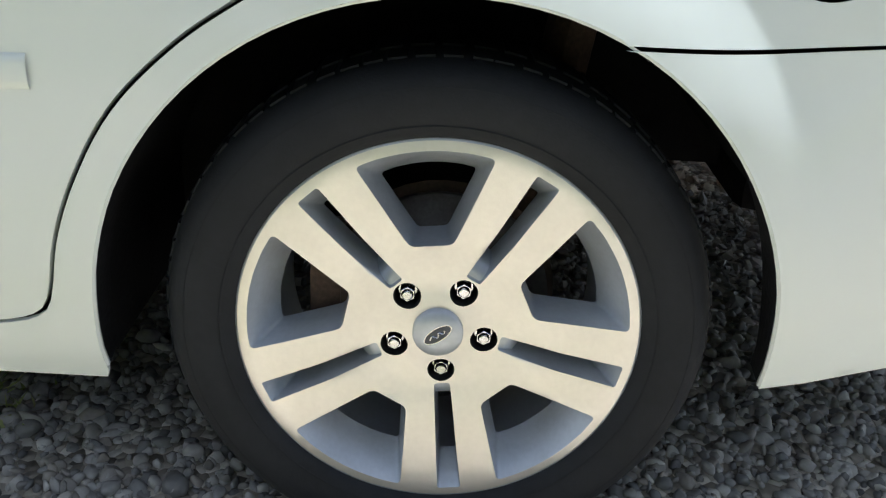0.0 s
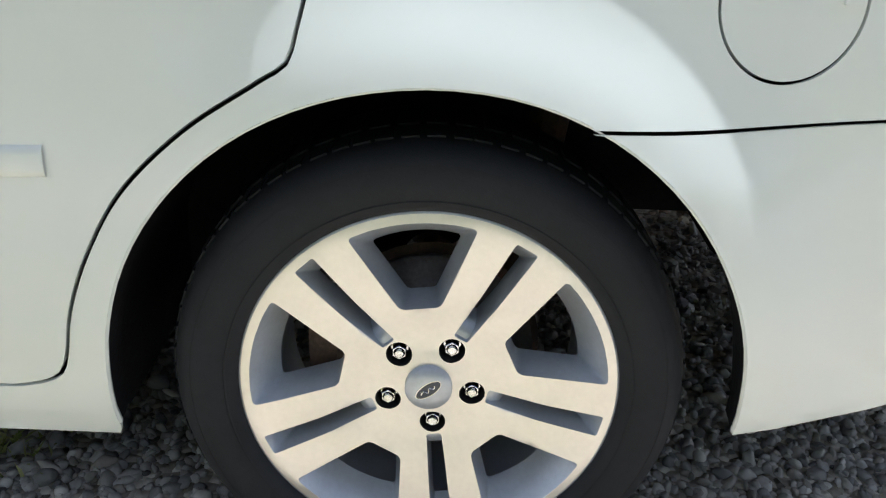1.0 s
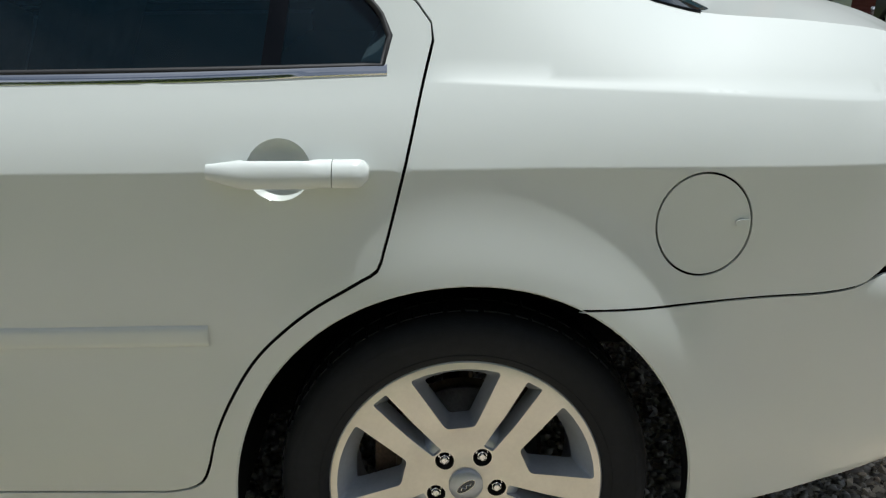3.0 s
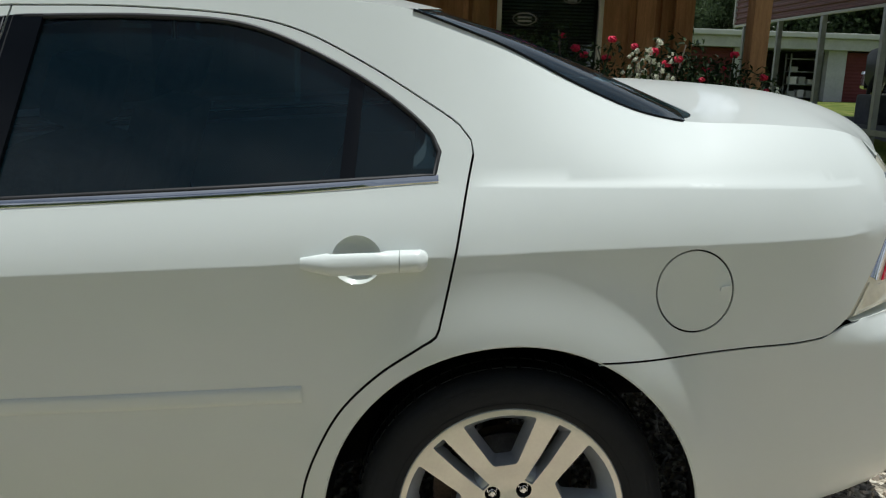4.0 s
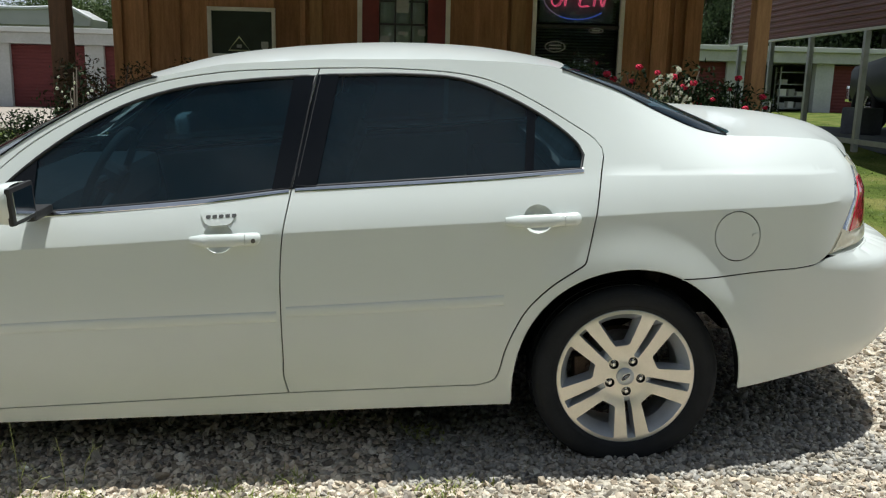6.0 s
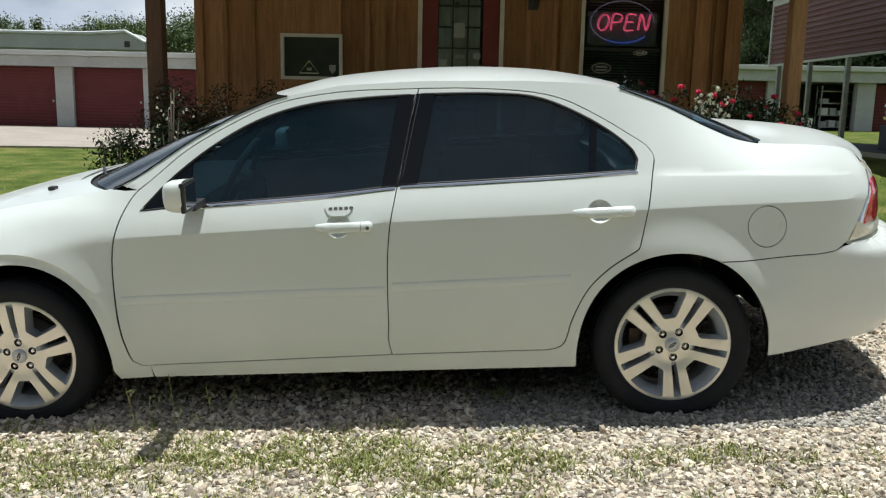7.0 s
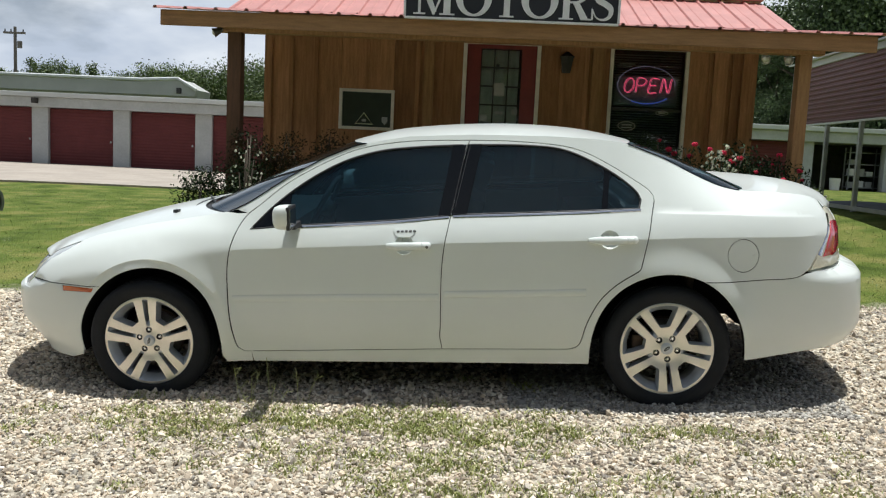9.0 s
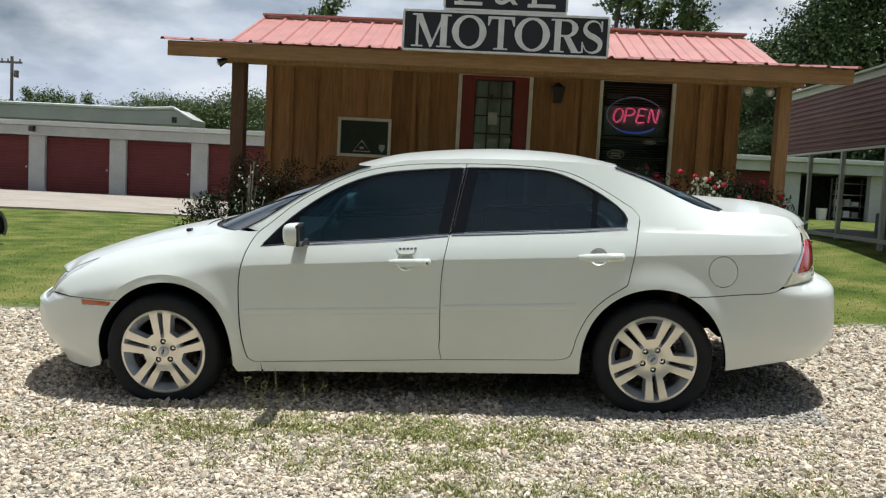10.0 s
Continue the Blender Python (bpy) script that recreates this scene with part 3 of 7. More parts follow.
# the painted shell: sill ahead of the rear arch, tail quarter, rear pillar, roof rail, windscreen pillar
# the inner edge runs round both doors: under them, up behind the rear door, along the top and down the screen pillar
lower_run = [(x, 0.31 - 0.027 * (x + 1.159) / (-0.988) - GAP) for x in np.linspace(-2.17, -1.159, 34)] + [(x, 0.319 - 0.009 * (x + 0.52) / (-0.632) - GAP) for x in np.linspace(-1.13, -0.54, 20)]
back_run = [(x + GAP, z - GAP) for x, z in R_BACK[::-1]]
top_run = [(x, z + GAP) for x, z in R_TOP[::-1][1:]] + [(x - GAP * 0.5, z + GAP) for x, z in spline(TOPLINE)[::-1][1:]]
shell = [(-2.192, 1.002)] + SIDE_TOP + LAMP_EDGE[::-1][1:] + Q_SEAM[::-1][1:] + arch_line(0, 64.8, 191, 46) + [(-0.402, 0.238)]
shell += [(x, 0.238 - 0.013 * (x + 0.405) / (-1.76)) for x in np.linspace(-0.47, -2.16, 34)]
shell += lower_run + back_run + top_run
shell_holes = [shrink(FUEL, -0.0018)]
both("body_side", panel(shell, shell_holes, 0.024, lip=0.006, lines=CREASES), PAINT, car)
front_door = both("front_door", panel(shrink(F_DOOR, GAP), [F_GLASS, cup_loop(F_CUP)], 0.024, lines=CREASES[:3]), PAINT, car)
rear_door = both("rear_door", panel(shrink(R_DOOR, GAP), [R_GLASS, cup_loop(R_CUP)], 0.024, lines=CREASES[:3]), PAINT, car)
both("fuel_flap", panel(shrink(FUEL, 0.0018), (), 0.02, out=-0.0005), PAINT, car)

# front wing and bumpers
wing_top = [(s, top_h(s)) for s in np.linspace(-3.215, -2.32, 38)]
wing = [(-3.463, 0.629), (-3.432, 0.669), (-3.362, 0.733), (-3.262, 0.787)] + wing_top + [(-2.244, 0.998)] + [(x - 2 * GAP, z) for x, z in front_edge[::-1][3:]]
wing += [(-2.170, 0.279), (-2.168, 0.226), (-2.305, 0.221)] + arch_line(1, -10, 131.2, 46)
wing += [(-3.041, 0.619), (-3.281, 0.625)]
FLANGE = [[(-2.705 + r * math.cos(a), 0.327 + r * math.sin(a)) for a in np.linspace(0.35, 2.45, 60)] for r in (0.4335, 0.4425)]
both("front_wing", panel(wing, (), 0.026, lip=0.006, lines=FLANGE), PAINT, car)
fb = [(-3.281, 0.620), (-3.041, 0.614)] + arch_line(1, 131.8, 188, 20) + [(-3.115, 0.232), (-3.200, 0.205)] + \
     [(s, 0.205) for s in np.linspace(-3.3, S_FRONT, 26)] + [(S_FRONT, 0.574)] + [(s, 0.574 + 0.048 * smoothstep(s, -3.57, -3.47)) for s in np.linspace(S_FRONT + 0.05, -3.465, 22)]
MARKER = [(-3.200, 0.614), (-3.010, 0.607), (-3.022, 0.585), (-3.198, 0.584)]
both("front_bumper", panel(fb, [MARKER], 0.03, lip=0.006), PAINT, car)
both("marker_lamp", panel(shrink(MARKER, 0.001), (), 0.02, out=-0.002), AMBER, car, "amber side marker lamp")
rb = [(x, z - 2 * GAP) for x, z in Q_SEAM if x < 0.66] + [(0.70, 0.714), (0.74, 0.718)] + [(s, 0.722) for s in np.linspace(0.75, S_REAR, 24)] + \
     [(s, 0.30) for s in np.linspace(S_REAR, 1.1, 14)] + [(0.95, 0.306), (0.75, 0.303), (0.58, 0.291), (0.45, 0.277)] + arch_line(0, -7.5, 61.3, 30)
both("rear_bumper", panel(rb, (), 0.026, lip=0.006), PAINT, car)
ledge = [skin(s, 0.7215, 0.0) for s in np.linspace(0.72, S_REAR, 30)] + [skin(s, 0.7255, -0.05) for s in np.linspace(0.72, S_REAR, 30)]
both("bumper_ledge", (ledge, [(i, i + 1, 31 + i, 30 + i) for i in range(29)]), PAINT, car)
ledge = [skin(s, 0.5735, 0.0) for s in np.linspace(-3.46, S_FRONT, 30)] + [skin(s, 0.5800, -0.05) for s in np.linspace(-3.46, S_FRONT, 30)]
both("bumper_ledge", (ledge, [(i + 1, i, 30 + i, 31 + i) for i in range(29)]), PAINT, car)
# tail lamps
TAIL = [(0.712, 0.724)] + [(x + 0.008, z) for x, z in LAMP_EDGE] + [(s, min(1.030, top_h(s) - 0.004)) for s in np.linspace(0.975, 1.22, 8)] + [(1.22, 0.724)]
tail = both("tail_lamp", panel(TAIL, (), 0.025, out=-0.006), LAMPSILVER, car, "clear and red wrap-around tail lamp")
RED = [(0.828, 0.790), (0.882, 0.872), (0.948, 0.952), (0.985, 0.962), (1.06, 0.958), (1.205, 0.945), (1.205, 0.793), (0.94, 0.790)]
CLEARLOW = [(0.728, 0.731), (0.778, 0.793), (0.814, 0.784), (0.94, 0.781), (1.205, 0.778), (1.205, 0.731)]
CLEARTOP = [(0.785, 0.804), (0.905, 0.963), (0.945, 1.000), (0.975, 0.995), (0.93, 0.945), (0.862, 0.864), (0.808, 0.792)]
for loop, mat, name, deep in ((RED, REDLENS, "red_lens", 0.001), (CLEARLOW, LAMPSILVER, "reversing_lens", 0.002), (CLEARTOP, CHROME, "lamp_trim", 0.002)):
    both(name, panel(loop, (), 0.03, out=-deep), mat, tail)
CAP = [(s, min(1.031, top_h(s) - 0.006)) for s in np.linspace(0.962, 1.225, 12)] + [(s, top_h(s)) for s in np.linspace(1.225, 0.962, 12)]
both("tail_cap", panel(CAP, (), 0.02), PAINT, car)
# head lamps
HEAD = [(-3.205, 0.803)] + [(s, top_h(s) - 0.005) for s in np.linspace(-3.25, -3.84, 14)] + [(-3.86, 0.600), (-3.70, 0.580), (-3.55, 0.578)] + spline([(-3.490, 0.600), (-3.440, 0.665), (-3.370, 0.728), (-3.27, 0.782), (-3.205, 0.803)], 0.03)[:-1]
head = both("head_lamp", panel(HEAD, (), 0.03, out=-0.002), HEADGLASS, car, "pale clear wrap-around head lamp")
both("lamp_reflector", panel([(-3.42, 0.722), (-3.50, 0.715), (-3.58, 0.695), (-3.60, 0.640), (-3.56, 0.612), (-3.50, 0.640), (-3.45, 0.690)], (), 0.03, out=0.002), LAMPSILVER, head, "bright inner reflector")
nose = [(s, top_h(s)) for s in np.linspace(S_FRONT, -3.86, 12)] + [(-3.88, 0.66), (-3.88, 0.585)] + [(s, 0.578) for s in np.linspace(-3.95, S_FRONT, 8)]
both("grille_panel", panel(nose, (), 0.04, out=-0.006), CHROME, car)


def lifted(n_across, n_along, side_curve, f_mid, r_mid, power=2.2):
    """A curved sheet between the two side curves, crowned towards the car's middle: near half mirrored to the far one."""
    vs, fs = [], []
    for i in range(n_along + 1):
        a = i / n_along
        e = side_curve(a)
        mirror_e = Vector((e.x, 2 * MID - e.y, e.z))
        c = f_mid.lerp(r_mid, a) if not callable(f_mid) else f_mid(a)
        bulge = c - (e + mirror_e) / 2
        for j in range(n_across + 1):
            b = -1 + 2 * j / n_across
            p = e.lerp(mirror_e, (b + 1) / 2) + bulge * (1 - abs(b) ** power)
            vs.append(p)
    w = n_across + 1
    for i in range(n_along):
        for j in range(n_across):
            fs.append((i * w + j, i * w + j + 1, (i + 1) * w + j + 1, (i + 1) * w + j))
    return vs, [f[::-1] for f in fs]


def edge(s0, s1, drop=0.0):
    return lambda a: skin(s0 + (s1 - s0) * a, top_h(s0 + (s1 - s0) * a)) + Vector((0, 0.0, -drop))


def crown_line(points):
    line = spline(points, 0.01)
    arr = np.array(line)
    t = np.linspace(0, 1, len(arr))
    return lambda a: Vector([float(np.interp(a, t, arr[:, k])) for k in range(3)])


shaded(part("roof_panel", lifted(28, 30, edge(-1.575, -0.2), crown_line([(-1.72, MID, 1.352), (-1.5, MID, 1.404), (-1.3, MID, 1.426), (-1.1, MID, 1.438), (-0.8, MID, 1.442), (-0.45, MID, 1.419), (-0.25, MID, 1.386), (-0.12, MID, 1.356)]), None), PAINT, car))
shaded(part("windscreen", lifted(24, 20, edge(-2.32, -1.575, 0.004), crown_line([(-2.58, MID, 0.985), (-2.38, MID, 1.072), (-2.2, MID, 1.152), (-2.0, MID, 1.238), (-1.72, MID, 1.347)]), None), TINT, car, "raked windscreen"))
shaded(part("rear_window", lifted(56, 18, edge(-0.2, 0.40, 0.004), crown_line([(-0.12, MID, 1.350), (0.05, MID, 1.292), (0.25, MID, 1.208), (0.48, MID, 1.108)]), None, 7.0), TINT, car, "sloping dark rear window"))
lid = lifted(30, 26, edge(0.42, 1.34), crown_line([(0.47, MID, 1.112), (0.66, MID, 1.124), (0.80, MID, 1.118), (0.91, MID, 1.096), (0.99, MID, 1.060), (1.05, MID, 1.008)]), None)
shaded(part("boot_lid", lid, PAINT, car))
last = lid[0][-31:]
shaded(part("boot_face", (last + [Vector((v.x - 0.012, v.y, 0.73)) for v in last], [(i + 1, i, 31 + i, 32 + i) for i in range(30)]), PAINT, car))
shaded(part("bonnet", lifted(28, 30, edge(-3.83, -2.34), crown_line([(-3.65, MID, 0.695), (-3.56, MID, 0.742), (-3.42, MID, 0.795), (-3.2, MID, 0.862), (-2.9, MID, 0.932), (-2.62, MID, 0.980)]), None), PAINT, car))
shaded(part("cowl", lifted(24, 6, edge(-2.44, -2.28, 0.035), crown_line([(-2.68, MID, 0.975), (-2.62, MID, 0.97), (-2.54, MID, 0.998)]), None), BLACK, car, "black plastic cowl below the windscreen"))
both("tail_panel", panel([(1.225, 0.722)] + [(s, 0.722) for s in np.linspace(1.28, S_REAR, 8)] + [(s, top_h(s) - 0.005) for s in np.linspace(S_REAR, 1.225, 14)], (), 0.05), PAINT, car)
# rubber seals round the screens
for nm, s0, s1 in (("screen_seal", -2.30, -1.58), ("rear_window_seal", -0.19, 0.415)):
    for far in (False, True):
        pts = [skin(s, top_h(s), 0.002) for s in np.linspace(s0, s1, 26)]
        if far:
            pts = [Vector((p.x, 2 * MID - p.y, p.z)) for p in pts]
        part(nm, tube(pts, 0.003, 6), GLOSS, car, smooth=True)

# side glass, black pillar covers, bright waist strips
f_pane = shrink(F_GLASS, -0.004)
r_pane = shrink(R_GLASS, -0.004)
both("window_pane", panel(f_pane, (), 0.04, out=-0.010, lip=0.004), TINT, front_door, "dark tinted side window")
both("window_pane", panel(r_pane, (), 0.04, out=-0.010, lip=0.004), TINT, rear_door, "dark tinted side window")
both("pillar_cover", panel([(-1.0362, 1.354), (-1.091, 1.136), (-1.122, 0.995), (-1.185, 0.993), (-1.113, 1.351)], (), 0.04, out=0.0015), GLOSS, front_door, "gloss black pillar cover")
both("pillar_cover", panel([(-1.0315, 1.355), (-0.961, 1.356), (-1.039, 0.998), (-1.117, 0.996), (-1.085, 1.136)], (), 0.04, out=0.0015), GLOSS, rear_door, "gloss black pillar cover")
both("division_bar", panel([(-0.343, 1.030), (-0.313, 1.031), (-0.293, 1.218), (-0.320, 1.234)], (), 0.03, out=-0.006), GLOSS, rear_door, "slim black division bar")
both("mirror_sail", panel([(-2.170, 0.923), (-2.044, 1.048), (-1.966, 1.108), (-1.972, 0.940)], (), 0.03, out=-0.003), GLOSS, front_door, "black triangular mirror base")


def strip_at(pts, width, out):
    """A slim bright moulding along a line on the side."""
    vs, fs = [], []
    for s, h in pts:
        for dh, o in ((-width / 2, out * 0.2), (-width / 2 + 0.003, out), (width / 2 - 0.003, out), (width / 2, out * 0.2)):
            vs.append(skin(s, h + dh, o))
    for i in range(len(pts) - 1):
        for k in range(3):
            fs.append((i * 4 + k, (i + 1) * 4 + k, (i + 1) * 4 + k + 1, i * 4 + k + 1))
    return vs, fs


both("waist_strip", strip_at(spline([(-1.972, 0.933), (-1.414, 0.964), (-1.128, 0.989)], 0.04), 0.015, 0.003), CHROME, front_door, "bright chrome waist strip")
both("waist_strip", strip_at(spline([(-1.108, 0.992), (-0.487, 1.014), (-0.144, 1.033)], 0.04), 0.015, 0.003), CHROME, rear_door, "bright chrome waist strip")
for far in (0, 1):
    for nm, loop, dr in (("window_seal", F_GLASS, front_door), ("window_seal", R_GLASS, rear_door)):
        pts = [skin(s, h, -0.004) for s, h in loop]
        if far:
            pts = [Vector((p.x, 2 * MID - p.y, p.z)) for p in pts]
        part(nm, tube(pts, 0.006, 5, closed=True), BLACK, dr, smooth=True)

# what shows black in the gaps: an inner shell behind the panels
inner = [(-2.30, 0.255), (-2.30, 0.98), (-2.12, 1.07)] + [(s, top_h(s) - 0.012) for s in np.linspace(-1.98, 0.70, 60)] + [(0.88, 0.96), (0.70, 0.725), (0.5, 0.675), (0.2, 0.660)] + arch_line(0, 66, 190, 30, 0.012) + [(-0.42, 0.255)]
hole_f, hole_r = shrink(F_GLASS, -0.012), shrink(R_GLASS, -0.008)
both("inner_shell", panel(inner, [hole_f, hole_r], 0.05, out=-0.045, lip=0.01), SEAM, car)
both("inner_shell", panel([(-3.4, 0.56), (-3.4, 0.66), (-3.1, 0.66), (-2.35, 0.95), (-2.2, 0.95), (-2.18, 0.26), (-2.30, 0.26)] + arch_line(1, -5, 140, 30, 0.012), (), 0.05, out=-0.018, lip=0.01), SEAM, car)
# rolled edges of the wheel arches, with black liners behind them
for k in (0, 1):
    cx, cz, r = ARCHES[k]
    pts = arch_line(k, -7 if k == 0 else -9, 190, 48)
    vs, fs, us, gs = [], [], [], []
    for s, h in pts:
        c = Vector((cx - s, 0, cz - h)).normalized()
        p = skin(s, h)
        vs += [p, p + c * 0.003 + Vector((0, 0.003, 0)), p + c * 0.002 + Vector((0, 0.008, 0))]
        us += [p + c * 0.0015 + Vector((0, 0.007, 0)), p - c * 0.002 + Vector((0, 0.03, 0)), Vector((p.x, max(p.y + 0.05, 0.040), p.z)) - c * 0.004]
    for i in range(len(pts) - 1):
        for j in range(2):
            q = (i * 3 + j, i * 3 + j + 1, (i + 1) * 3 + j + 1, (i + 1) * 3 + j)
            fs.append(q)
            gs.append(q)
    both("arch_lip", (vs, fs), PAINT, car)
    both("liner_edge", (us, gs), LINER, car)
    vs, fs = [], []
    line = arch_line(k, 30 if k == 0 else -10, 191, 36, 0.006)
    for i, (s, h) in enumerate(line):
        for j, y in enumerate((0.036, 0.07, 0.20, 0.34, 0.36, 0.365)):
            f = 1.0 if j < 4 else (0.55 if j == 4 else 0.10)
            f += 0.012 * math.sin(0.9 * i) if 0 < j < 4 else 0
            vs.append((cx + (s - cx) * f, y, cz + (h - cz) * f))
    for i in range(35):
        for j in range(5):
            fs.append((i * 6 + j, i * 6 + j + 1, (i + 1) * 6 + j + 1, (i + 1) * 6 + j))
    both("wheel_liner", (vs, fs), LINER, car)

# underside, axles, exhaust
# plain dark boxes added inside the body to stop sunlight leaking through
part("underbody", boxed(-3.25, -0.44, 0.30, 2 * MID - 0.30, 0.21, 0.42, 0.03), LINER, car)
part("underbody", boxed(0.42, 0.90, 0.26, 2 * MID - 0.26, 0.38, 0.90, 0.04), LINER, car)
part("underbody", boxed(-0.44, 0.44, 0.38, 2 * MID - 0.38, 0.41, 0.95, 0.02), LINER, car)
part("underbody", boxed(0.42, 0.66, 0.16, 2 * MID - 0.16, 0.46, 0.90, 0.04), LINER, car)
part("engine_bay", boxed(-3.28, -2.50, 0.40, 2 * MID - 0.40, 0.42, 0.66, 0.06), LINER, car)
part("underbody", boxed(-2.25, -0.45, 0.06, 2 * MID - 0.06, 0.245, 0.36, 0.02), LINER, car)
part("rear_axle", rod(bmesh.new(), (0, 0.12, 0.325), (0, 2 * MID - 0.12, 0.325), 0.035), RUST, car)
part("shock_absorber", rod(bmesh.new(), (0.10, 0.24, 0.26), (0.17, 0.30, 0.72), 0.035), RUST, car)
part("silencer", boxed(0.55, 0.85, 1.1, 1.4, 0.30, 0.42, 0.04), RUST, car)

# ---------------------------------------------------------------- wheels
def polar(r, a):
    return (r * math.cos(radians(a)), r * math.sin(radians(a)))


def rounded(corners, r, n=5):
    """A closed line with rounded corners."""
    out, k = [], len(corners)
    for i in range(k):
        p, a, b = (np.array(corners[j % k], float) for j in (i, i - 1, i + 1))
        u, w = (a - p), (b - p)
        lu, lw = np.hypot(*u), np.hypot(*w)
        d = min(r, lu * 0.45, lw * 0.45)
        q0, q1 = p + u / lu * d, p + w / lw * d
        for t in np.linspace(0, 1, n):
            out.append(tuple((1 - t) ** 2 * q0 + 2 * t * (1 - t) * p + t * t * q1))
    return out


def face_depth(r):
    """How far the wheel's face lies behind its outer lip."""
    return float(np.interp(r, (0.0, 0.036, 0.05, 0.07, 0.085, 0.10, 0.125, 0.16, 0.205, 0.230, 0.2385), (0.008, 0.009, 0.0125, 0.0135, 0.0115, 0.0075, 0.0025, 0.000, -0.002, -0.002, 0.0)))


def build_wheel(turn):
    """A wheel about its own hub: x to the tail, y inwards, z up; the tyre's tread and ten-spoke face."""
    wheel = new("wheel")
    # spoke face with five wide windows and five slots
    holes, wides, slots, cups = [], [], [], []
    for k in range(5):
        a = turn + 72 * k
        # wide window, narrower towards the hub
        c = [polar(0.2265, a - 20), polar(0.2285, a), polar(0.2265, a + 20)]
        ca, sa = math.cos(radians(a)), math.sin(radians(a))
        inner = [(0.112 * ca - 0.0245 * sa * sg, 0.112 * sa + 0.0245 * ca * sg) for sg in (1, -1)]
        loop = rounded([c[0], *[polar(0.2268, a + k) for k in (-13, -6, 0, 6, 13)], c[2], *inner], 0.0075)
        wides.append((loop, (0.122 * ca, 0.122 * sa)))
        b = a + 36
        cb, sb = math.cos(radians(b)), math.sin(radians(b))
        def at(r, w):
            return (r * cb - w * sb, r * sb + w * cb)
        loop = rounded([at(0.2265, -0.0150), at(0.2265, 0.0150), at(0.150, 0.0125), at(0.0765, 0.0098), at(0.0765, -0.0098), at(0.150, -0.0125)], 0.004)
        slots.append((loop, at(0.125, 0)))
        cups.append([(0.05715 * cb + 0.0168 * math.cos(t), 0.05715 * sb + 0.0168 * math.sin(t)) for t in np.linspace(0, 2 * math.pi, 20, endpoint=False)])
    ring = [polar(0.2385, t) for t in np.linspace(0, 360, 120, endpoint=False)]
    all_loops = [w[0] for w in wides] + [s[0] for s in slots] + cups
    pts, tris = filled(ring, all_loops, 0.011)
    verts = [Vector((x, face_depth(math.hypot(x, z)), z)) for x, z in pts]
    face = shaded(part("wheel_face", (verts, list(tris)), ALLOY, wheel, "machined silver alloy face with five twin spokes"), 30)
    # walls of the windows, leaning inwards
    def wall(name, loop, centre, deep, small, mat, floor=False):
        vs, fs, n = [], [], len(loop)
        for lev, (d, k) in enumerate(((0.0, 0.0), (0.002, 0.012), (deep * 0.55, small * 0.55), (deep, small))):
            for x, z in loop:
                X, Z = x + (centre[0] - x) * k, z + (centre[1] - z) * k
                vs.append((X, face_depth(math.hypot(x, z)) + d, Z))
        for lev in range(3):
            for i in range(n):
                j = (i + 1) % n
                fs.append((lev * n + i, lev * n + j, (lev + 1) * n + j, (lev + 1) * n + i))
        if floor:
            fs.append(tuple(3 * n + i for i in range(n)))
        return shaded(part(name, (vs, fs), mat, wheel), 50)
    for loop, c in wides:
        wall("window_wall", loop, c, 0.055, 0.28, SILVER)
    for loop, c in slots:
        # the slot is open at its outer half and shallow near the nut
        wall("slot_wall", loop, c, 0.050, 0.27, SILVER)
    for k, loop in enumerate(cups):
        b = turn + 36 + 72 * k
        # silver ramp from the nut into the slot
        u, w = Vector((math.cos(radians(b)), 0, math.sin(radians(b)))), Vector((-math.sin(radians(b)), 0, math.cos(radians(b))))
        ramp = [u * rr + w * ww + Vector((0, dd, 0)) for rr, hw, dd in ((0.0740, 0.0100, 0.0180), (0.084, 0.0100, 0.0185), (0.096, 0.0100, 0.024), (0.104, 0.0100, 0.040), (0.106, 0.0100, 0.056)) for ww in (-hw, 0, hw)]
        part("slot_ramp", (ramp, [(i * 3 + j, i * 3 + j + 1, i * 3 + j + 4, i * 3 + j + 3) for i in range(4) for j in range(2)]), SILVER, wheel, "", True)
        c = polar(0.05715, b)
        wall("nut_pocket", loop, c, 0.030, 0.0, SEAM, True)
        bm = bmesh.new()
        rod(bm, (c[0], 0.030, c[1]), (c[0], 0.016, c[1]), 0.0100, 0.0098, 6)
        rod(bm, (c[0], 0.036, c[1]), (c[0], 0.030, c[1]), 0.0130, 0.0118, 16)
        rod(bm, (c[0], 0.016, c[1]), (c[0], 0.0125, c[1]), 0.0078, 0.0055, 12)
        bmesh.ops.bevel(bm, geom=[e for e in bm.edges if e.calc_length() < 0.012], offset=0.0006, segments=1, affect="EDGES")
        part("wheel_nut", bm, CHROME, wheel, "chrome hexagonal wheel nut")
    # centre cap with a dark oval badge
    cap = part("centre_cap", revolve([(0.0305, 0.012), (0.0303, 0.001), (0.0290, -0.001), (0.012, -0.0020), (0.0, -0.0022)], 40), SILVER, wheel, "round silver centre cap", True)
    tl = radians(turn - 90 + 32)
    for name, ra, rb, y, mat in (("badge_rim", 0.0195, 0.0086, -0.0029, CHROME), ("badge", 0.0183, 0.0074, -0.0034, BADGE)):
        vs = [(0, y, 0)]
        for t in np.linspace(0, 2 * math.pi, 36, endpoint=False):
            x, z = ra * math.cos(t), rb * math.sin(t)
            vs.append((x * math.cos(tl) - z * math.sin(tl), y + 0.0006, x * math.sin(tl) + z * math.cos(tl)))
        part(name, (vs, [(0, 1 + i, 1 + (i + 1) % 36) for i in range(36)]), mat, wheel)
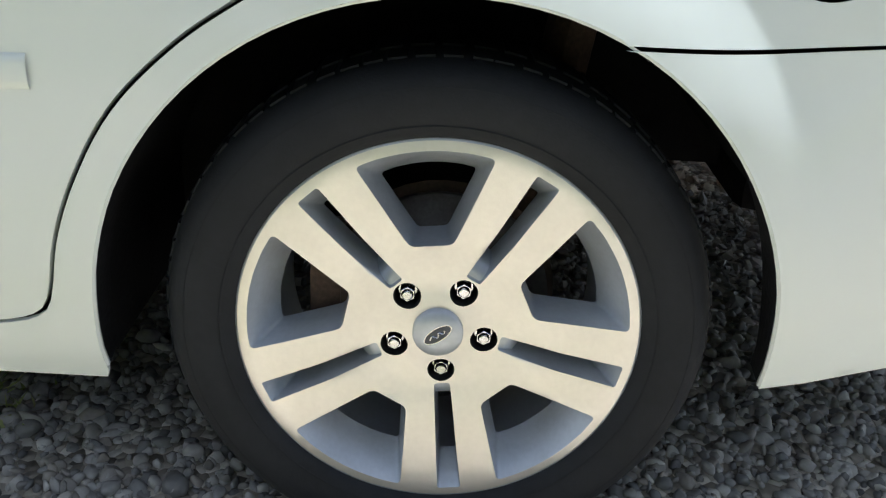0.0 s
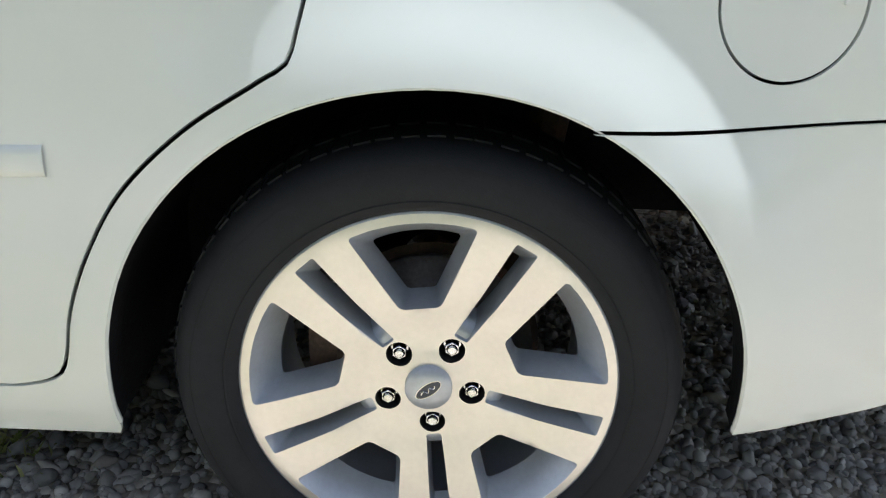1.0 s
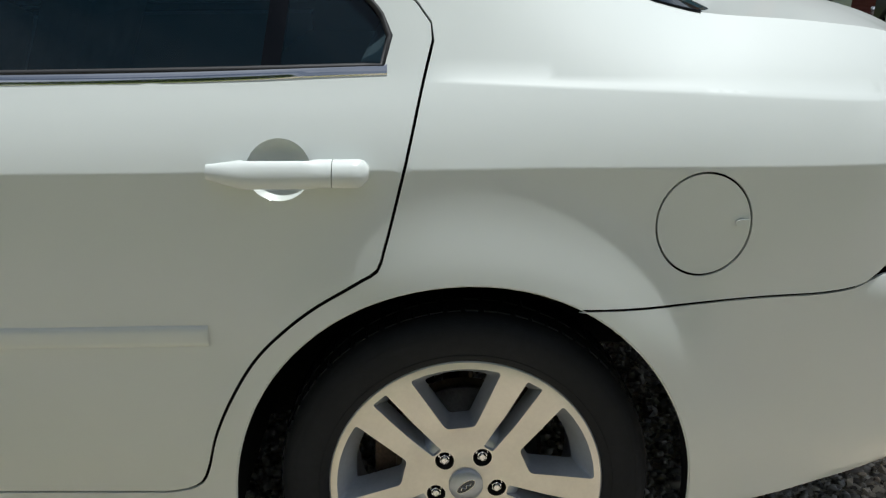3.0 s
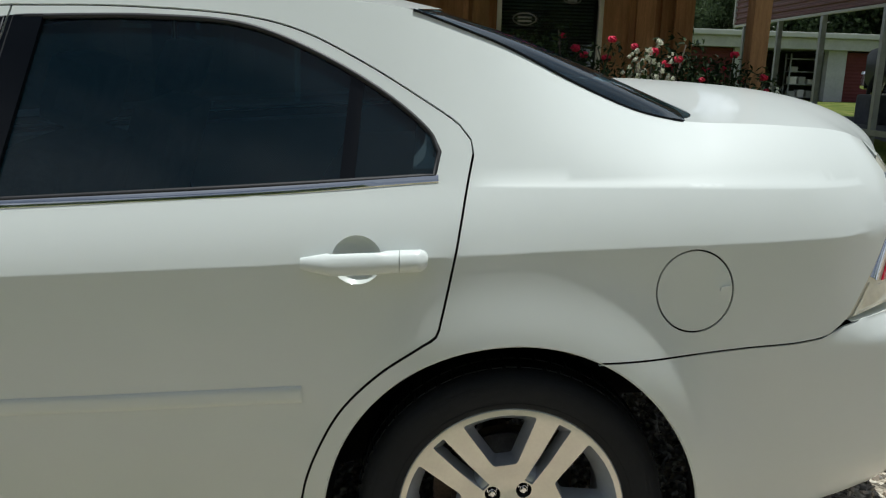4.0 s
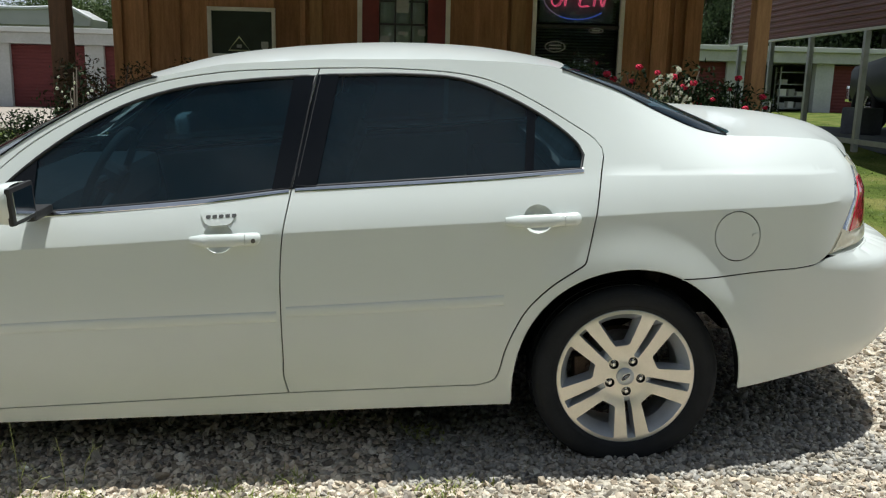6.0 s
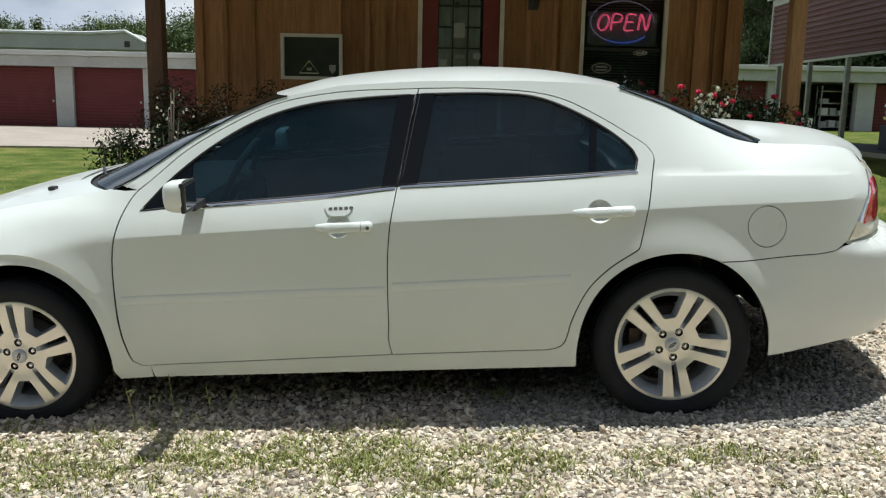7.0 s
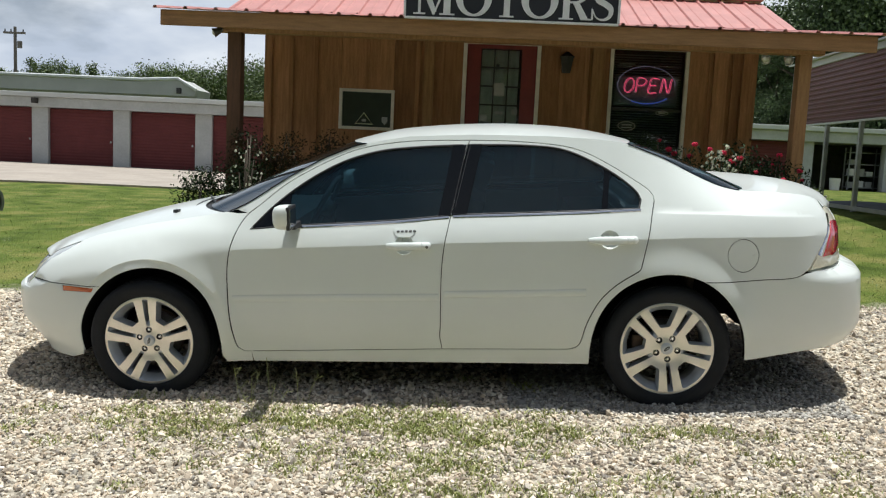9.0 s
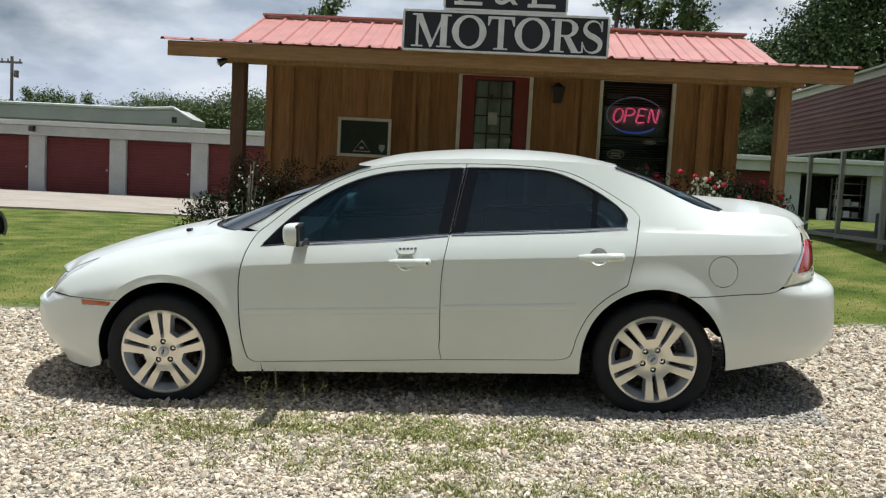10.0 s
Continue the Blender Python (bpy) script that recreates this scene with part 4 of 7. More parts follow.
    # a pale flourish on the badge, no letters
    pts = [(-0.011, 0.000), (-0.006, 0.0028), (-0.002, -0.002), (0.003, 0.0022), (0.007, -0.0016), (0.011, 0.001)]
    line = [(x * math.cos(tl) - z * math.sin(tl), -0.0040, x * math.sin(tl) + z * math.cos(tl)) for x, z in spline(pts, 0.001)]
    part("badge_mark", tube(line, 0.0009, 5), CHROME, wheel)
    # rim: lip and barrel
    lip = revolve([(0.2380, -0.0002), (0.2405, 0.0008), (0.2420, 0.003), (0.2425, 0.008), (0.236, 0.016), (0.222, 0.022), (0.216, 0.034), (0.212, 0.075), (0.203, 0.10), (0.200, 0.16), (0.214, 0.19), (0.236, 0.195)], 120)
    part("rim_barrel", lip, SILVER, wheel, "", True)
    # tyre
    prof = spline([(0.2365, 0.010), (0.244, -0.004), (0.262, -0.013), (0.285, -0.0155), (0.305, -0.010), (0.318, 0.003), (0.3245, 0.020), (0.3275, 0.050), (0.3285, 0.098), (0.3275, 0.146), (0.3245, 0.176), (0.318, 0.193), (0.300, 0.208), (0.270, 0.211), (0.240, 0.200), (0.233, 0.190)], 0.006)
    tyre = part("tyre", revolve(prof, 128), RUBBER, wheel, "black road tyre with worn shoulder", True)
    bm = bmesh.new()
    for k in range(72):
        a = 2 * math.pi * k / 72 + random.uniform(-0.01, 0.01)
        m = Matrix.Rotation(a, 4, "Y") @ Matrix.Translation((0.3215, 0.022, 0))
        box(bm, -0.006, 0.0048, -0.005, 0.030, -0.0105, 0.0105, 0.0012, m)
    for k in range(60):
        a = 2 * math.pi * k / 60
        m = Matrix.Rotation(a, 4, "Y") @ Matrix.Translation((0.3265, 0.098, 0))
        box(bm, -0.004, 0.0040, -0.038, 0.038, -0.0125, 0.0125, 0.001, m)
    part("tread", bm, RUBBER, wheel)
    for r, y in ((0.2565, -0.0118), (0.298, -0.0128)):
        part("sidewall_rib", revolve([(r - 0.0022, y + 0.002), (r, y - 0.0012), (r + 0.0022, y + 0.002)], 96), RUBBER, wheel, "", True)
    # brake behind the spokes
    disc = part("brake_disc", revolve([(0.03, 0.085), (0.075, 0.085), (0.076, 0.100), (0.140, 0.100), (0.140, 0.112), (0.06, 0.114)], 48), STEEL, wheel, "dull steel brake disc", True)
    bm = bmesh.new()
    box(bm, -0.165, -0.095, 0.072, 0.14, -0.055, 0.055, 0.012)
    box(bm, -0.125, -0.088, 0.062, 0.09, -0.028, 0.028, 0.008)
    part("brake_caliper", bm, RUST, wheel, "dull brake caliper")
    part("backplate", revolve([(0.03, 0.118), (0.13, 0.120), (0.150, 0.126)], 36), RUST, wheel, "", True)
    return wheel


def wheel_set(cx, cz, turn, camber=0.0):
    w = build_wheel(turn)
    w.parent = car
    w.matrix_local = Matrix.Translation((cx, -0.004, cz)) @ Matrix.Rotation(-camber, 4, "X")
    return w


rear_wheel = wheel_set(0.0, 0.325, 96.5, 0.07)
front_wheel = wheel_set(-BASE, 0.325, 128.0)
for cx, w in ((0.0, rear_wheel), (-BASE, front_wheel)):
    far = copy_thing(w, Matrix.Translation((cx, 2 * MID + 0.004, 0.325)) @ Matrix.Rotation(math.pi, 4, "Z"))

# ---------------------------------------------------------------- handles, keypad, mirror
def handle(door, s0, s1, h0, h1, lock_split, cup_c, cup_w, cup_h, lock=False):
    """A pull handle: a rounded bar before a scooped cup, with a lock end."""
    n = 22
    def bar(t0, t1, name, extra=0.0):
        vs, fs = [], []
        for i in range(n + 1):
            t = t0 + (t1 - t0) * i / n
            s, h = s0 + (s1 - s0) * t, h0 + (h1 - h0) * t
            half = 0.0205 * min(1, 0.55 + 2.0 * t) * (1 if t < 0.93 else max(0.35, math.sqrt(max(0, 1 - ((t - 0.93) / 0.075) ** 2))))
            outw = 0.034 * min(1, (0.30 + 3.5 * t)) * (1 if t < 0.9 else 1 - 0.45 * ((t - 0.9) / 0.1) ** 2) + extra
            thick = 0.018 if 0.22 < t < 0.66 else outw
            for k in range(12):
                a = 2 * math.pi * k / 12
                c, q = math.cos(a), math.sin(a)
                vs.append(skin(s, h + half * abs(c) ** 0.75 * (1 if c > 0 else -1), outw - thick / 2 + thick / 2 * abs(q) ** 0.75 * (1 if q > 0 else -1)))
        for i in range(n):
            for k in range(12):
                fs.append((i * 12 + k, (i + 1) * 12 + k, (i + 1) * 12 + (k + 1) % 12, i * 12 + (k + 1) % 12))
        fs.append(tuple(range(12))[::-1])
        fs.append(tuple(n * 12 + k for k in range(12)))
        return both(name, (vs, fs), PAINT, door, "body-coloured pull handle", 50)
    grip = bar(0.0, lock_split - 0.004, "door_handle")
    bar(lock_split + 0.002, 1.0, "handle_end")
    return grip


def cup_recess(door, c, w, hgt):
    """The scoop behind a handle: a bowl sunk into the door with a soft rim."""
    vs, fs, m, levels = [], [], 40, 7
    for lev in range(levels):
        k = 1 - lev / (levels - 1)
        sink = 0.030 * (1 - k ** 3.0)
        for i in range(m):
            a = 2 * math.pi * i / m
            vs.append(skin(c[0] + w * k * math.cos(a), c[1] + hgt * k * math.sin(a), -sink))
    for lev in range(levels - 1):
        for i in range(m):
            j = (i + 1) % m
            fs.append((lev * m + i, lev * m + j, (lev + 1) * m + j, (lev + 1) * m + i))
    both("handle_cup", (vs, fs), PAINT, door)


handle(rear_door, -0.416, -0.168, 0.886, 0.892, 0.78, *R_CUP)
handle(front_door, -1.449, -1.218, 0.850, 0.852, 0.80, *F_CUP)
for d, (c, w, hh) in ((rear_door, R_CUP), (front_door, F_CUP)):
    cup_recess(d, c, w, hh)
both("door_lock", (lambda c: (c[0], c[1]))((lambda pts: ([Vector(p) for p in pts], [tuple(range(16))[::-1]]))([skin(-1.237 + 0.0075 * math.cos(a), 0.850 + 0.0075 * math.sin(a), 0.0352) for a in np.linspace(0, 2 * math.pi, 16, endpoint=False)])), STEEL, front_door, "small round key lock")
# keypad above the front handle
PAD = rounded([(-1.416, 0.933), (-1.297, 0.935), (-1.310, 0.902), (-1.329, 0.894), (-1.383, 0.892), (-1.401, 0.901)], 0.012)
both("keypad", panel(PAD, (), 0.02, out=0.005, lip=0.006), PAINT, front_door, "slim five-button entry keypad")
for i in range(5):
    s = -1.396 + 0.021 * i
    both("keypad_button", panel(rounded([(s, 0.9249 + 0.0006 * i), (s + 0.015, 0.9254 + 0.0006 * i), (s + 0.015, 0.9159 + 0.0006 * i), (s, 0.9154 + 0.0006 * i)], 0.003, 3), (), 0.02, out=0.0066, lip=0.002), DASH, front_door, "dark keypad button")

# door mirror
def mirror_shell():
    vs, fs, n = [], [], 16
    # loops from the glass face (tail side) to the nose
    for i, (x, k) in enumerate(((0.036, 0.95), (0.040, 0.99), (0.036, 1.0), (0.012, 0.99), (-0.014, 0.95), (-0.030, 0.85), (-0.040, 0.60), (-0.043, 0.0))):
        for j in range(n):
            a = 2 * math.pi * j / n
            c, s = math.cos(a), math.sin(a)
            y = 0.080 * k * abs(c) ** 0.6 * (1 if c > 0 else -1)
            z = 0.064 * k * abs(s) ** 0.6 * (1 if s > 0 else -1) - 0.006 * k * c
            vs.append((x - 0.10 * (0.13 - y) * 0.15, y, z))
    for i in range(7):
        for j in range(n):
            q = (j + 1) % n
            fs.append((i * n + j, (i + 1) * n + j, (i + 1) * n + q, i * n + q))
    return vs, fs


for far in (False, True):
    sgn = -1 if far else 1
    c = Vector((-1.945, (2 * MID + 0.130) if far else -0.130, 1.015))
    vs, fs = mirror_shell()
    vs = [Vector((v[0], v[1] * sgn, v[2])) + c for v in vs]
    fs = fs if not far else [f[::-1] for f in fs]
    shell_m = shaded(part("door_mirror", (vs, fs), PAINT, car, "body-coloured door mirror with black base"), 60)
    # dark rear frame and mirror glass
    bm = bmesh.new()
    box(bm, 0.030, 0.048, -0.077, 0.077, -0.058, 0.058, 0.010, Matrix.Translation(c))
    part("mirror_frame", bm, BLACK, shell_m)
    bm = bmesh.new()
    box(bm, 0.0475, 0.0500, -0.062, 0.062, -0.044, 0.044, 0.001, Matrix.Translation(c))
    part("mirror_glass", bm, CHROME, shell_m)
    bm = bmesh.new()
    y0 = c.y + sgn * 0.06
    box(bm, c.x - 0.03, c.x + 0.045, min(y0, y0 + sgn * 0.14), max(y0, y0 + sgn * 0.14), c.z - 0.075, c.z - 0.045, 0.01)
    part("mirror_foot", bm, BLACK, shell_m)

# low side moulding lines pressed into the doors
for d, pts in ((front_door, [(-2.256, 0.582), (-1.704, 0.594), (-1.181, 0.602)]), (rear_door, [(-1.149, 0.616), (-0.800, 0.625), (-0.424, 0.637)])):
    line = spline(pts, 0.04)
    vs, fs = [], []
    for s, h in line:
        for dh, o in ((-0.020, 0.0), (-0.017, 0.0030), (-0.010, 0.0042), (0.006, 0.0042), (0.013, 0.0030), (0.016, 0.0)):
            vs.append(skin(s, h + dh - 0.012, o))
    for i in range(len(line) - 1):
        for k in range(5):
            fs.append((i * 6 + k, (i + 1) * 6 + k, (i + 1) * 6 + k + 1, i * 6 + k + 1))
    both("side_moulding", (vs, fs), PAINT, d, "", 60)

# wiper, washer jet
part("wiper", tube([(-2.66, 0.9, 0.995), (-2.50, 0.55, 0.985), (-2.36, 0.30, 0.985)], 0.007, 6), BLACK, car)
part("washer_jet", boxed(-2.72, -2.69, 0.42, 0.46, 0.955, 0.972, 0.004), BLACK, car)

# ---------------------------------------------------------------- inside
def seat(cx, cy, wide, name="seat"):
    base = part(name, boxed(cx - 0.26, cx + 0.24, cy - wide / 2, cy + wide / 2, 0.44, 0.60, 0.05), CLOTH, car, "grey cloth seat")
    m = Matrix.Translation((cx + 0.22, cy, 0.55)) @ Matrix.Rotation(radians(20), 4, "Y")
    part("backrest", box(bmesh.new(), -0.06, 0.08, -wide / 2, wide / 2, 0.0, 0.56, 0.05, m), CLOTH, base)
    return base, m


for cy in (0.46, 2 * MID - 0.46):
    b, m = seat(-1.42, cy, 0.50)
    part("headrest", box(bmesh.new(), -0.05, 0.06, -0.13, 0.13, 0.60, 0.76, 0.04, m), CLOTH, b)
b, m = seat(-0.48, MID, 0.98, "rear_bench")
for cy in (-0.34, 0.34):
    part("headrest", box(bmesh.new(), -0.05, 0.06, cy - 0.12, cy + 0.12, 0.54, 0.68, 0.04, m), CLOTH, b)
# linings of the doors, with a padded ledge under the glass
for d, s0, s1 in ((front_door, -2.02, -1.19), (rear_door, -1.09, -0.45)):
    vs, fs = [], []
    for s in np.linspace(s0, s1, 18):
        hb = belt_at(s) - 0.035
        vs += [skin(s, hb, -0.035), skin(s, hb + 0.006, -0.06), skin(s, hb, -0.115), skin(s, hb - 0.05, -0.12), skin(s, hb - 0.18, -0.085), skin(s, 0.44, -0.085)]
    for i in range(17):
        fs += [(i * 6 + k, i * 6 + k + 1, (i + 1) * 6 + k + 1, (i + 1) * 6 + k) for k in range(5)]
    both("door_lining", (vs, fs), LINING, d, "pale grey moulded door lining")
part("dashboard", boxed(-2.38, -1.98, 0.24, 2 * MID - 0.24, 0.72, 0.94, 0.06), DASH, car)
part("parcel_shelf", boxed(-0.20, 0.45, 0.20, 2 * MID - 0.20, 0.98, 1.02, 0.01), DASH, car)
part("cabin_floor", boxed(-2.2, -0.46, 0.08, 2 * MID - 0.08, 0.37, 0.42, 0.01), DASH, car)
wheel_pts = []
tilt = Matrix.Translation((-1.86, 0.48, 0.985)) @ Matrix.Rotation(radians(-62), 4, "Y")
steer = part("steering_wheel", tube([tilt @ Vector((0.19 * math.cos(a), 0.19 * math.sin(a), 0)) for a in np.linspace(0, 2 * math.pi, 36, endpoint=False)], 0.015, 8, True), DASH, car, "", True)
bm = bmesh.new()
for a in (0, 180, 270):
    rod(bm, tilt @ Vector((0, 0, 0)), tilt @ Vector((0.18 * math.sin(radians(a)), 0.18 * math.cos(radians(a)), 0)), 0.018, 0.012, 8)
rod(bm, tilt @ Vector((0, 0, 0.03)), tilt @ Vector((0, 0, -0.06)), 0.06, 0.05, 14)
part("wheel_hub", bm, DASH, steer)

# finger notch at the edge of the fuel flap
both("flap_notch", panel(rounded([(0.416, 0.820), (0.439, 0.822), (0.438, 0.811), (0.415, 0.810)], 0.004, 3), (), 0.02, out=0.006, lip=0.004), PAINT, car)

# ---------------------------------------------------------------- the wooden office
CEDAR = material("stained_cedar_board", (0.20, 0.095, 0.04), rough=0.75, per="object", colours=((0.25, 0.122, 0.058), (0.36, 0.182, 0.090), (0.46, 0.240, 0.122)), grain=0.18, spread=0.25, scale=5, stretch=(7, 7, 0.6), bump=0.35, bump_scale=30, spec=0.25)
# dark brown for the left post, with its shade put into the colour
DARKPOST = material("dark_shaded_post", (0.105, 0.052, 0.028), rough=0.8, spread=0.25, grain=0.15, scale=6, stretch=(6, 6, 0.7), bump=0.35, bump_scale=30)
POSTWOOD = material("rough_pine_post", (0.33, 0.18, 0.08), rough=0.8, spread=0.25, grain=0.15, scale=6, stretch=(6, 6, 0.7), bump=0.35, bump_scale=30)
FASCIA = material("fascia_board", (0.30, 0.165, 0.075), rough=0.75, spread=0.25, grain=0.15, scale=6, stretch=(0.7, 6, 6), bump=0.3, bump_scale=30)
ROOFRED = material("faded_red_metal_roof", (0.52, 0.235, 0.21), rough=0.42, metal=0.0, spread=0.12, grain=0.06, scale=3, coat=0.15)
DOORRED = material("barn_red_paint", (0.20, 0.028, 0.026), rough=0.5, spread=0.15, grain=0.08, scale=6, bump=0.1, bump_scale=120)
TRIMWHITE = material("weathered_white_trim", (0.76, 0.72, 0.65), rough=0.6, spread=0.12, grain=0.08, scale=9)
# the dimness of the rooms and open bay is put into this colour
DARKROOM = material("dimness_toned_wall", (0.10, 0.10, 0.095), rough=0.9, spread=0.2, scale=4)
BLIND = material("window_blind_slat", (0.34, 0.37, 0.37), rough=0.6, spread=0.1, scale=10)
SIGNBLACK = material("sign_navy_black", (0.022, 0.022, 0.032), rough=0.5, spread=0.15, scale=6)
SIGNSILVER = material("sign_silver_letter", (0.78, 0.77, 0.80), rough=0.45, spread=0.1, scale=12)
NEONPINK = glow("neon_pink", (1.0, 0.12, 0.24), 0.85)
NEONBLUE = glow("neon_blue", (0.14, 0.22, 0.95), 0.28)
NEONDIM = glow("pale_lavender_neon", (0.62, 0.52, 0.80), 0.13)
STICKER = material("pale_sticker", (0.42, 0.42, 0.40), rough=0.6, spread=0.2, scale=60)
STICKYELLOW = material("yellow_green_sticker", (0.70, 0.70, 0.50), rough=0.6, spread=0.2, scale=60)
LAMPWHITE = material("white_lamp_glass", (0.75, 0.75, 0.72), rough=0.3, spread=0.05, scale=10)
IRON = material("dark_iron", (0.03, 0.028, 0.026), rough=0.6, spread=0.2, scale=20)
SHOPGLASS = glass("shop_window_glass", (0.84, 0.88, 0.87), mirror=1.5)

WALL_Y, WX0, WX1, FLOOR_Z, WALL_TOP = 5.72, -3.69, 2.08, 0.42, 2.80


def writing(name, text, size, depth, mat, parent, m, label=""):
    """Letters of the built-in font as a mesh."""
    cu = bpy.data.curves.new(name, "FONT")
    cu.body, cu.size, cu.extrude, cu.align_x, cu.align_y = text, size, depth, "CENTER", "CENTER"
    tmp = bpy.data.objects.new(name, cu)
    scene.collection.objects.link(tmp)
    dg = bpy.context.evaluated_depsgraph_get()
    me = bpy.data.meshes.new_from_object(tmp.evaluated_get(dg))
    bpy.data.objects.remove(tmp)
    me.transform(m)
    me.materials.clear()
    me.materials.append(mat)
    return part(name, me, mat, parent, label)


OPENINGS = ((-2.787, -2.153, 1.528, 1.982), (-1.315, -0.455, FLOOR_Z, 2.60), (0.395, 1.275, 1.02, 2.60))
wall_front = thing("wall_front", "vertical cedar board-and-batten wall, stained brown", "wall", kind="structure")


def spans(x0, x1):
    """The stretches of height left free by the openings over a board's width."""
    cuts = [(o[2], o[3]) for o in OPENINGS if x0 < o[1] - 0.003 and x1 > o[0] + 0.003]
    out, z = [], FLOOR_Z
    for a, b in sorted(cuts):
        if a > z + 0.01:
            out.append((z, a))
        z = b
    if z < WALL_TOP:
        out.append((z, WALL_TOP))
    return out


rnd = random.Random(5)
edges_x = sorted({WX0, WX1, *(o[0] for o in OPENINGS), *(o[1] for o in OPENINGS)})
for a, b in zip(edges_x, edges_x[1:]):
    k = max(1, round((b - a) / 0.27))
    for i in range(k):
        x0, x1 = a + (b - a) * i / k, a + (b - a) * (i + 1) / k
        for z0, z1 in spans(x0, x1):
            dy = rnd.uniform(0, 0.006)
            part("board", boxed(x0 + 0.0015, x1 - 0.0015, WALL_Y + dy, WALL_Y + 0.03, z0, z1, 0.003), CEDAR, wall_front)
            if i and z1 - z0 > 0.2:
                part("batten", boxed(x0 - 0.024, x0 + 0.024, WALL_Y - 0.018, WALL_Y - 0.001, z0, z1, 0.004), CEDAR, wall_front)
for x0, x1 in ((-1.80, -1.68), (0.17, 0.31), (1.57, 1.73), (1.90, 2.06)):
    part("corner_board", boxed(x0, x1, WALL_Y - 0.045, WALL_Y - 0.020, FLOOR_Z, WALL_TOP, 0.006), POSTWOOD if x0 < 1 else CEDAR, wall_front)
part("corner_board", boxed(WX0 - 0.02, WX0 + 0.07, WALL_Y - 0.03, WALL_Y - 0.002, FLOOR_Z, WALL_TOP, 0.006), CEDAR, wall_front)
BACK_Y = 9.6
for nm, b in (("wall_west", (WX0, WX0 + 0.10, WALL_Y + 0.032, BACK_Y, FLOOR_Z, WALL_TOP)), ("wall_east", (WX1 - 0.10, WX1, WALL_Y + 0.032, BACK_Y, FLOOR_Z, WALL_TOP)), ("wall_back", (WX0, WX1, BACK_Y, BACK_Y + 0.1, FLOOR_Z, WALL_TOP))):
    tagged(part(nm, boxed(*b), CEDAR), "brown stained timber wall of the office", "wall", kind="structure")
tagged(part("floor", boxed(WX0 - 0.3, WX1 + 0.3, 3.95, BACK_Y, 0.10, FLOOR_Z, 0.01), POSTWOOD), "timber porch deck and floor", "floor", kind="structure")
tagged(part("partition", boxed(WX0 + 0.1, WX1 - 0.1, WALL_Y + 1.6, WALL_Y + 1.65, FLOOR_Z, WALL_TOP), DARKROOM), "inner wall behind the windows, its colour darkened for dimness", "wall", kind="structure")
tagged(part("ceiling", boxed(WX0 + 0.1, WX1 - 0.1, WALL_Y + 0.035, BACK_Y, 2.80, 2.86), DARKROOM), "office ceiling, its colour darkened for dimness", "ceiling", kind="structure")


def framed_window(name, x0, x1, z0, z1, trim, label):
    w = thing(name, label, "window", kind="structure")
    for nm, b in (("window_frame", (x0 - trim, x0, z0 - trim, z1 + trim)), ("window_frame", (x1, x1 + trim, z0 - trim, z1 + trim)),
                  ("window_frame", (x0, x1, z1, z1 + trim)), ("window_sill", (x0, x1, z0 - trim, z0))):
        part(nm, boxed(b[0], b[1], WALL_Y - 0.024, WALL_Y + 0.05, b[2], b[3], 0.004), TRIMWHITE, w)
    return w


# small window with stickers
win1 = framed_window("window_1", -2.764, -2.176, 1.551, 1.959, 0.036, "small white-framed window with a dark screen and stickers")
SCREEN = material("dark_window_screen", (0.022, 0.030, 0.026), rough=0.35, spread=0.2, scale=8, coat=0.3)
part("pane", boxed(-2.764, -2.176, WALL_Y + 0.012, WALL_Y + 0.018, 1.551, 1.959), SCREEN, win1)
tri = [(-2.605, 1.585), (-2.395, 1.585), (-2.500, 1.715)]
part("sticker", tube([(x, WALL_Y + 0.009, z) for x, z in tri], 0.010, 4, True), STICKYELLOW, win1, "pale triangular sticker")
part("sticker", boxed(-2.525, -2.475, WALL_Y + 0.004, WALL_Y + 0.010, 1.612, 1.642), STICKER, win1)
bm = bmesh.new()
bm.faces.new([bm.verts.new((-2.250 + x, WALL_Y + 0.008, 1.63 + z)) for x, z in ((-0.035, 0.045), (-0.035, -0.01), (0, -0.05), (0.035, -0.01), (0.035, 0.045))])
part("sticker", bm, STICKER, win1, "grey shield sticker")

# red half-glazed door
door1 = thing("door_1", "barn-red door with a fifteen-light glass panel and white trim", "door", kind="structure")
for x0, x1 in ((-1.34, -1.295), (-0.475, -0.43)):
    part("door_trim", boxed(x0, x1, WALL_Y - 0.026, WALL_Y + 0.05, FLOOR_Z, 2.62, 0.004), TRIMWHITE, door1)
part("door_trim", boxed(-1.295, -0.475, WALL_Y - 0.024, WALL_Y + 0.05, 2.578, 2.62, 0.004), TRIMWHITE, door1)
GX0, GX1, GZ0, GZ1 = -1.13, -0.65, 1.22, 2.53
for b in ((-1.295, GX0, FLOOR_Z, 2.576), (GX1, -0.475, FLOOR_Z, 2.576), (GX0, GX1, GZ1, 2.576), (GX0, GX1, FLOOR_Z, GZ0)):
    part("door_leaf", boxed(b[0], b[1], WALL_Y + 0.01, WALL_Y + 0.05, b[2], b[3], 0.003), DOORRED, door1)
for i in range(1, 3):
    x = GX0 + (GX1 - GX0) * i / 3
    part("glazing_bar", boxed(x - 0.009, x + 0.009, WALL_Y + 0.008, WALL_Y + 0.03, GZ0, GZ1), IRON, door1)
for i in range(1, 6):
    z = GZ0 + (GZ1 - GZ0) * i / 6
    part("glazing_bar", boxed(GX0, GX1, WALL_Y + 0.009, WALL_Y + 0.029, z - 0.009, z + 0.009), IRON, door1)
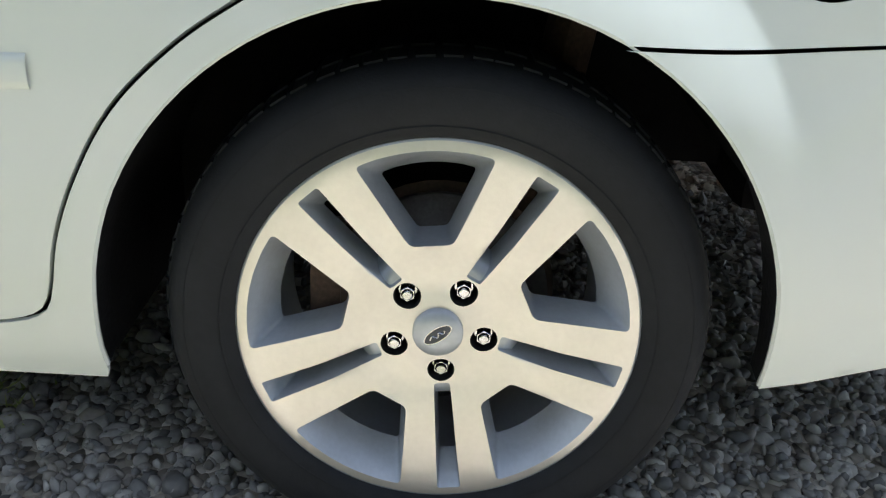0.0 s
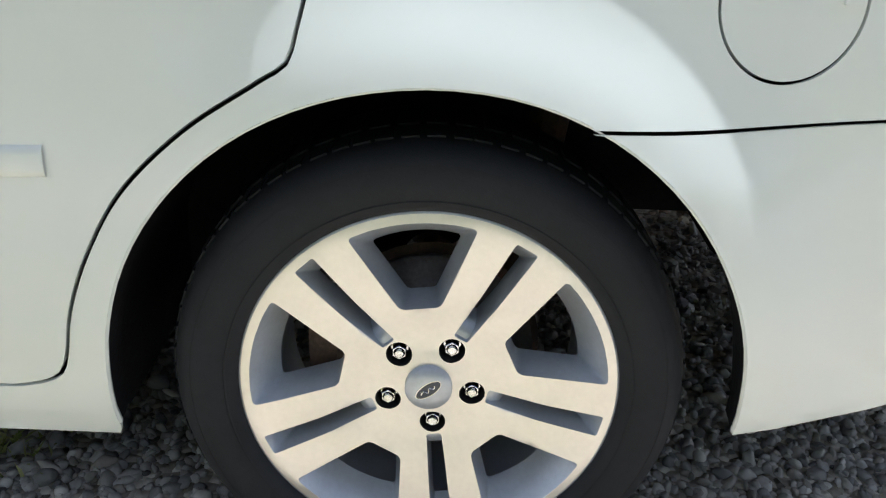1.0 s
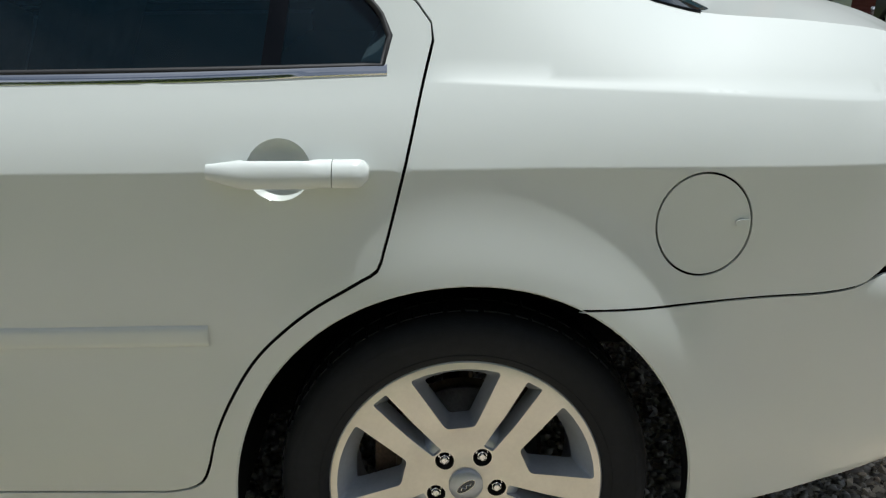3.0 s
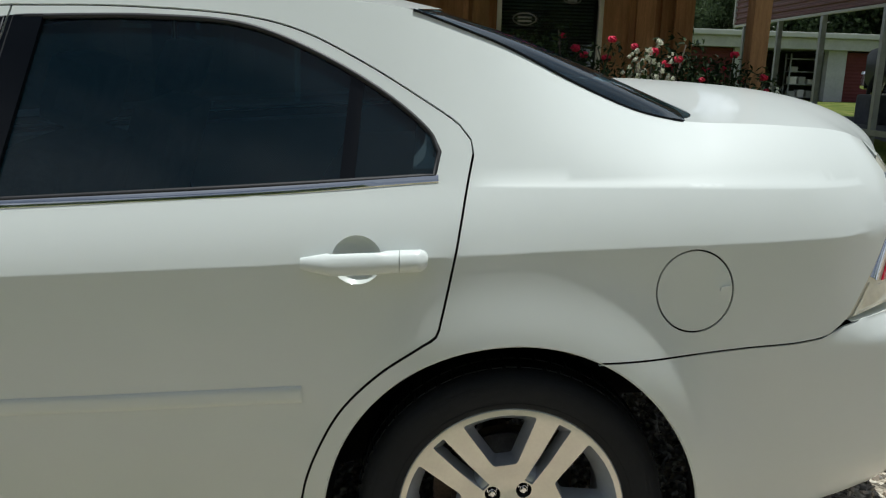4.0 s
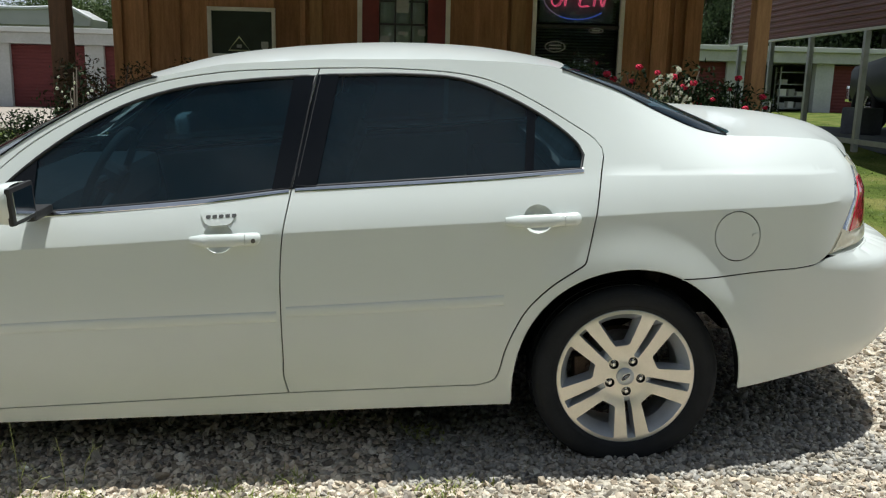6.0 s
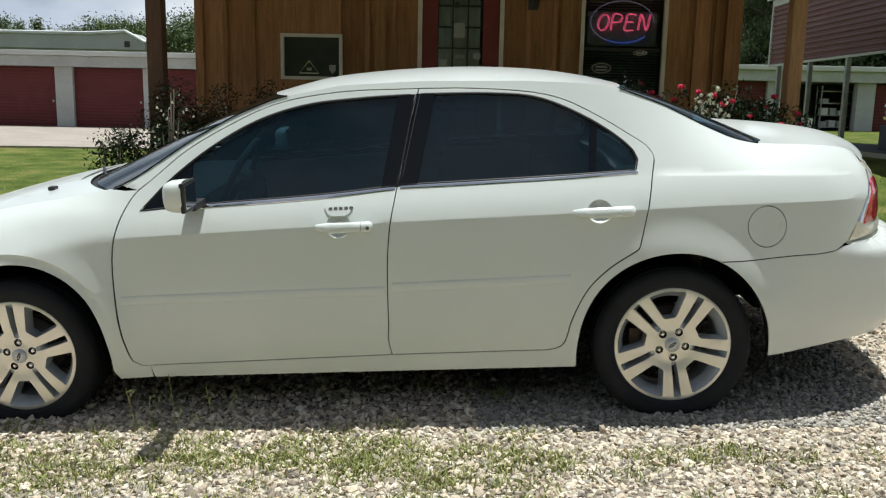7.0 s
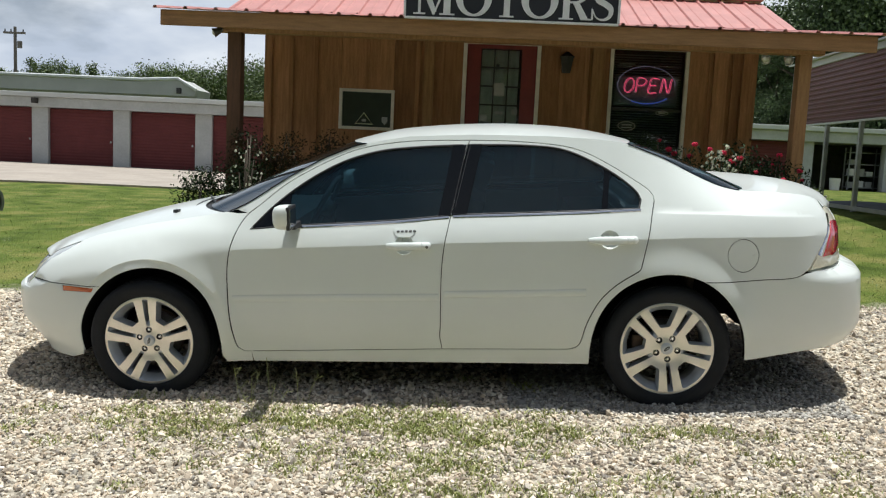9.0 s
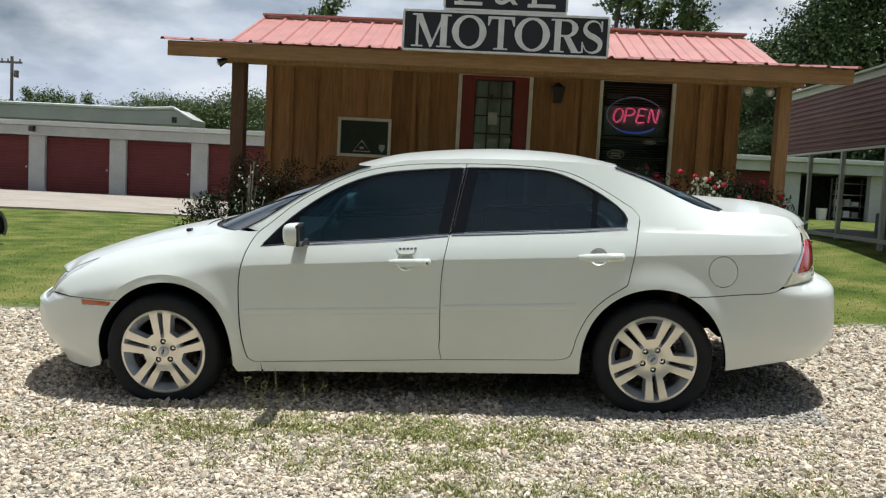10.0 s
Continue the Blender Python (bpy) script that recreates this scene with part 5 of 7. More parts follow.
part("pane", boxed(GX0, GX1, WALL_Y + 0.020, WALL_Y + 0.025, GZ0, GZ1), SHOPGLASS, door1)
for x, z, w, h in ((-1.07, 1.72, 0.085, 0.075), (-0.71, 1.80, 0.075, 0.06), (-0.89, 1.79, 0.10, 0.035), (-0.90, 2.06, 0.12, 0.15)):
    part("sticker", boxed(x - w / 2, x + w / 2, WALL_Y + 0.004, WALL_Y + 0.008, z - h / 2, z + h / 2), STICKER, door1)
part("door_closer", boxed(-0.95, -0.91, WALL_Y + 0.0, WALL_Y + 0.012, 2.29, 2.35, 0.004), IRON, door1)

# large window with blind and neon sign
win2 = framed_window("window_2", 0.42, 1.25, 1.05, 2.58, 0.040, "tall office window with a half-open blind behind dark glass")
part("pane", boxed(0.42, 1.25, WALL_Y + 0.014, WALL_Y + 0.020, 1.05, 2.58), SHOPGLASS, win2)
part("glazing_bar", boxed(0.42, 1.25, WALL_Y + 0.006, WALL_Y + 0.032, 1.88, 1.912), IRON, win2)
for i in range(50):
    z = 1.09 + i * 0.0295
    m = Matrix.Translation((0.835, WALL_Y + 0.13, z)) @ Matrix.Rotation(radians(38), 4, "X")
    part("slat", box(bmesh.new(), -0.40, 0.40, -0.012, 0.012, -0.001, 0.001, 0, m), BLIND, win2)
for z, x, w, h in ((1.70, 0.62, 0.20, 0.10), (1.865, 1.02, 0.14, 0.045)):
    st = part("sticker", tube([(x + w / 2 * math.cos(a), WALL_Y + 0.008, z + h / 2 * math.sin(a)) for a in np.linspace(0, 2 * math.pi, 24, endpoint=False)], 0.006, 4, True), STICKER, win2, "pale printed window sticker")
for dz in (-0.018, 0.012):
    part("sticker_line", boxed(0.56, 0.68, WALL_Y + 0.006, WALL_Y + 0.009, 1.70 + dz - 0.008, 1.70 + dz + 0.008), STICKER, win2)
part("sticker_line", boxed(0.98, 1.06, WALL_Y + 0.006, WALL_Y + 0.009, 1.855, 1.875), STICKER, win2)
# white slab behind the glass that stands in for a glint
part("ceiling_glint", boxed(0.55, 0.72, WALL_Y + 0.30, WALL_Y + 0.60, 2.45, 2.47, 0.003), LAMPWHITE, win2)

neon = thing("neon_sign", "lit pink neon sign in a blue oval, hung in the window", "neon sign")
NY = WALL_Y + 0.055
LETTERS = {"O": [[(0.5 + 0.42 * math.cos(a), 0.5 + 0.5 * math.sin(a)) for a in np.linspace(0.2, 2 * math.pi + 0.1, 26)]],
           "P": [[(0.08, 0.0), (0.08, 1.0), (0.55, 1.0), (0.80, 0.88), (0.82, 0.70), (0.62, 0.52), (0.12, 0.50)]],
           "E": [[(0.80, 0.98), (0.10, 0.98), (0.08, 0.52), (0.08, 0.02), (0.82, 0.02)], [(0.10, 0.52), (0.66, 0.52)]],
           "N": [[(0.05, 0.0), (0.07, 1.0), (0.74, 0.02), (0.80, 1.0)]]}
x = 0.542
for ch in "OPEN":
    w, h = 0.128, 0.165
    for line in LETTERS[ch]:
        pts = [(x + px * w + 0.030 * py, NY, 2.098 + 0.010 * ((x - 0.56) / 0.6) + py * h) for px, py in spline([(a, b) for a, b in line], 0.08)]
        vs, fs = tube(pts, 0.0034, 6)
        ws, gs = tube([(a + 0.012, b - 0.004, c - 0.008) for a, b, c in pts], 0.0032, 6)
        part("letter", (vs + ws, fs + [tuple(i + len(vs) for i in q) for q in gs]), NEONPINK, neon, "glowing pink letter " + ch)
    x += 0.146
ring_pts = [(0.825 + 0.335 * math.cos(a), NY, 2.185 + 0.215 * math.sin(a)) for a in np.linspace(0, 2 * math.pi, 60, endpoint=False)]
part("oval_tube", tube(ring_pts[:42] + ring_pts[42:44], 0.0045, 6), NEONDIM, neon, "faintly glowing lavender oval tube")
part("oval_tube", tube(ring_pts[40:54], 0.0065, 6), NEONBLUE, neon, "glowing blue oval tube")
# grey-green panel that paints the reflection of sky and lawn in the glass
part("backing_board", boxed(0.46, 1.20, NY + 0.03, NY + 0.04, 1.94, 2.29, 0.003), material("painted_reflection", (0.26, 0.34, 0.33), rough=0.25, spread=0.2, scale=5), neon, "grey-green panel standing in for the window's reflection")

# wall lantern
lan = thing("wall_lantern", "dark iron lantern fixed to the cedar wall", "lantern")
part("back_plate", boxed(-0.185, -0.085, WALL_Y - 0.03, WALL_Y - 0.005, 2.28, 2.48, 0.006), IRON, lan)
bm = bmesh.new()
bmesh.ops.create_cone(bm, cap_ends=True, segments=6, radius1=0.05, radius2=0.085, depth=0.18, matrix=Matrix.Translation((-0.135, WALL_Y - 0.13, 2.36)))
part("lamp_body", bm, IRON, lan)
bm = bmesh.new()
bmesh.ops.create_cone(bm, cap_ends=True, segments=6, radius1=0.10, radius2=0.015, depth=0.06, matrix=Matrix.Translation((-0.135, WALL_Y - 0.13, 2.48)))
part("lamp_cap", bm, IRON, lan)

# ---------------------------------------------------------------- porch and roofs
FX0, FX1, FY = -4.30, 2.65, 4.00
porch = thing("porch_roof", "low porch roof of faded red metal on a timber fascia", "roof", kind="structure")
part("fascia", boxed(FX0, FX1, FY, FY + 0.04, 2.415, 2.565, 0.005), FASCIA, porch)
part("beam", boxed(-3.80, 2.25, 4.20, 4.34, 2.40, 2.545, 0.006), POSTWOOD, porch)
for i in range(16):
    x = FX0 + 0.2 + i * (FX1 - FX0 - 0.4) / 15
    m = Matrix.Translation((x, FY + 0.05, 2.52)) @ Matrix.Rotation(math.atan2(0.26, 1.62), 4, "X")
    part("rafter", box(bmesh.new(), -0.02, 0.02, 0.0, 1.68, -0.07, 0.03, 0, m), POSTWOOD, porch)


def ribbed(x0, x1, p0, p1, name, parent, pitch=0.305, over=0.0):
    """A metal sheet between two heights with raised ribs running down it."""
    (y0, z0), (y1, z1) = p0, p1
    prof, x = [], x0
    while x < x1 - 0.02:
        prof += [(x, 0.0), (x + 0.012, 0.022), (x + 0.036, 0.022), (x + 0.048, 0.0)]
        if x + 0.16 < x1:
            prof += [(x + 0.14, 0.0), (x + 0.152, 0.006), (x + 0.172, 0.006), (x + 0.184, 0.0)]
        x += pitch
    prof.append((x1, 0.0))
    t = Vector((0, y1 - y0, z1 - z0)).normalized()
    up = Vector((0, -t.z, t.y)) if t.y > 0 else Vector((0, t.z, -t.y))
    vs, fs = [], []
    for px, d in prof:
        for (y, z) in (p0, p1):
            vs.append(Vector((px, y, z)) + up * d)
            vs.append(Vector((px, y, z)) + up * (d - 0.004))
    for i in range(len(prof) - 1):
        a, b = i * 4, (i + 1) * 4
        fs += [(a, b, b + 2, a + 2), (a + 1, a + 3, b + 3, b + 1), (a, a + 1, b + 1, b), (a + 2, b + 2, b + 3, a + 3)]
    return part(name, (vs, fs), ROOFRED, parent)


ribbed(FX0 - 0.06, FX1 + 0.08, (FY - 0.05, 2.572), (5.75, 2.845), "roof_sheet", porch)
main_roof = thing("main_roof", "gabled main roof of faded red ribbed metal", "roof", kind="structure")
MX0, MX1, RY, RZ = -4.17, 2.50, 7.2, 3.44
ribbed(MX0, MX1, (5.70, 2.855), (RY, RZ), "roof_sheet", main_roof)
ribbed(MX0, MX1, (2 * RY - 5.70 + 1.0, 2.42), (RY, RZ), "roof_sheet", main_roof)
part("ridge_cap", boxed(MX0, MX1, RY - 0.10, RY + 0.10, RZ + 0.012, RZ + 0.045, 0.012), ROOFRED, main_roof)
for xg in (MX0 + 0.35, MX1 - 0.40):
    bm = bmesh.new()
    q = [(xg, 5.74, 2.86), (xg, 9.6, 2.60), (xg, RY, RZ - 0.03)]
    fr = [bm.verts.new(p) for p in q]
    bk = [bm.verts.new((p[0] + 0.05, p[1], p[2])) for p in q]
    bm.faces.new(fr), bm.faces.new(bk[::-1])
    for i in range(3):
        bm.faces.new((fr[i], fr[i - 1], bk[i - 1], bk[i]))
    part("gable", bm, CEDAR, main_roof)

for x0, x1, lbl in ((-3.69, -3.55, "square pine porch post, dark brown with shade in its colour"), (2.02, 2.14, "square pine porch post, pale and rough")):
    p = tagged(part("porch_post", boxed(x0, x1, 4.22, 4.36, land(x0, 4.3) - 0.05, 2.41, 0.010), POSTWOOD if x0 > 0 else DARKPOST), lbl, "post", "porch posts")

# signs on the porch edge
sign = thing("shop_sign", "black shop sign with raised silver letters on the porch edge", "sign")
def sign_board(x0, x1, z0, z1, parent):
    part("board", boxed(x0, x1, 3.92, 3.945, z0, z1, 0.003), SIGNBLACK, parent)
    for b in ((x0 - 0.012, x1 + 0.012, z1, z1 + 0.022), (x0 - 0.012, x1 + 0.012, z0 - 0.022, z0), (x0 - 0.022, x0, z0, z1), (x1, x1 + 0.022, z0, z1)):
        part("frame_bar", boxed(b[0], b[1], 3.905, 3.95, b[2], b[3], 0.004), SIGNSILVER, parent)
sign_board(-1.848, 0.178, 2.577, 2.943, sign)
face_m = Matrix.Rotation(radians(90), 4, "X")


def ribbon(line, wide):
    """The outline of a stroke whose width swells along it, as a chain of quads."""
    line = [np.array(p) for p in line]
    out = []
    for i, p in enumerate(line):
        d = line[min(i + 1, len(line) - 1)] - line[max(i - 1, 0)]
        d = d / (np.hypot(*d) + 1e-9)
        w = np.interp(i / (len(line) - 1), np.linspace(0, 1, len(wide)), wide) / 2
        out.append((p + np.array((-d[1], d[0])) * w, p - np.array((-d[1], d[0])) * w))
    return out


def roman(ch, x0, x1, z0, z1, parent):
    """One raised letter with thick and thin strokes and serifs."""
    W, H = x1 - x0, z1 - z0
    bars, bands = [], []
    def bar(a, b, c, d):
        bars.append([(a, c), (b, c), (b, d), (a, d)])
    if ch == "M":
        bars += [[(0.13, 0), (0.19, 0), (0.19, 1), (0.13, 1)], [(0.10, 1), (0.27, 1), (0.56, 0.10), (0.47, 0.0)], [(0.47, 0.0), (0.51, 0.0), (0.84, 1), (0.77, 1)], [(0.72, 0), (0.88, 0), (0.88, 1), (0.72, 1)]]
        bar(0.02, 0.30, 0, 0.045), bar(0.04, 0.24, 0.955, 1), bar(0.63, 0.98, 0, 0.045), bar(0.76, 0.98, 0.955, 1)
    if ch == "T":
        bar(0.39, 0.61, 0, 1), bar(0.02, 0.98, 0.93, 1), bar(0.24, 0.76, 0, 0.045)
        bars += [[(0.0, 0.72), (0.045, 0.72), (0.15, 0.95), (0.0, 1.0)], [(1.0, 0.72), (0.955, 0.72), (0.85, 0.95), (1.0, 1.0)]]
    if ch == "O":
        bands.append(([(0.5 + 0.40 * math.cos(a), 0.5 + 0.475 * math.sin(a)) for a in np.linspace(0, 2 * math.pi, 49)], [0.21 if k % 2 == 0 else 0.055 for k in range(5)]))
    if ch == "R":
        bar(0.14, 0.34, 0, 1), bar(0.02, 0.46, 0, 0.045), bar(0.02, 0.40, 0.955, 1)
        bands.append(([(0.34, 0.97)] + [(0.52 + 0.26 * math.cos(a), 0.735 + 0.235 * math.sin(a)) for a in np.linspace(math.pi / 2, -math.pi / 2, 20)] + [(0.34, 0.50)], [0.05, 0.10, 0.21, 0.10, 0.05]))
        bars += [[(0.42, 0.50), (0.62, 0.50), (0.93, 0.0), (0.70, 0.0)]]
        bar(0.68, 1.02, 0, 0.045)
    if ch == "S":
        bands.append((spline([(0.84, 0.74), (0.72, 0.92), (0.47, 0.975), (0.24, 0.88), (0.18, 0.72), (0.32, 0.575), (0.60, 0.47), (0.80, 0.33), (0.77, 0.14), (0.52, 0.03), (0.25, 0.09), (0.10, 0.30)], 0.03), [0.03, 0.05, 0.13, 0.22, 0.22, 0.13, 0.05, 0.03]))
        bars += [[(0.81, 0.98), (0.88, 0.98), (0.88, 0.68), (0.83, 0.68)], [(0.06, 0.02), (0.13, 0.02), (0.12, 0.34), (0.06, 0.34)]]
    vs, fs = [], []
    def add(loop, y):
        k, n = len(vs), len(loop)
        vs.extend((x0 + W * x, y, z0 + H * z) for x, z in loop)
        vs.extend((x0 + W * x, 3.921, z0 + H * z) for x, z in loop)
        fs.append(tuple(range(k, k + n)))
        fs.extend((k + (i + 1) % n, k + i, k + n + i, k + n + (i + 1) % n) for i in range(n))
    for i, b in enumerate(bars):
        add(b, 3.903 + 0.0005 * i)
    for ln, wd in bands:
        rb_ = ribbon([(x * W, z * H) for x, z in ln], [w * W for w in wd])
        for (a, b), (c, d) in zip(rb_, rb_[1:]):
            add([(p[0] / W, p[1] / H) for p in (b, d, c, a)], 3.9015)
    bm = bmesh.new()
    tmp = bpy.data.meshes.new("letter")
    tmp.from_pydata(vs, [], fs)
    bm.from_mesh(tmp)
    bmesh.ops.recalc_face_normals(bm, faces=bm.faces)
    return part("letter", bm, SIGNSILVER, parent, "raised silver letter " + ch)


for ch, xa, xb in (("M", -1.785, -1.370), ("O", -1.370, -1.025), ("T", -1.013, -0.745), ("O", -0.742, -0.392), ("R", -0.389, -0.075), ("S", -0.088, 0.158)):
    roman(ch, xa, xb, 2.598, 2.923, sign)
sign2 = thing("shop_sign", "smaller black sign with a silver rim above the long one", "sign")
sign_board(-1.448, -0.250, 2.990, 3.36, sign2)
writing("letter", "&", 0.40, 0.012, SIGNSILVER, sign2, Matrix.Translation((-0.85, 3.908, 3.165)) @ face_m, "raised silver ampersand")
for lx, fl in ((-1.22, 1), (-0.49, 1)):
    part("bracket", boxed(lx - 0.02, lx + 0.02, 3.948, 3.975, 2.90, 3.30), IRON, sign2)
    for b in ((lx - 0.14, lx + 0.14, 3.025, 3.060), (lx - 0.10, lx - 0.05, 3.062, 3.265), (lx - 0.14, lx + 0.12, 3.267, 3.30)):
        part("letter_bar", boxed(b[0], b[1], 3.902, 3.918, b[2], b[3], 0.003), SIGNSILVER, sign2)

# flood lamps under the eaves
def flood(x, y, z, turn, label, group):
    f = thing("flood_lamp", label, "lamp", group=group)
    m = Matrix.Translation((x, y, z)) @ Matrix.Rotation(radians(turn), 4, "Z") @ Matrix.Rotation(radians(115), 4, "X")
    bm = bmesh.new()
    bmesh.ops.create_cone(bm, cap_ends=False, segments=18, radius1=0.02, radius2=0.048, depth=0.10, matrix=m)
    part("lamp_shade", bm, LAMPWHITE if turn == 0 else STEEL, f, "", True)
    bm = bmesh.new()
    bmesh.ops.create_uvsphere(bm, u_segments=14, v_segments=8, radius=0.036, matrix=m @ Matrix.Translation((0, 0, 0.03)))
    part("bulb", bm, LAMPWHITE, f, "", True)
    part("bracket", rod(bmesh.new(), (x, y, z), (x + (0.12 if turn else 0), y + 0.05, z + 0.06), 0.012), IRON, f)
flood(1.96, 4.40, 2.37, 0, "white flood lamp under the porch eave", "porch flood lamps")
flood(1.75, 4.45, 2.38, 0, "white flood lamp under the porch eave", "porch flood lamps")
flood(-3.78, 4.20, 2.40, -70, "grey horn-shaped flood lamp on the porch post", "porch flood lamps")

# pale curtain whose lightness also stands in for outdoor reflections in the panes
CURTAIN = material("pale_reflection_curtain", (0.78, 0.78, 0.70), rough=0.9, spread=0.2, grain=0.1, scale=5, stretch=(3, 3, 0.5))
part("curtain", ([(x, WALL_Y + 0.075 + 0.012 * math.sin(42 * x), z) for z in (1.25, 2.52) for x in np.linspace(-1.12, -0.68, 40)], [(i, i + 1, 41 + i, 40 + i) for i in range(39)]), CURTAIN, door1, "pale curtain behind the door's panes, lightened for their reflections", True)

# ---------------------------------------------------------------- storage garages behind
BLOCKWHITE = material("grey_white_block", (0.43, 0.445, 0.445), rough=0.85, spread=0.12, grain=0.08, scale=1.5, bump=0.2, bump_scale=25)
ROLLRED = material("dull_red_roller_door", (0.118, 0.030, 0.031), rough=0.7, spec=0.25, spread=0.12, grain=0.06, scale=2)
CONCRETE = material("pale_concrete", (0.35, 0.305, 0.26), rough=0.9, spread=0.15, grain=0.1, scale=1.2, bump=0.2, bump_scale=20)
ROOFGREY = material("pale_metal_roof", (0.55, 0.57, 0.56), rough=0.5, spread=0.1, scale=1.0)
SHEDGREY = material("grey_green_metal_wall", (0.38, 0.39, 0.365), rough=0.6, spread=0.1, scale=1.0)
GALV = material("galvanised_steel", (0.36, 0.38, 0.39), rough=0.45, metal=0.6, spread=0.15, grain=0.08, scale=8)
CARPORTRED = material("brown_red_metal_siding", (0.175, 0.075, 0.070), rough=0.5, spread=0.12, scale=2.0, coat=0.1)
DARKTARP = material("dark_blue_grey_tarp", (0.07, 0.08, 0.10), rough=0.7, spread=0.3, grain=0.2, scale=3)
GY = 26.0
def apron_edge(x):
    """Where the concrete meets the lawn."""
    return 14.6 + 0.28 * min(7.0, max(-2.0, x + 12.2))


apron = tagged(part("pavement", (lambda g: g)(([(x, y, land(x, y) + 0.045 if k == 0 else land(x, y) - 0.1) for k in (0, 1) for f in (0.0, 0.35, 0.7, 1.0) for x in np.linspace(-60, -4.2, 30) for y in (apron_edge(x) + (GY - apron_edge(x)) * f,)],
                 [(j * 30 + i, j * 30 + i + 1, (j + 1) * 30 + i + 1, (j + 1) * 30 + i) for j in range(3) for i in range(29)] + [(120 + i, 120 + i + 1, i + 1, i) for i in range(29)] + [(29 + 30 * j, 149 + 30 * j, 179 + 30 * j, 59 + 30 * j) for j in range(3)])), CONCRETE),
               "pale concrete apron before the garages", "pavement", kind="structure")
garages = thing("storage_garages", "long low row of grey-white garages with dull red roller doors", "garage")
G0, G1 = -54.6, 24.3
zt = 2.31
PITCH = 3.10
part("roof_band", boxed(G0, G1, GY - 0.25, GY + 8.0, zt, zt + 0.36, 0.03), BLOCKWHITE, garages)
part("roof_edge", boxed(G0 - 0.05, G1 + 0.05, GY - 0.42, GY + 8.0, zt + 0.364, zt + 0.53, 0.03), ROOFGREY, garages)
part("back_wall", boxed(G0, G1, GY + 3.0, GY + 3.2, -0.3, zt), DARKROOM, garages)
k = 0
x = -18.07 - PITCH * 10
while x < G1 - 0.5:
    base = land(x, GY)
    part("pier", boxed(x, x + 0.62, GY, GY + 0.3, base - 0.4, zt, 0.01), BLOCKWHITE, garages)
    d0, d1 = x + 0.625, x + PITCH - 0.005
    if not 9.0 < d0 < 11.5:
        vs, fs = [], []
        zs = np.arange(base - 0.05, zt, 0.055)
        for i, z in enumerate(zs):
            vs += [(d0, GY + 0.14 + 0.012 * (i % 2), z), (d1, GY + 0.14 + 0.012 * (i % 2), z)]
        fs = [(2 * i, 2 * i + 1, 2 * i + 3, 2 * i + 2) for i in range(len(zs) - 1)]
        dr = part("roller_door", (vs, fs), ROLLRED, garages)
        part("door_handle", boxed(d1 - 0.16, d1 - 0.11, GY + 0.09, GY + 0.13, base + 0.9, base + 0.97), GALV, dr)
    x += PITCH
    k += 1
part("wall_lamp", boxed(-17.82, -17.66, GY - 0.50, GY - 0.26, zt + 0.12, zt + 0.32, 0.03), IRON, garages)
# shelf and boxes in the open bay
rack = thing("storage_rack", "tall dark metal rack with pale boxes in the open bay", "shelf")
for dx in (0, 1.1):
    for dy in (0, 0.4):
        part("upright", boxed(12.0 + dx, 12.04 + dx, GY + 0.7 + dy, GY + 0.74 + dy, 0.55, 2.2), GALV, rack)
for i in range(4):
    part("shelf_board", boxed(12.0, 13.14, GY + 0.7, GY + 1.14, 0.75 + 0.42 * i, 0.78 + 0.42 * i), GALV, rack)
rb = random.Random(3)
for i in range(7):
    bx, bz = 12.08 + 0.3 * (i % 3), 0.78 + 0.42 * (i // 3)
    tagged(part("storage_box", boxed(bx, bx + 0.22, GY + 0.75, GY + 1.05, bz, bz + rb.uniform(0.15, 0.3), 0.01), LAMPWHITE if i % 2 else SHEDGREY), "pale storage box on the metal rack", "box", "boxes on the rack")
tagged(part("bucket", (lambda vf: vf)(revolve([(0.0, 0.0), (0.16, 0.0), (0.19, 0.42), (0.18, 0.42), (0.15, 0.02)], 16, "z")), LAMPWHITE), "white plastic bucket by the open bay", "bucket").matrix_world = Matrix.Translation((11.2, GY - 0.2, land(11.2, GY)))

# metal shed farther back
shed = thing("metal_shed", "grey-green metal building with a low pale gable roof", "building")
SX0, SX1, SY = -62.0, -16.85, 40.0
part("wall", boxed(SX0, SX1, SY, SY + 2, 0, 3.7), SHEDGREY, shed)
# ridge along x is seen end-on near its right end
bm = bmesh.new()
ridge_x = -17.75
q0 = [bm.verts.new(p) for p in ((SX0, SY - 0.3, 4.46), (-19.7, SY - 0.3, 4.46), (ridge_x, SY - 0.3, 4.57), (SX1 + 0.05, SY - 0.3, 4.05), (SX1, SY - 0.3, 3.7), (SX0, SY - 0.3, 3.7))]
bm.faces.new(q0[::-1])
q1 = [bm.verts.new((v.co.x, SY + 2, v.co.z)) for v in q0]
for i in range(6):
    bm.faces.new((q0[i], q0[i - 1], q1[i - 1], q1[i]))
bm.faces.new(q1)
bmesh.ops.recalc_face_normals(bm, faces=bm.faces)
part("gable_wall", bm, SHEDGREY, shed)
pts = [(SX0, SY - 0.4, 4.48), (-19.7, SY - 0.4, 4.48), (ridge_x, SY - 0.4, 4.60), (SX1 + 0.1, SY - 0.4, 4.05)]
for a, b in zip(pts, pts[1:]):
    part("roof_edge", rod(bmesh.new(), a, b, 0.09, sides=6), ROOFGREY, shed)
part("vent_louvre", boxed(-17.85, -17.6, SY - 0.36, SY - 0.28, 3.82, 4.12, 0.02), IRON, shed)

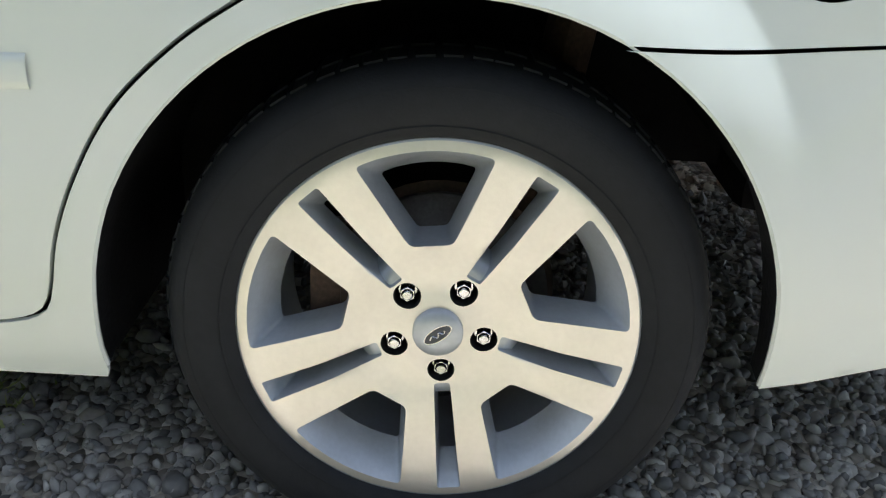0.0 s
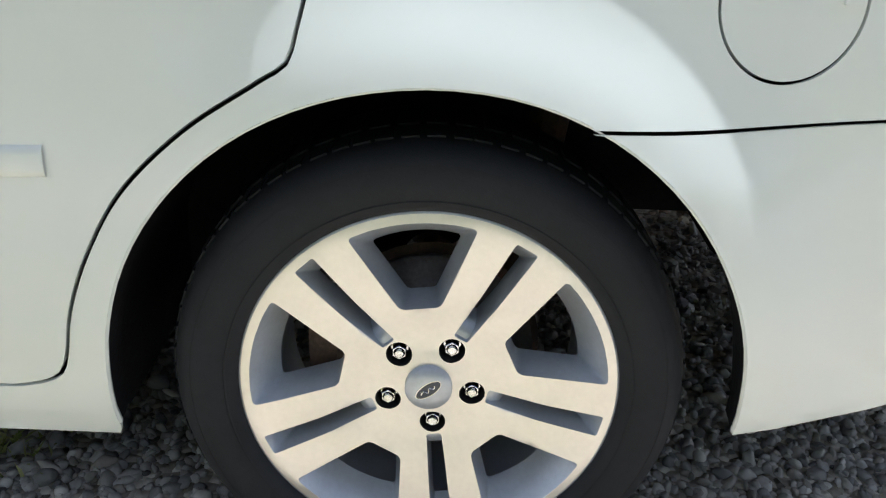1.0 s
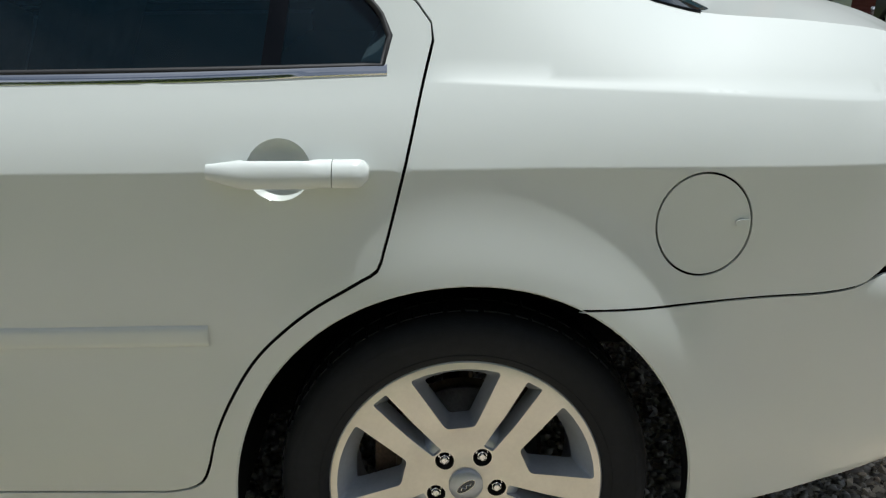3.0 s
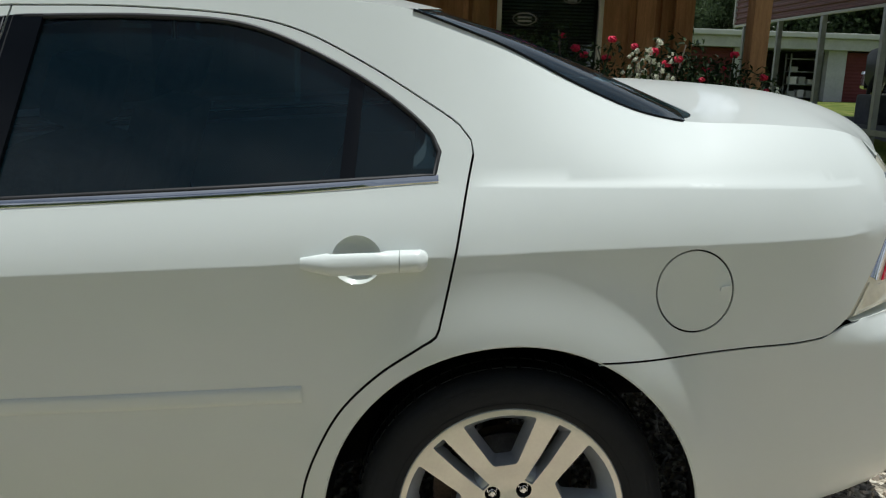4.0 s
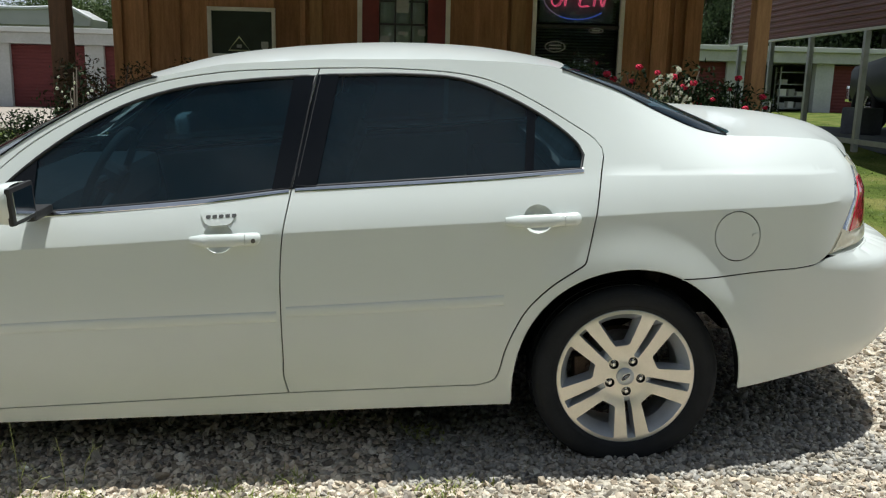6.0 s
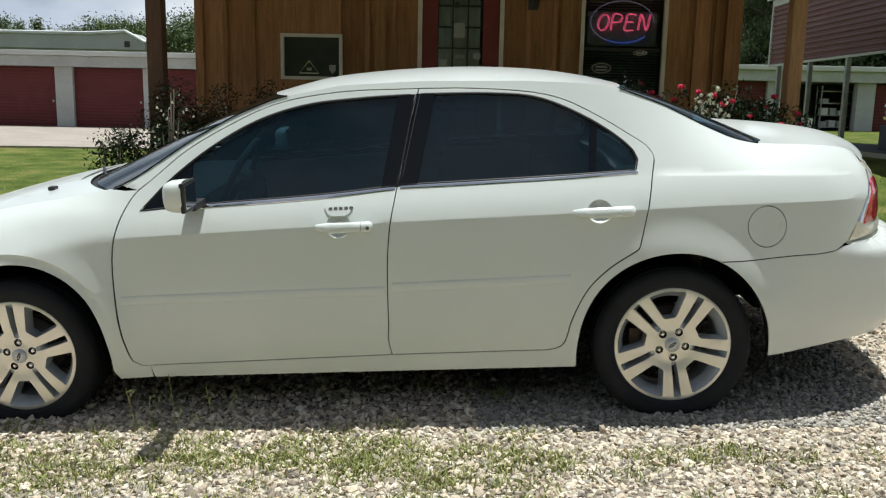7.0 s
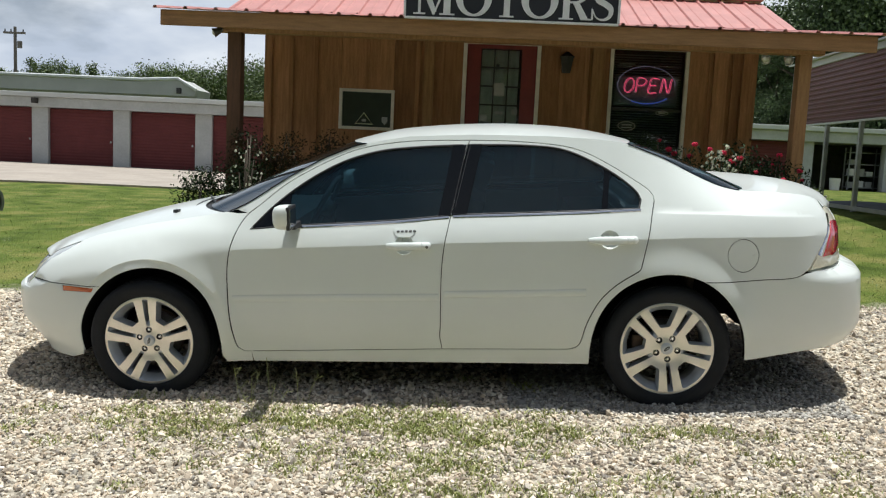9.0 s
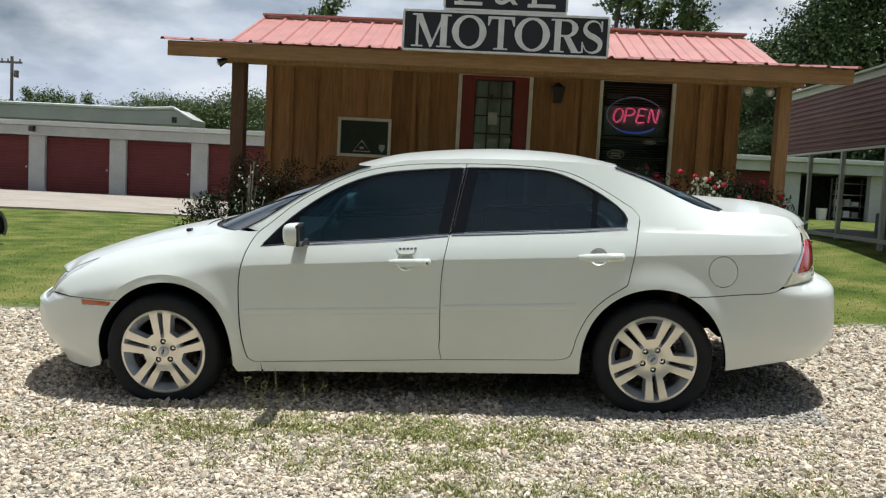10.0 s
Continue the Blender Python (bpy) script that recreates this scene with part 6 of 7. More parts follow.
# ---------------------------------------------------------------- carport
port = thing("carport", "tall metal carport with brown-red ribbed side and galvanised posts", "carport")
CX, CY0, CY1 = 4.68, 3.2, 11.9
vs, fs = [], []
zs, k = [], 0
z = 2.10
while z < 3.08:
    zs += [(z, 0.0), (z + 0.014, -0.024), (z + 0.034, -0.024), (z + 0.048, 0.0)]
    z += 0.082
zs = [(a, b) for a, b in zs if a < 3.1] + [(3.1, 0.0)]
for a, d in zs:
    vs += [(CX + d, CY0, a), (CX + d, CY1, a)]
fs = [(2 * i + 1, 2 * i, 2 * i + 2, 2 * i + 3) for i in range(len(zs) - 1)]
sp = part("side_panel", (vs, fs), CARPORTRED, port, "brown-red ribbed metal side panel")
part("edge_trim", boxed(CX - 0.045, CX + 0.02, CY0, CY1 + 0.02, 3.095, 3.20, 0.006), ROOFGREY, port)
part("edge_trim", boxed(CX - 0.030, CX + 0.02, CY0, CY1 + 0.02, 2.065, 2.10, 0.004), ROOFGREY, port)
part("edge_trim", boxed(CX - 0.035, CX + 0.025, CY1, CY1 + 0.05, 2.10, 3.095, 0.004), ROOFGREY, port)
for (xa, za), (xb, zb) in (((CX - 0.12, 3.20), (7.4, 3.85)), ((10.2, 3.20), (7.4, 3.85))):
    bm = bmesh.new()
    f = [bm.verts.new(p) for p in ((xa, CY0 - 0.1, za), (xa, CY1 + 0.1, za), (xb, CY1 + 0.1, zb), (xb, CY0 - 0.1, zb))]
    g = [bm.verts.new(v.co + Vector((0, 0, 0.03))) for v in f]
    bm.faces.new(f), bm.faces.new(g[::-1])
    for i in range(4):
        bm.faces.new((f[i], f[i - 1], g[i - 1], g[i]))
    bmesh.ops.recalc_face_normals(bm, faces=bm.faces)
    part("roof_sheet", bm, ROOFGREY, port)
for y in (11.49, 10.2, 8.9, 7.45, 6.0, 4.6, 3.3):
    part("post", boxed(CX - 0.032, CX + 0.032, y - 0.032, y + 0.032, land(CX, y) - 0.1, 2.064, 0.004), GALV, port)
for y in (11.8, 9.0, 6.2, 3.3):
    part("post", boxed(10.07, 10.13, y - 0.03, y + 0.03, land(10, y) - 0.1, 3.2, 0.004), GALV, port)
part("base_rail", boxed(CX - 0.03, CX + 0.03, CY0, CY1, land(CX, 11) + 0.02, land(CX, 11) + 0.08), GALV, port)
tagged(part("tarpaulin", (lambda g: g)(([(x, y, land(x, y) + 0.035 + 0.03 * math.sin(3 * x + 2 * y)) for y in np.linspace(5.6, 11.2, 14) for x in np.linspace(4.9, 10.0, 16)],
       [(j * 16 + i, j * 16 + i + 1, (j + 1) * 16 + i + 1, (j + 1) * 16 + i) for j in range(13) for i in range(15)])), DARKTARP, smooth=True), "dark blue-grey sheet spread under the carport", "tarpaulin")

# ---------------------------------------------------------------- dark pickup under the carport
TRUCKPAINT = material("dark_grey_truck_paint", (0.035, 0.043, 0.055), rough=0.45, spec=0.3, coat=0.15, spread=0.1, scale=4)
truck = thing("pickup_truck", "dark blue-grey pickup truck with bright alloy wheels, parked in the carport", "truck",
              Matrix.Translation((6.29, 10.4, land(6.5, 10.4))) @ Matrix.Rotation(radians(-90), 4, "Z"))
def hull(rows, name, mat):
    """Lofted cross-sections: rows of x, half-width, bottom, top, roundness."""
    vs, fs, n = [], [], 16
    for x, hw, z0, z1, r in rows:
        for k in range(n):
            a = 2 * math.pi * (k + 0.5) / n
            c, s = math.cos(a), math.sin(a)
            vs.append((x, 0.95 + hw * abs(c) ** r * (1 if c > 0 else -1), (z0 + z1) / 2 + (z1 - z0) / 2 * abs(s) ** r * (1 if s > 0 else -1)))
    for i in range(len(rows) - 1):
        for k in range(n):
            fs.append((i * n + k, i * n + (k + 1) % n, (i + 1) * n + (k + 1) % n, (i + 1) * n + k))
    fs += [tuple(range(n))[::-1], tuple((len(rows) - 1) * n + k for k in range(n))]
    return shaded(part(name, (vs, fs), mat, truck), 35)
hull([(-0.56, 0.85, 0.55, 1.00, 0.4), (-0.48, 0.93, 0.45, 1.08, 0.35), (0.5, 0.95, 0.42, 1.22, 0.3), (4.2, 0.95, 0.45, 1.2, 0.3), (4.4, 0.92, 0.5, 1.15, 0.35)], "body", TRUCKPAINT)
hull([(0.55, 0.75, 1.15, 1.24, 0.4), (1.15, 0.72, 1.15, 1.78, 0.4), (2.4, 0.72, 1.15, 1.82, 0.4), (2.75, 0.76, 1.15, 1.30, 0.4)], "cab", GLOSS)
part("bumper", boxed(-0.66, -0.52, 0.05, 1.85, 0.45, 0.72, 0.05), CHROME, truck)
part("wing_mirror", boxed(0.85, 1.0, -0.28, -0.02, 1.25, 1.45, 0.04), BLACK, truck)
for cx in (0.0, 3.5):
    for cy, sg in ((0.02, 1), (1.88, -1)):
        wh = new("wheel")
        wh.parent = truck
        wh.matrix_local = Matrix.Translation((cx, cy, 0.38)) @ (Matrix.Identity(4) if sg > 0 else Matrix.Rotation(math.pi, 4, "Z"))
        part("tyre", revolve(spline([(0.24, 0.02), (0.30, -0.02), (0.36, 0.0), (0.385, 0.05), (0.385, 0.20), (0.36, 0.25), (0.24, 0.24)], 0.02), 40), RUBBER, wh, "", True)
        part("rim", revolve([(0.245, 0.0), (0.235, 0.02), (0.225, 0.12), (0.0, 0.12)], 40), GLOSS, wh, "", True)
        for k in range(6):
            a = 2 * math.pi * k / 6
            bm = bmesh.new()
            box(bm, 0.03, 0.235, 0.005, 0.03, -0.022, 0.022, 0.004, Matrix.Rotation(a, 4, "Y"))
            part("spoke", bm, CHROME, wh)
# grey tub beside its wheel
tagged(part("tub", boxed(5.62, 6.05, 9.3, 9.7, land(6, 9.5), land(6, 9.5) + 0.40, 0.04), DARKTARP), "dark blue-grey plastic tub beside the pickup's wheel", "tub")

# ---------------------------------------------------------------- pole with wires
polewood = material("weathered_pole_wood", (0.16, 0.14, 0.12), rough=0.9, spread=0.2, scale=4, stretch=(5, 5, 0.4))
pole = thing("utility_pole", "weathered wooden utility pole with a cross-arm and transformer", "utility pole")
PX, PY, PTOP = -29.8, 45.0, 7.66
part("shaft", rod(bmesh.new(), (PX, PY, 0), (PX, PY, PTOP), 0.12, 0.085, 12), polewood, pole)
part("cross_arm", boxed(PX - 0.72, PX + 0.62, PY - 0.06, PY + 0.06, PTOP - 0.42, PTOP - 0.30, 0.01), polewood, pole)
part("transformer", rod(bmesh.new(), (PX + 0.28, PY, PTOP - 1.25), (PX + 0.28, PY, PTOP - 0.84), 0.14, sides=14), polewood, pole)
for dx in (-0.62, -0.25, 0.50):
    part("insulator", rod(bmesh.new(), (PX + dx, PY, PTOP - 0.30), (PX + dx, PY, PTOP - 0.14), 0.045, 0.03, 8), IRON, pole)

# ---------------------------------------------------------------- trees and shrubs
BARK = material("grey_brown_bark", (0.10, 0.08, 0.06), rough=0.95, spread=0.3, grain=0.2, scale=5, stretch=(3, 3, 0.6), bump=0.6, bump_scale=20)
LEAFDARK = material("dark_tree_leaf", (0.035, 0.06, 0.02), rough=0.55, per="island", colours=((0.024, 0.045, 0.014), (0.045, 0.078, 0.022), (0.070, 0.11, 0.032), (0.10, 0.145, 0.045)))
# lighter copy of the leaf: sunlight is put into the colours
LEAFLIGHT = material("sunlight_toned_leaf", (0.08, 0.12, 0.03), rough=0.55, per="island", colours=((0.035, 0.065, 0.015), (0.065, 0.105, 0.024), (0.10, 0.15, 0.035), (0.15, 0.19, 0.055)))
LEAFROSE = material("rose_leaf", (0.03, 0.05, 0.02), rough=0.7, spec=0.12, per="island", colours=((0.008, 0.016, 0.007), (0.016, 0.030, 0.011), (0.035, 0.055, 0.020)))
LEAFRED = material("reddish_shrub_leaf", (0.06, 0.03, 0.02), rough=0.7, spec=0.12, per="island", colours=((0.025, 0.022, 0.012), (0.045, 0.04, 0.016), (0.075, 0.035, 0.025)))
PETALRED = material("rose_red_petal", (0.55, 0.02, 0.06), rough=0.6, spec=0.2, colours=((0.30, 0.003, 0.03), (0.55, 0.018, 0.06), (0.72, 0.07, 0.13)), scale=30)
PETALWHITE = material("cream_petal", (0.70, 0.70, 0.58), rough=0.6, per="island", colours=((0.50, 0.50, 0.38), (0.72, 0.72, 0.62), (0.8, 0.8, 0.72)))


def leaf_cloud(centres, per, size, seed, corners=4):
    """Many small bent leaves strewn in clumps: (verts, faces)."""
    g = np.random.default_rng(seed)
    vs, fs = [], []
    for (cx, cy, cz, r) in centres:
        n = int(per * r * r) + 4
        d = g.normal(size=(n, 3))
        d /= np.linalg.norm(d, axis=1)[:, None] + 1e-9
        p = d * (r * g.uniform(0.35, 1.05, n) ** 0.6)[:, None] * (1, 1, 0.8) if corners == 4 else g.normal(size=(n, 3)) * r * (0.66, 0.66, 0.50)
        nd = d + g.normal(size=(n, 3)) * 0.7 + (0, 0, 0.3)
        nd /= np.linalg.norm(nd, axis=1)[:, None]
        t = np.cross(nd, g.normal(size=(n, 3)))
        t /= np.linalg.norm(t, axis=1)[:, None]
        b = np.cross(nd, t)
        s = size * g.uniform(0.6, 1.35, n)[:, None]
        c = p + (cx, cy, cz)
        k = len(vs)
        rim = [c - t * s, c - b * s * 0.42 + nd * s * 0.12, c + t * s, c + b * s * 0.42 + nd * s * 0.12] if corners == 4 else [c - t * s - b * s * 0.4, c + t * s - b * s * 0.3, c + b * s * 0.8]
        vs.extend(map(tuple, np.stack(rim, 1).reshape(-1, 3)))
        fs.extend(tuple(k + corners * i + j for j in range(corners)) for i in range(n))
    return vs, fs


def tree(label, height, spread, seed, leaf, per, size, crown_from=0.3, conifer=False):
    """A tapered trunk with limbs and a ragged crown."""
    r = random.Random(seed)
    t = thing("tree", label, "tree")
    bend = [(r.uniform(-0.03, 0.03) * height, r.uniform(-0.03, 0.03) * height) for _ in range(4)]
    line = spline([(0, 0, -0.3)] + [(bend[i][0] * (i + 1) / 4, bend[i][1] * (i + 1) / 4, height * (i + 1) / 4.4) for i in range(4)], height / 14)
    rad = [height * 0.026 * (1 - 0.85 * i / (len(line) - 1)) for i in range(len(line))]
    part("trunk", tube(line, rad, 9), BARK, t, "", True)
    centres = []
    n = int(15 + height * 1.4)
    for i in range(n):
        f = crown_from + (1 - crown_from) * (i + r.random()) / n
        wide = spread * ((1.05 - f) / (1.05 - crown_from) if conifer else math.sqrt(max(0.05, 1 - ((f - 0.58) / 0.48) ** 2)))
        a = r.uniform(0, 2 * math.pi)
        d = wide * r.uniform(0.25, 1.0)
        tip = Vector((d * math.cos(a), d * math.sin(a), height * f))
        root = Vector(line[min(len(line) - 1, int(len(line) * max(0.15, f - 0.12) * 0.9))])
        if i % 2 == 0:
            mid = root.lerp(tip, 0.55) + Vector((0, 0, height * 0.02))
            part("limb", tube([root, mid, tip], [height * 0.009, height * 0.006, height * 0.002], 5), BARK, t, "", True)
        cr = (0.16 if conifer else 0.24) * spread * r.uniform(0.6, 1.35)
        for _ in range(2):
            centres.append((tip.x + r.uniform(-1, 1) * cr, tip.y + r.uniform(-1, 1) * cr, tip.z + r.uniform(-0.6, 0.6) * cr, cr * r.uniform(0.6, 1.0)))
    tagged(part("crown", leaf_cloud(centres, per, size, seed, 3), leaf, t), kind="stuff")
    return t


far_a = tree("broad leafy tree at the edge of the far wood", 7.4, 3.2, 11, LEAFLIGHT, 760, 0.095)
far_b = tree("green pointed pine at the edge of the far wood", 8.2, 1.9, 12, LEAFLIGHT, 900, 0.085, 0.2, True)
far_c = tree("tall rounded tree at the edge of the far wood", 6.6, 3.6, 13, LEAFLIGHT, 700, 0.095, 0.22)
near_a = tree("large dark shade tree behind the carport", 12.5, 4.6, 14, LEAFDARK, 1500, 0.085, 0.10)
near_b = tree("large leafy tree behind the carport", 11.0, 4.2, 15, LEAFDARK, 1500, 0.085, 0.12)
for t in (far_a, far_b, far_c):
    t.matrix_world = Matrix.Translation((-60 + 3 * (t is far_b) + 6 * (t is far_c), 66, 0))
    tagged(t, group="trees of the far wood")
for t in (near_a, near_b):
    tagged(t, group="trees behind the carport")
rt = random.Random(8)
def plant(src, x, y, s, turn=None):
    m = Matrix.Translation((x, y, land(x, y) - 0.05)) @ Matrix.Rotation(rt.uniform(0, 6.28) if turn is None else turn, 4, "Z")
    o = copy_thing(src, m)
    o.scale = (s * rt.uniform(0.92, 1.08), s * rt.uniform(0.92, 1.08), s)
    return o
x = -52.0
while x < 12:
    plant(rt.choice((far_a, far_b, far_b, far_c)), x, rt.uniform(58, 68), rt.uniform(0.58, 0.90))
    x += rt.uniform(0.9, 1.8)
x = -50.0
while x < -9:
    plant(rt.choice((far_a, far_c, far_b)), x, rt.uniform(52, 57), rt.uniform(0.50, 0.66))
    x += rt.uniform(1.6, 2.8)
for x, y, s in ((-22.0, 50, 0.72), (-19.6, 49, 0.70), (-17.0, 50, 0.78), (-14.5, 48, 0.74), (-12.0, 50, 0.76)):
    plant(far_a, x, y, s)
for x, y, s in ((5.9, 41, 1.55), (7.1, 42, 1.60), (8.6, 43, 1.45), (9.7, 42, 1.50), (10.6, 44, 1.40), (-9.7, 41, 1.36), (-10.75, 43, 1.28), (-8.0, 44, 1.22), (2.8, 44, 1.27), (0.4, 45, 1.22)):
    plant(far_b, x, y, s)
near_a.matrix_world = Matrix.Translation((14.4, 31.5, 0.4))
near_b.matrix_world = Matrix.Translation((15.8, 35.0, 0.4))
for src, x, y, s in ((near_a, 18.0, 31.5, 1.05), (near_b, 11.4, 33.0, 0.50), (near_a, 10.2, 35.5, 0.48), (near_b, 13.2, 30.0, 0.50), (near_a, 21.0, 33, 1.0), (near_b, 19, 31.8, 1.0), (near_b, 25.5, 33, 1.0), (near_a, 29.5, 35, 1.1), (near_b, 19.5, 38, 1.15)):
    plant(src, x, y, s)


def shrub(name, label, cx, cy, w, h, seed, leaf, n, size, stems=7):
    r = random.Random(seed)
    t = thing(name, label, "shrub", Matrix.Translation((cx, cy, land(cx, cy))))
    tips = []
    for i in range(stems):
        a = r.uniform(0, 6.28)
        d = w * r.uniform(0.2, 0.9)
        tip = Vector((d * math.cos(a), 0.5 * d * math.sin(a), h * r.uniform(0.65, 1.0)))
        tips.append(tip)
        part("stem", tube([(0.1 * d * math.cos(a), 0, 0), tip * 0.5 + Vector((0, 0, 0.08 * h)), tip], [0.014, 0.010, 0.004], 6), BARK, t, "", True)
    centres = [(p.x * f + r.uniform(-.08, .08), p.y * f + r.uniform(-.08, .08), p.z * f, 0.17 * r.uniform(0.7, 1.2)) for p in tips for f in (0.45, 0.62, 0.8, 0.95)]
    tagged(part("leaf_mass", leaf_cloud(centres, n, size, seed), leaf, t), kind="stuff")
    return t, tips


def bloom(parent, x, y, z, r, mat, seed, name="flower"):
    """A double flower of cupped petals."""
    g = random.Random(seed)
    vs, fs = [], []
    for ring_k, (rr, lift, m) in enumerate(((1.0, 0.0, 7), (0.90, 0.45, 6), (0.66, 0.95, 5), (0.36, 1.25, 4))):
        for i in range(m):
            a = 2 * math.pi * (i + 0.5 * ring_k) / m + g.uniform(-0.2, 0.2)
            c, s = math.cos(a), math.sin(a)
            k = len(vs)
            for u, v, w in ((0.1, 0, 0.0), (0.75, -0.45, 0.35), (1.05, 0, 0.5), (0.75, 0.45, 0.35)):
                vs.append((x + r * rr * (u * c - v * s), y + r * rr * (u * s + v * c), z + r * (w * (0.6 + lift) + lift * 0.55)))
            fs.append((k, k + 1, k + 2, k + 3))
    return part(name, (vs, fs), mat, parent)


def rose(parent, x, y, z, r, seed):
    """A full round bloom: a ball folded into swirling petals."""
    bm = bmesh.new()
    bmesh.ops.create_icosphere(bm, subdivisions=3, radius=1.0)
    for v in bm.verts:
        a = math.atan2(v.co.y, v.co.x) + seed
        k = 1 + 0.16 * math.sin(5 * a + 7 * v.co.z) - 0.25 * max(0.0, v.co.z - 0.75)
        v.co = Vector((x + v.co.x * r * k, y + v.co.y * r * k, z + v.co.z * r * 0.8 * k))
    return part("rose", bm, PETALRED, parent)


rf = random.Random(21)
roses = []
for cx, cy, w, h, seed, lf in ((0.75, 3.95, 0.42, 1.30, 31, LEAFROSE), (1.25, 3.9, 0.42, 1.20, 32, LEAFROSE), (1.78, 3.95, 0.42, 1.06, 33, LEAFROSE)):
    t, tips = shrub("rose_bush", "dark-leaved rose bush with red blooms before the porch", cx, cy, w, h, seed, lf, 3200, 0.021, 11)
    tagged(t, group="rose bushes")
    roses.append(t)
# blooms, each on the bush that it grows from
for k, (bx, by, bz) in enumerate(((0.70, 4.12, 1.50), (0.78, 4.05, 1.42), (0.86, 4.15, 1.38), (0.95, 3.72, 1.47), (1.09, 3.70, 1.43), (1.00, 4.10, 1.36), (1.20, 3.66, 1.40), (1.27, 3.60, 1.33), (1.36, 3.66, 1.36), (1.44, 4.05, 1.30), (1.53, 3.70, 1.24), (1.56, 4.10, 1.22), (1.84, 4.02, 1.41), (1.80, 4.08, 1.32), (1.67, 4.05, 1.30), (1.76, 3.62, 1.18), (1.93, 4.10, 1.24), (2.07, 4.00, 1.18))):
    home = min(roses, key=lambda o: abs(o.matrix_world.translation.x - bx))
    o = home.matrix_world.translation
    rose(home, bx - o.x, by - o.y, bz - o.z, rf.uniform(0.020, 0.034), 700 + k)
    part("flower_stem", tube([(bx - o.x, by - o.y, bz - o.z), (0.6 * (bx - o.x), 0.4 * (by - o.y), 0.55 * (bz - o.z)), (0.2 * (bx - o.x), 0, 0)], 0.005, 5), LEAFROSE, home, "", True)
for home in roses:
    for i in range(4):
        rose(home, rf.uniform(-0.35, 0.35), rf.uniform(-0.1, 0.25), rf.uniform(0.65, 1.0), rf.uniform(0.020, 0.030), 800 + i)
wf, tips = shrub("flowering_shrub", "shrub covered in small cream flowers among the roses", 1.16, 3.58, 0.13, 1.20, 41, LEAFROSE, 900, 0.024, 8)
g = random.Random(4)
for i in range(210):
    tp = g.choice(tips)
    bloom(wf, tp.x + g.uniform(-0.08, 0.08), tp.y + g.uniform(-0.10, 0.06), tp.z + g.uniform(-0.26, 0.05), g.uniform(0.013, 0.022), PETALWHITE, i)
wf2, tips = shrub("flowering_shrub", "low shrub with a few cream flowers by the porch post", 2.06, 3.8, 0.14, 0.84, 42, LEAFROSE, 700, 0.020, 7)
for i in range(45):
    tp = g.choice(tips)
    bloom(wf2, tp.x + g.uniform(-0.12, 0.12), tp.y + g.uniform(-0.12, 0.06), tp.z + g.uniform(-0.25, 0.04), g.uniform(0.012, 0.022), PETALWHITE, 200 + i)
for cx, cy, w, h, seed, lf, lbl in ((-3.20, 4.0, 0.50, 1.30, 51, LEAFRED, "dark reddish-leaved shrub before the porch"), (-2.70, 4.05, 0.50, 1.30, 52, LEAFRED, "dark reddish-leaved shrub before the porch"),
                                    (-2.15, 4.1, 0.50, 1.15, 53, LEAFROSE, "dark green shrub before the porch"), (-3.55, 3.85, 0.32, 1.10, 54, LEAFROSE, "dark green shrub beside the porch post"), (-1.5, 4.1, 0.5, 1.0, 55, LEAFROSE, "dark green shrub before the porch")):
    t, tips = shrub("shrub", lbl, cx, cy, w, h, seed, lf, 4600, 0.018, 11)
    tagged(t, group="shrubs before the porch")
wf3, tips = shrub("flowering_shrub", "straggling shrub with pale blossom beside the porch post", -3.84, 3.75, 0.15, 0.90, 61, LEAFROSE, 700, 0.020, 8)
for i in range(40):
    tp = g.choice(tips)
    bloom(wf3, tp.x + g.uniform(-0.14, 0.14), tp.y + g.uniform(-0.12, 0.06), tp.z + g.uniform(-0.25, 0.04), g.uniform(0.012, 0.022), PETALWHITE, 300 + i)
wf4, tips = shrub("flowering_shrub", "tall thin shrub with pale blossom among dark leaves", -3.30, 3.60, 0.20, 1.28, 62, LEAFROSE, 600, 0.020, 7)
for i in range(50):
    tp = g.choice(tips)
    bloom(wf4, tp.x + g.uniform(-0.14, 0.14), tp.y + g.uniform(-0.12, 0.06), tp.z + g.uniform(-0.45, 0.02), g.uniform(0.010, 0.018), PETALWHITE, 400 + i)

# unseen trees added on the near side, to cut skylight on the car's side
x = -34.0
while x < 34:
    plant(rt.choice((far_a, far_c, far_c, far_b)), x, rt.uniform(-31, -23), rt.uniform(1.6, 2.1))
    x += rt.uniform(3.0, 4.4)

# small trailer on the lawn, its mudguard just in view
TRAILERGREY = material("dull_grey_steel_guard", (0.22, 0.235, 0.25), rough=0.45, metal=0.3, spread=0.12, grain=0.06, scale=8)
trailer = thing("utility_trailer", "low grey steel trailer with round mudguards, parked on the lawn", "trailer", Matrix.Translation((-8.07, 6.95, land(-8.0, 7.0))) @ Matrix.Rotation(radians(38), 4, "Z"))
part("deck", boxed(-1.3, 1.3 - 1.05, 0.28, 1.55, 0.36, 0.42, 0.01), TRAILERGREY, trailer)
part("drawbar", boxed(-2.6, -1.3, 0.86, 0.94, 0.34, 0.40, 0.01), TRAILERGREY, trailer)
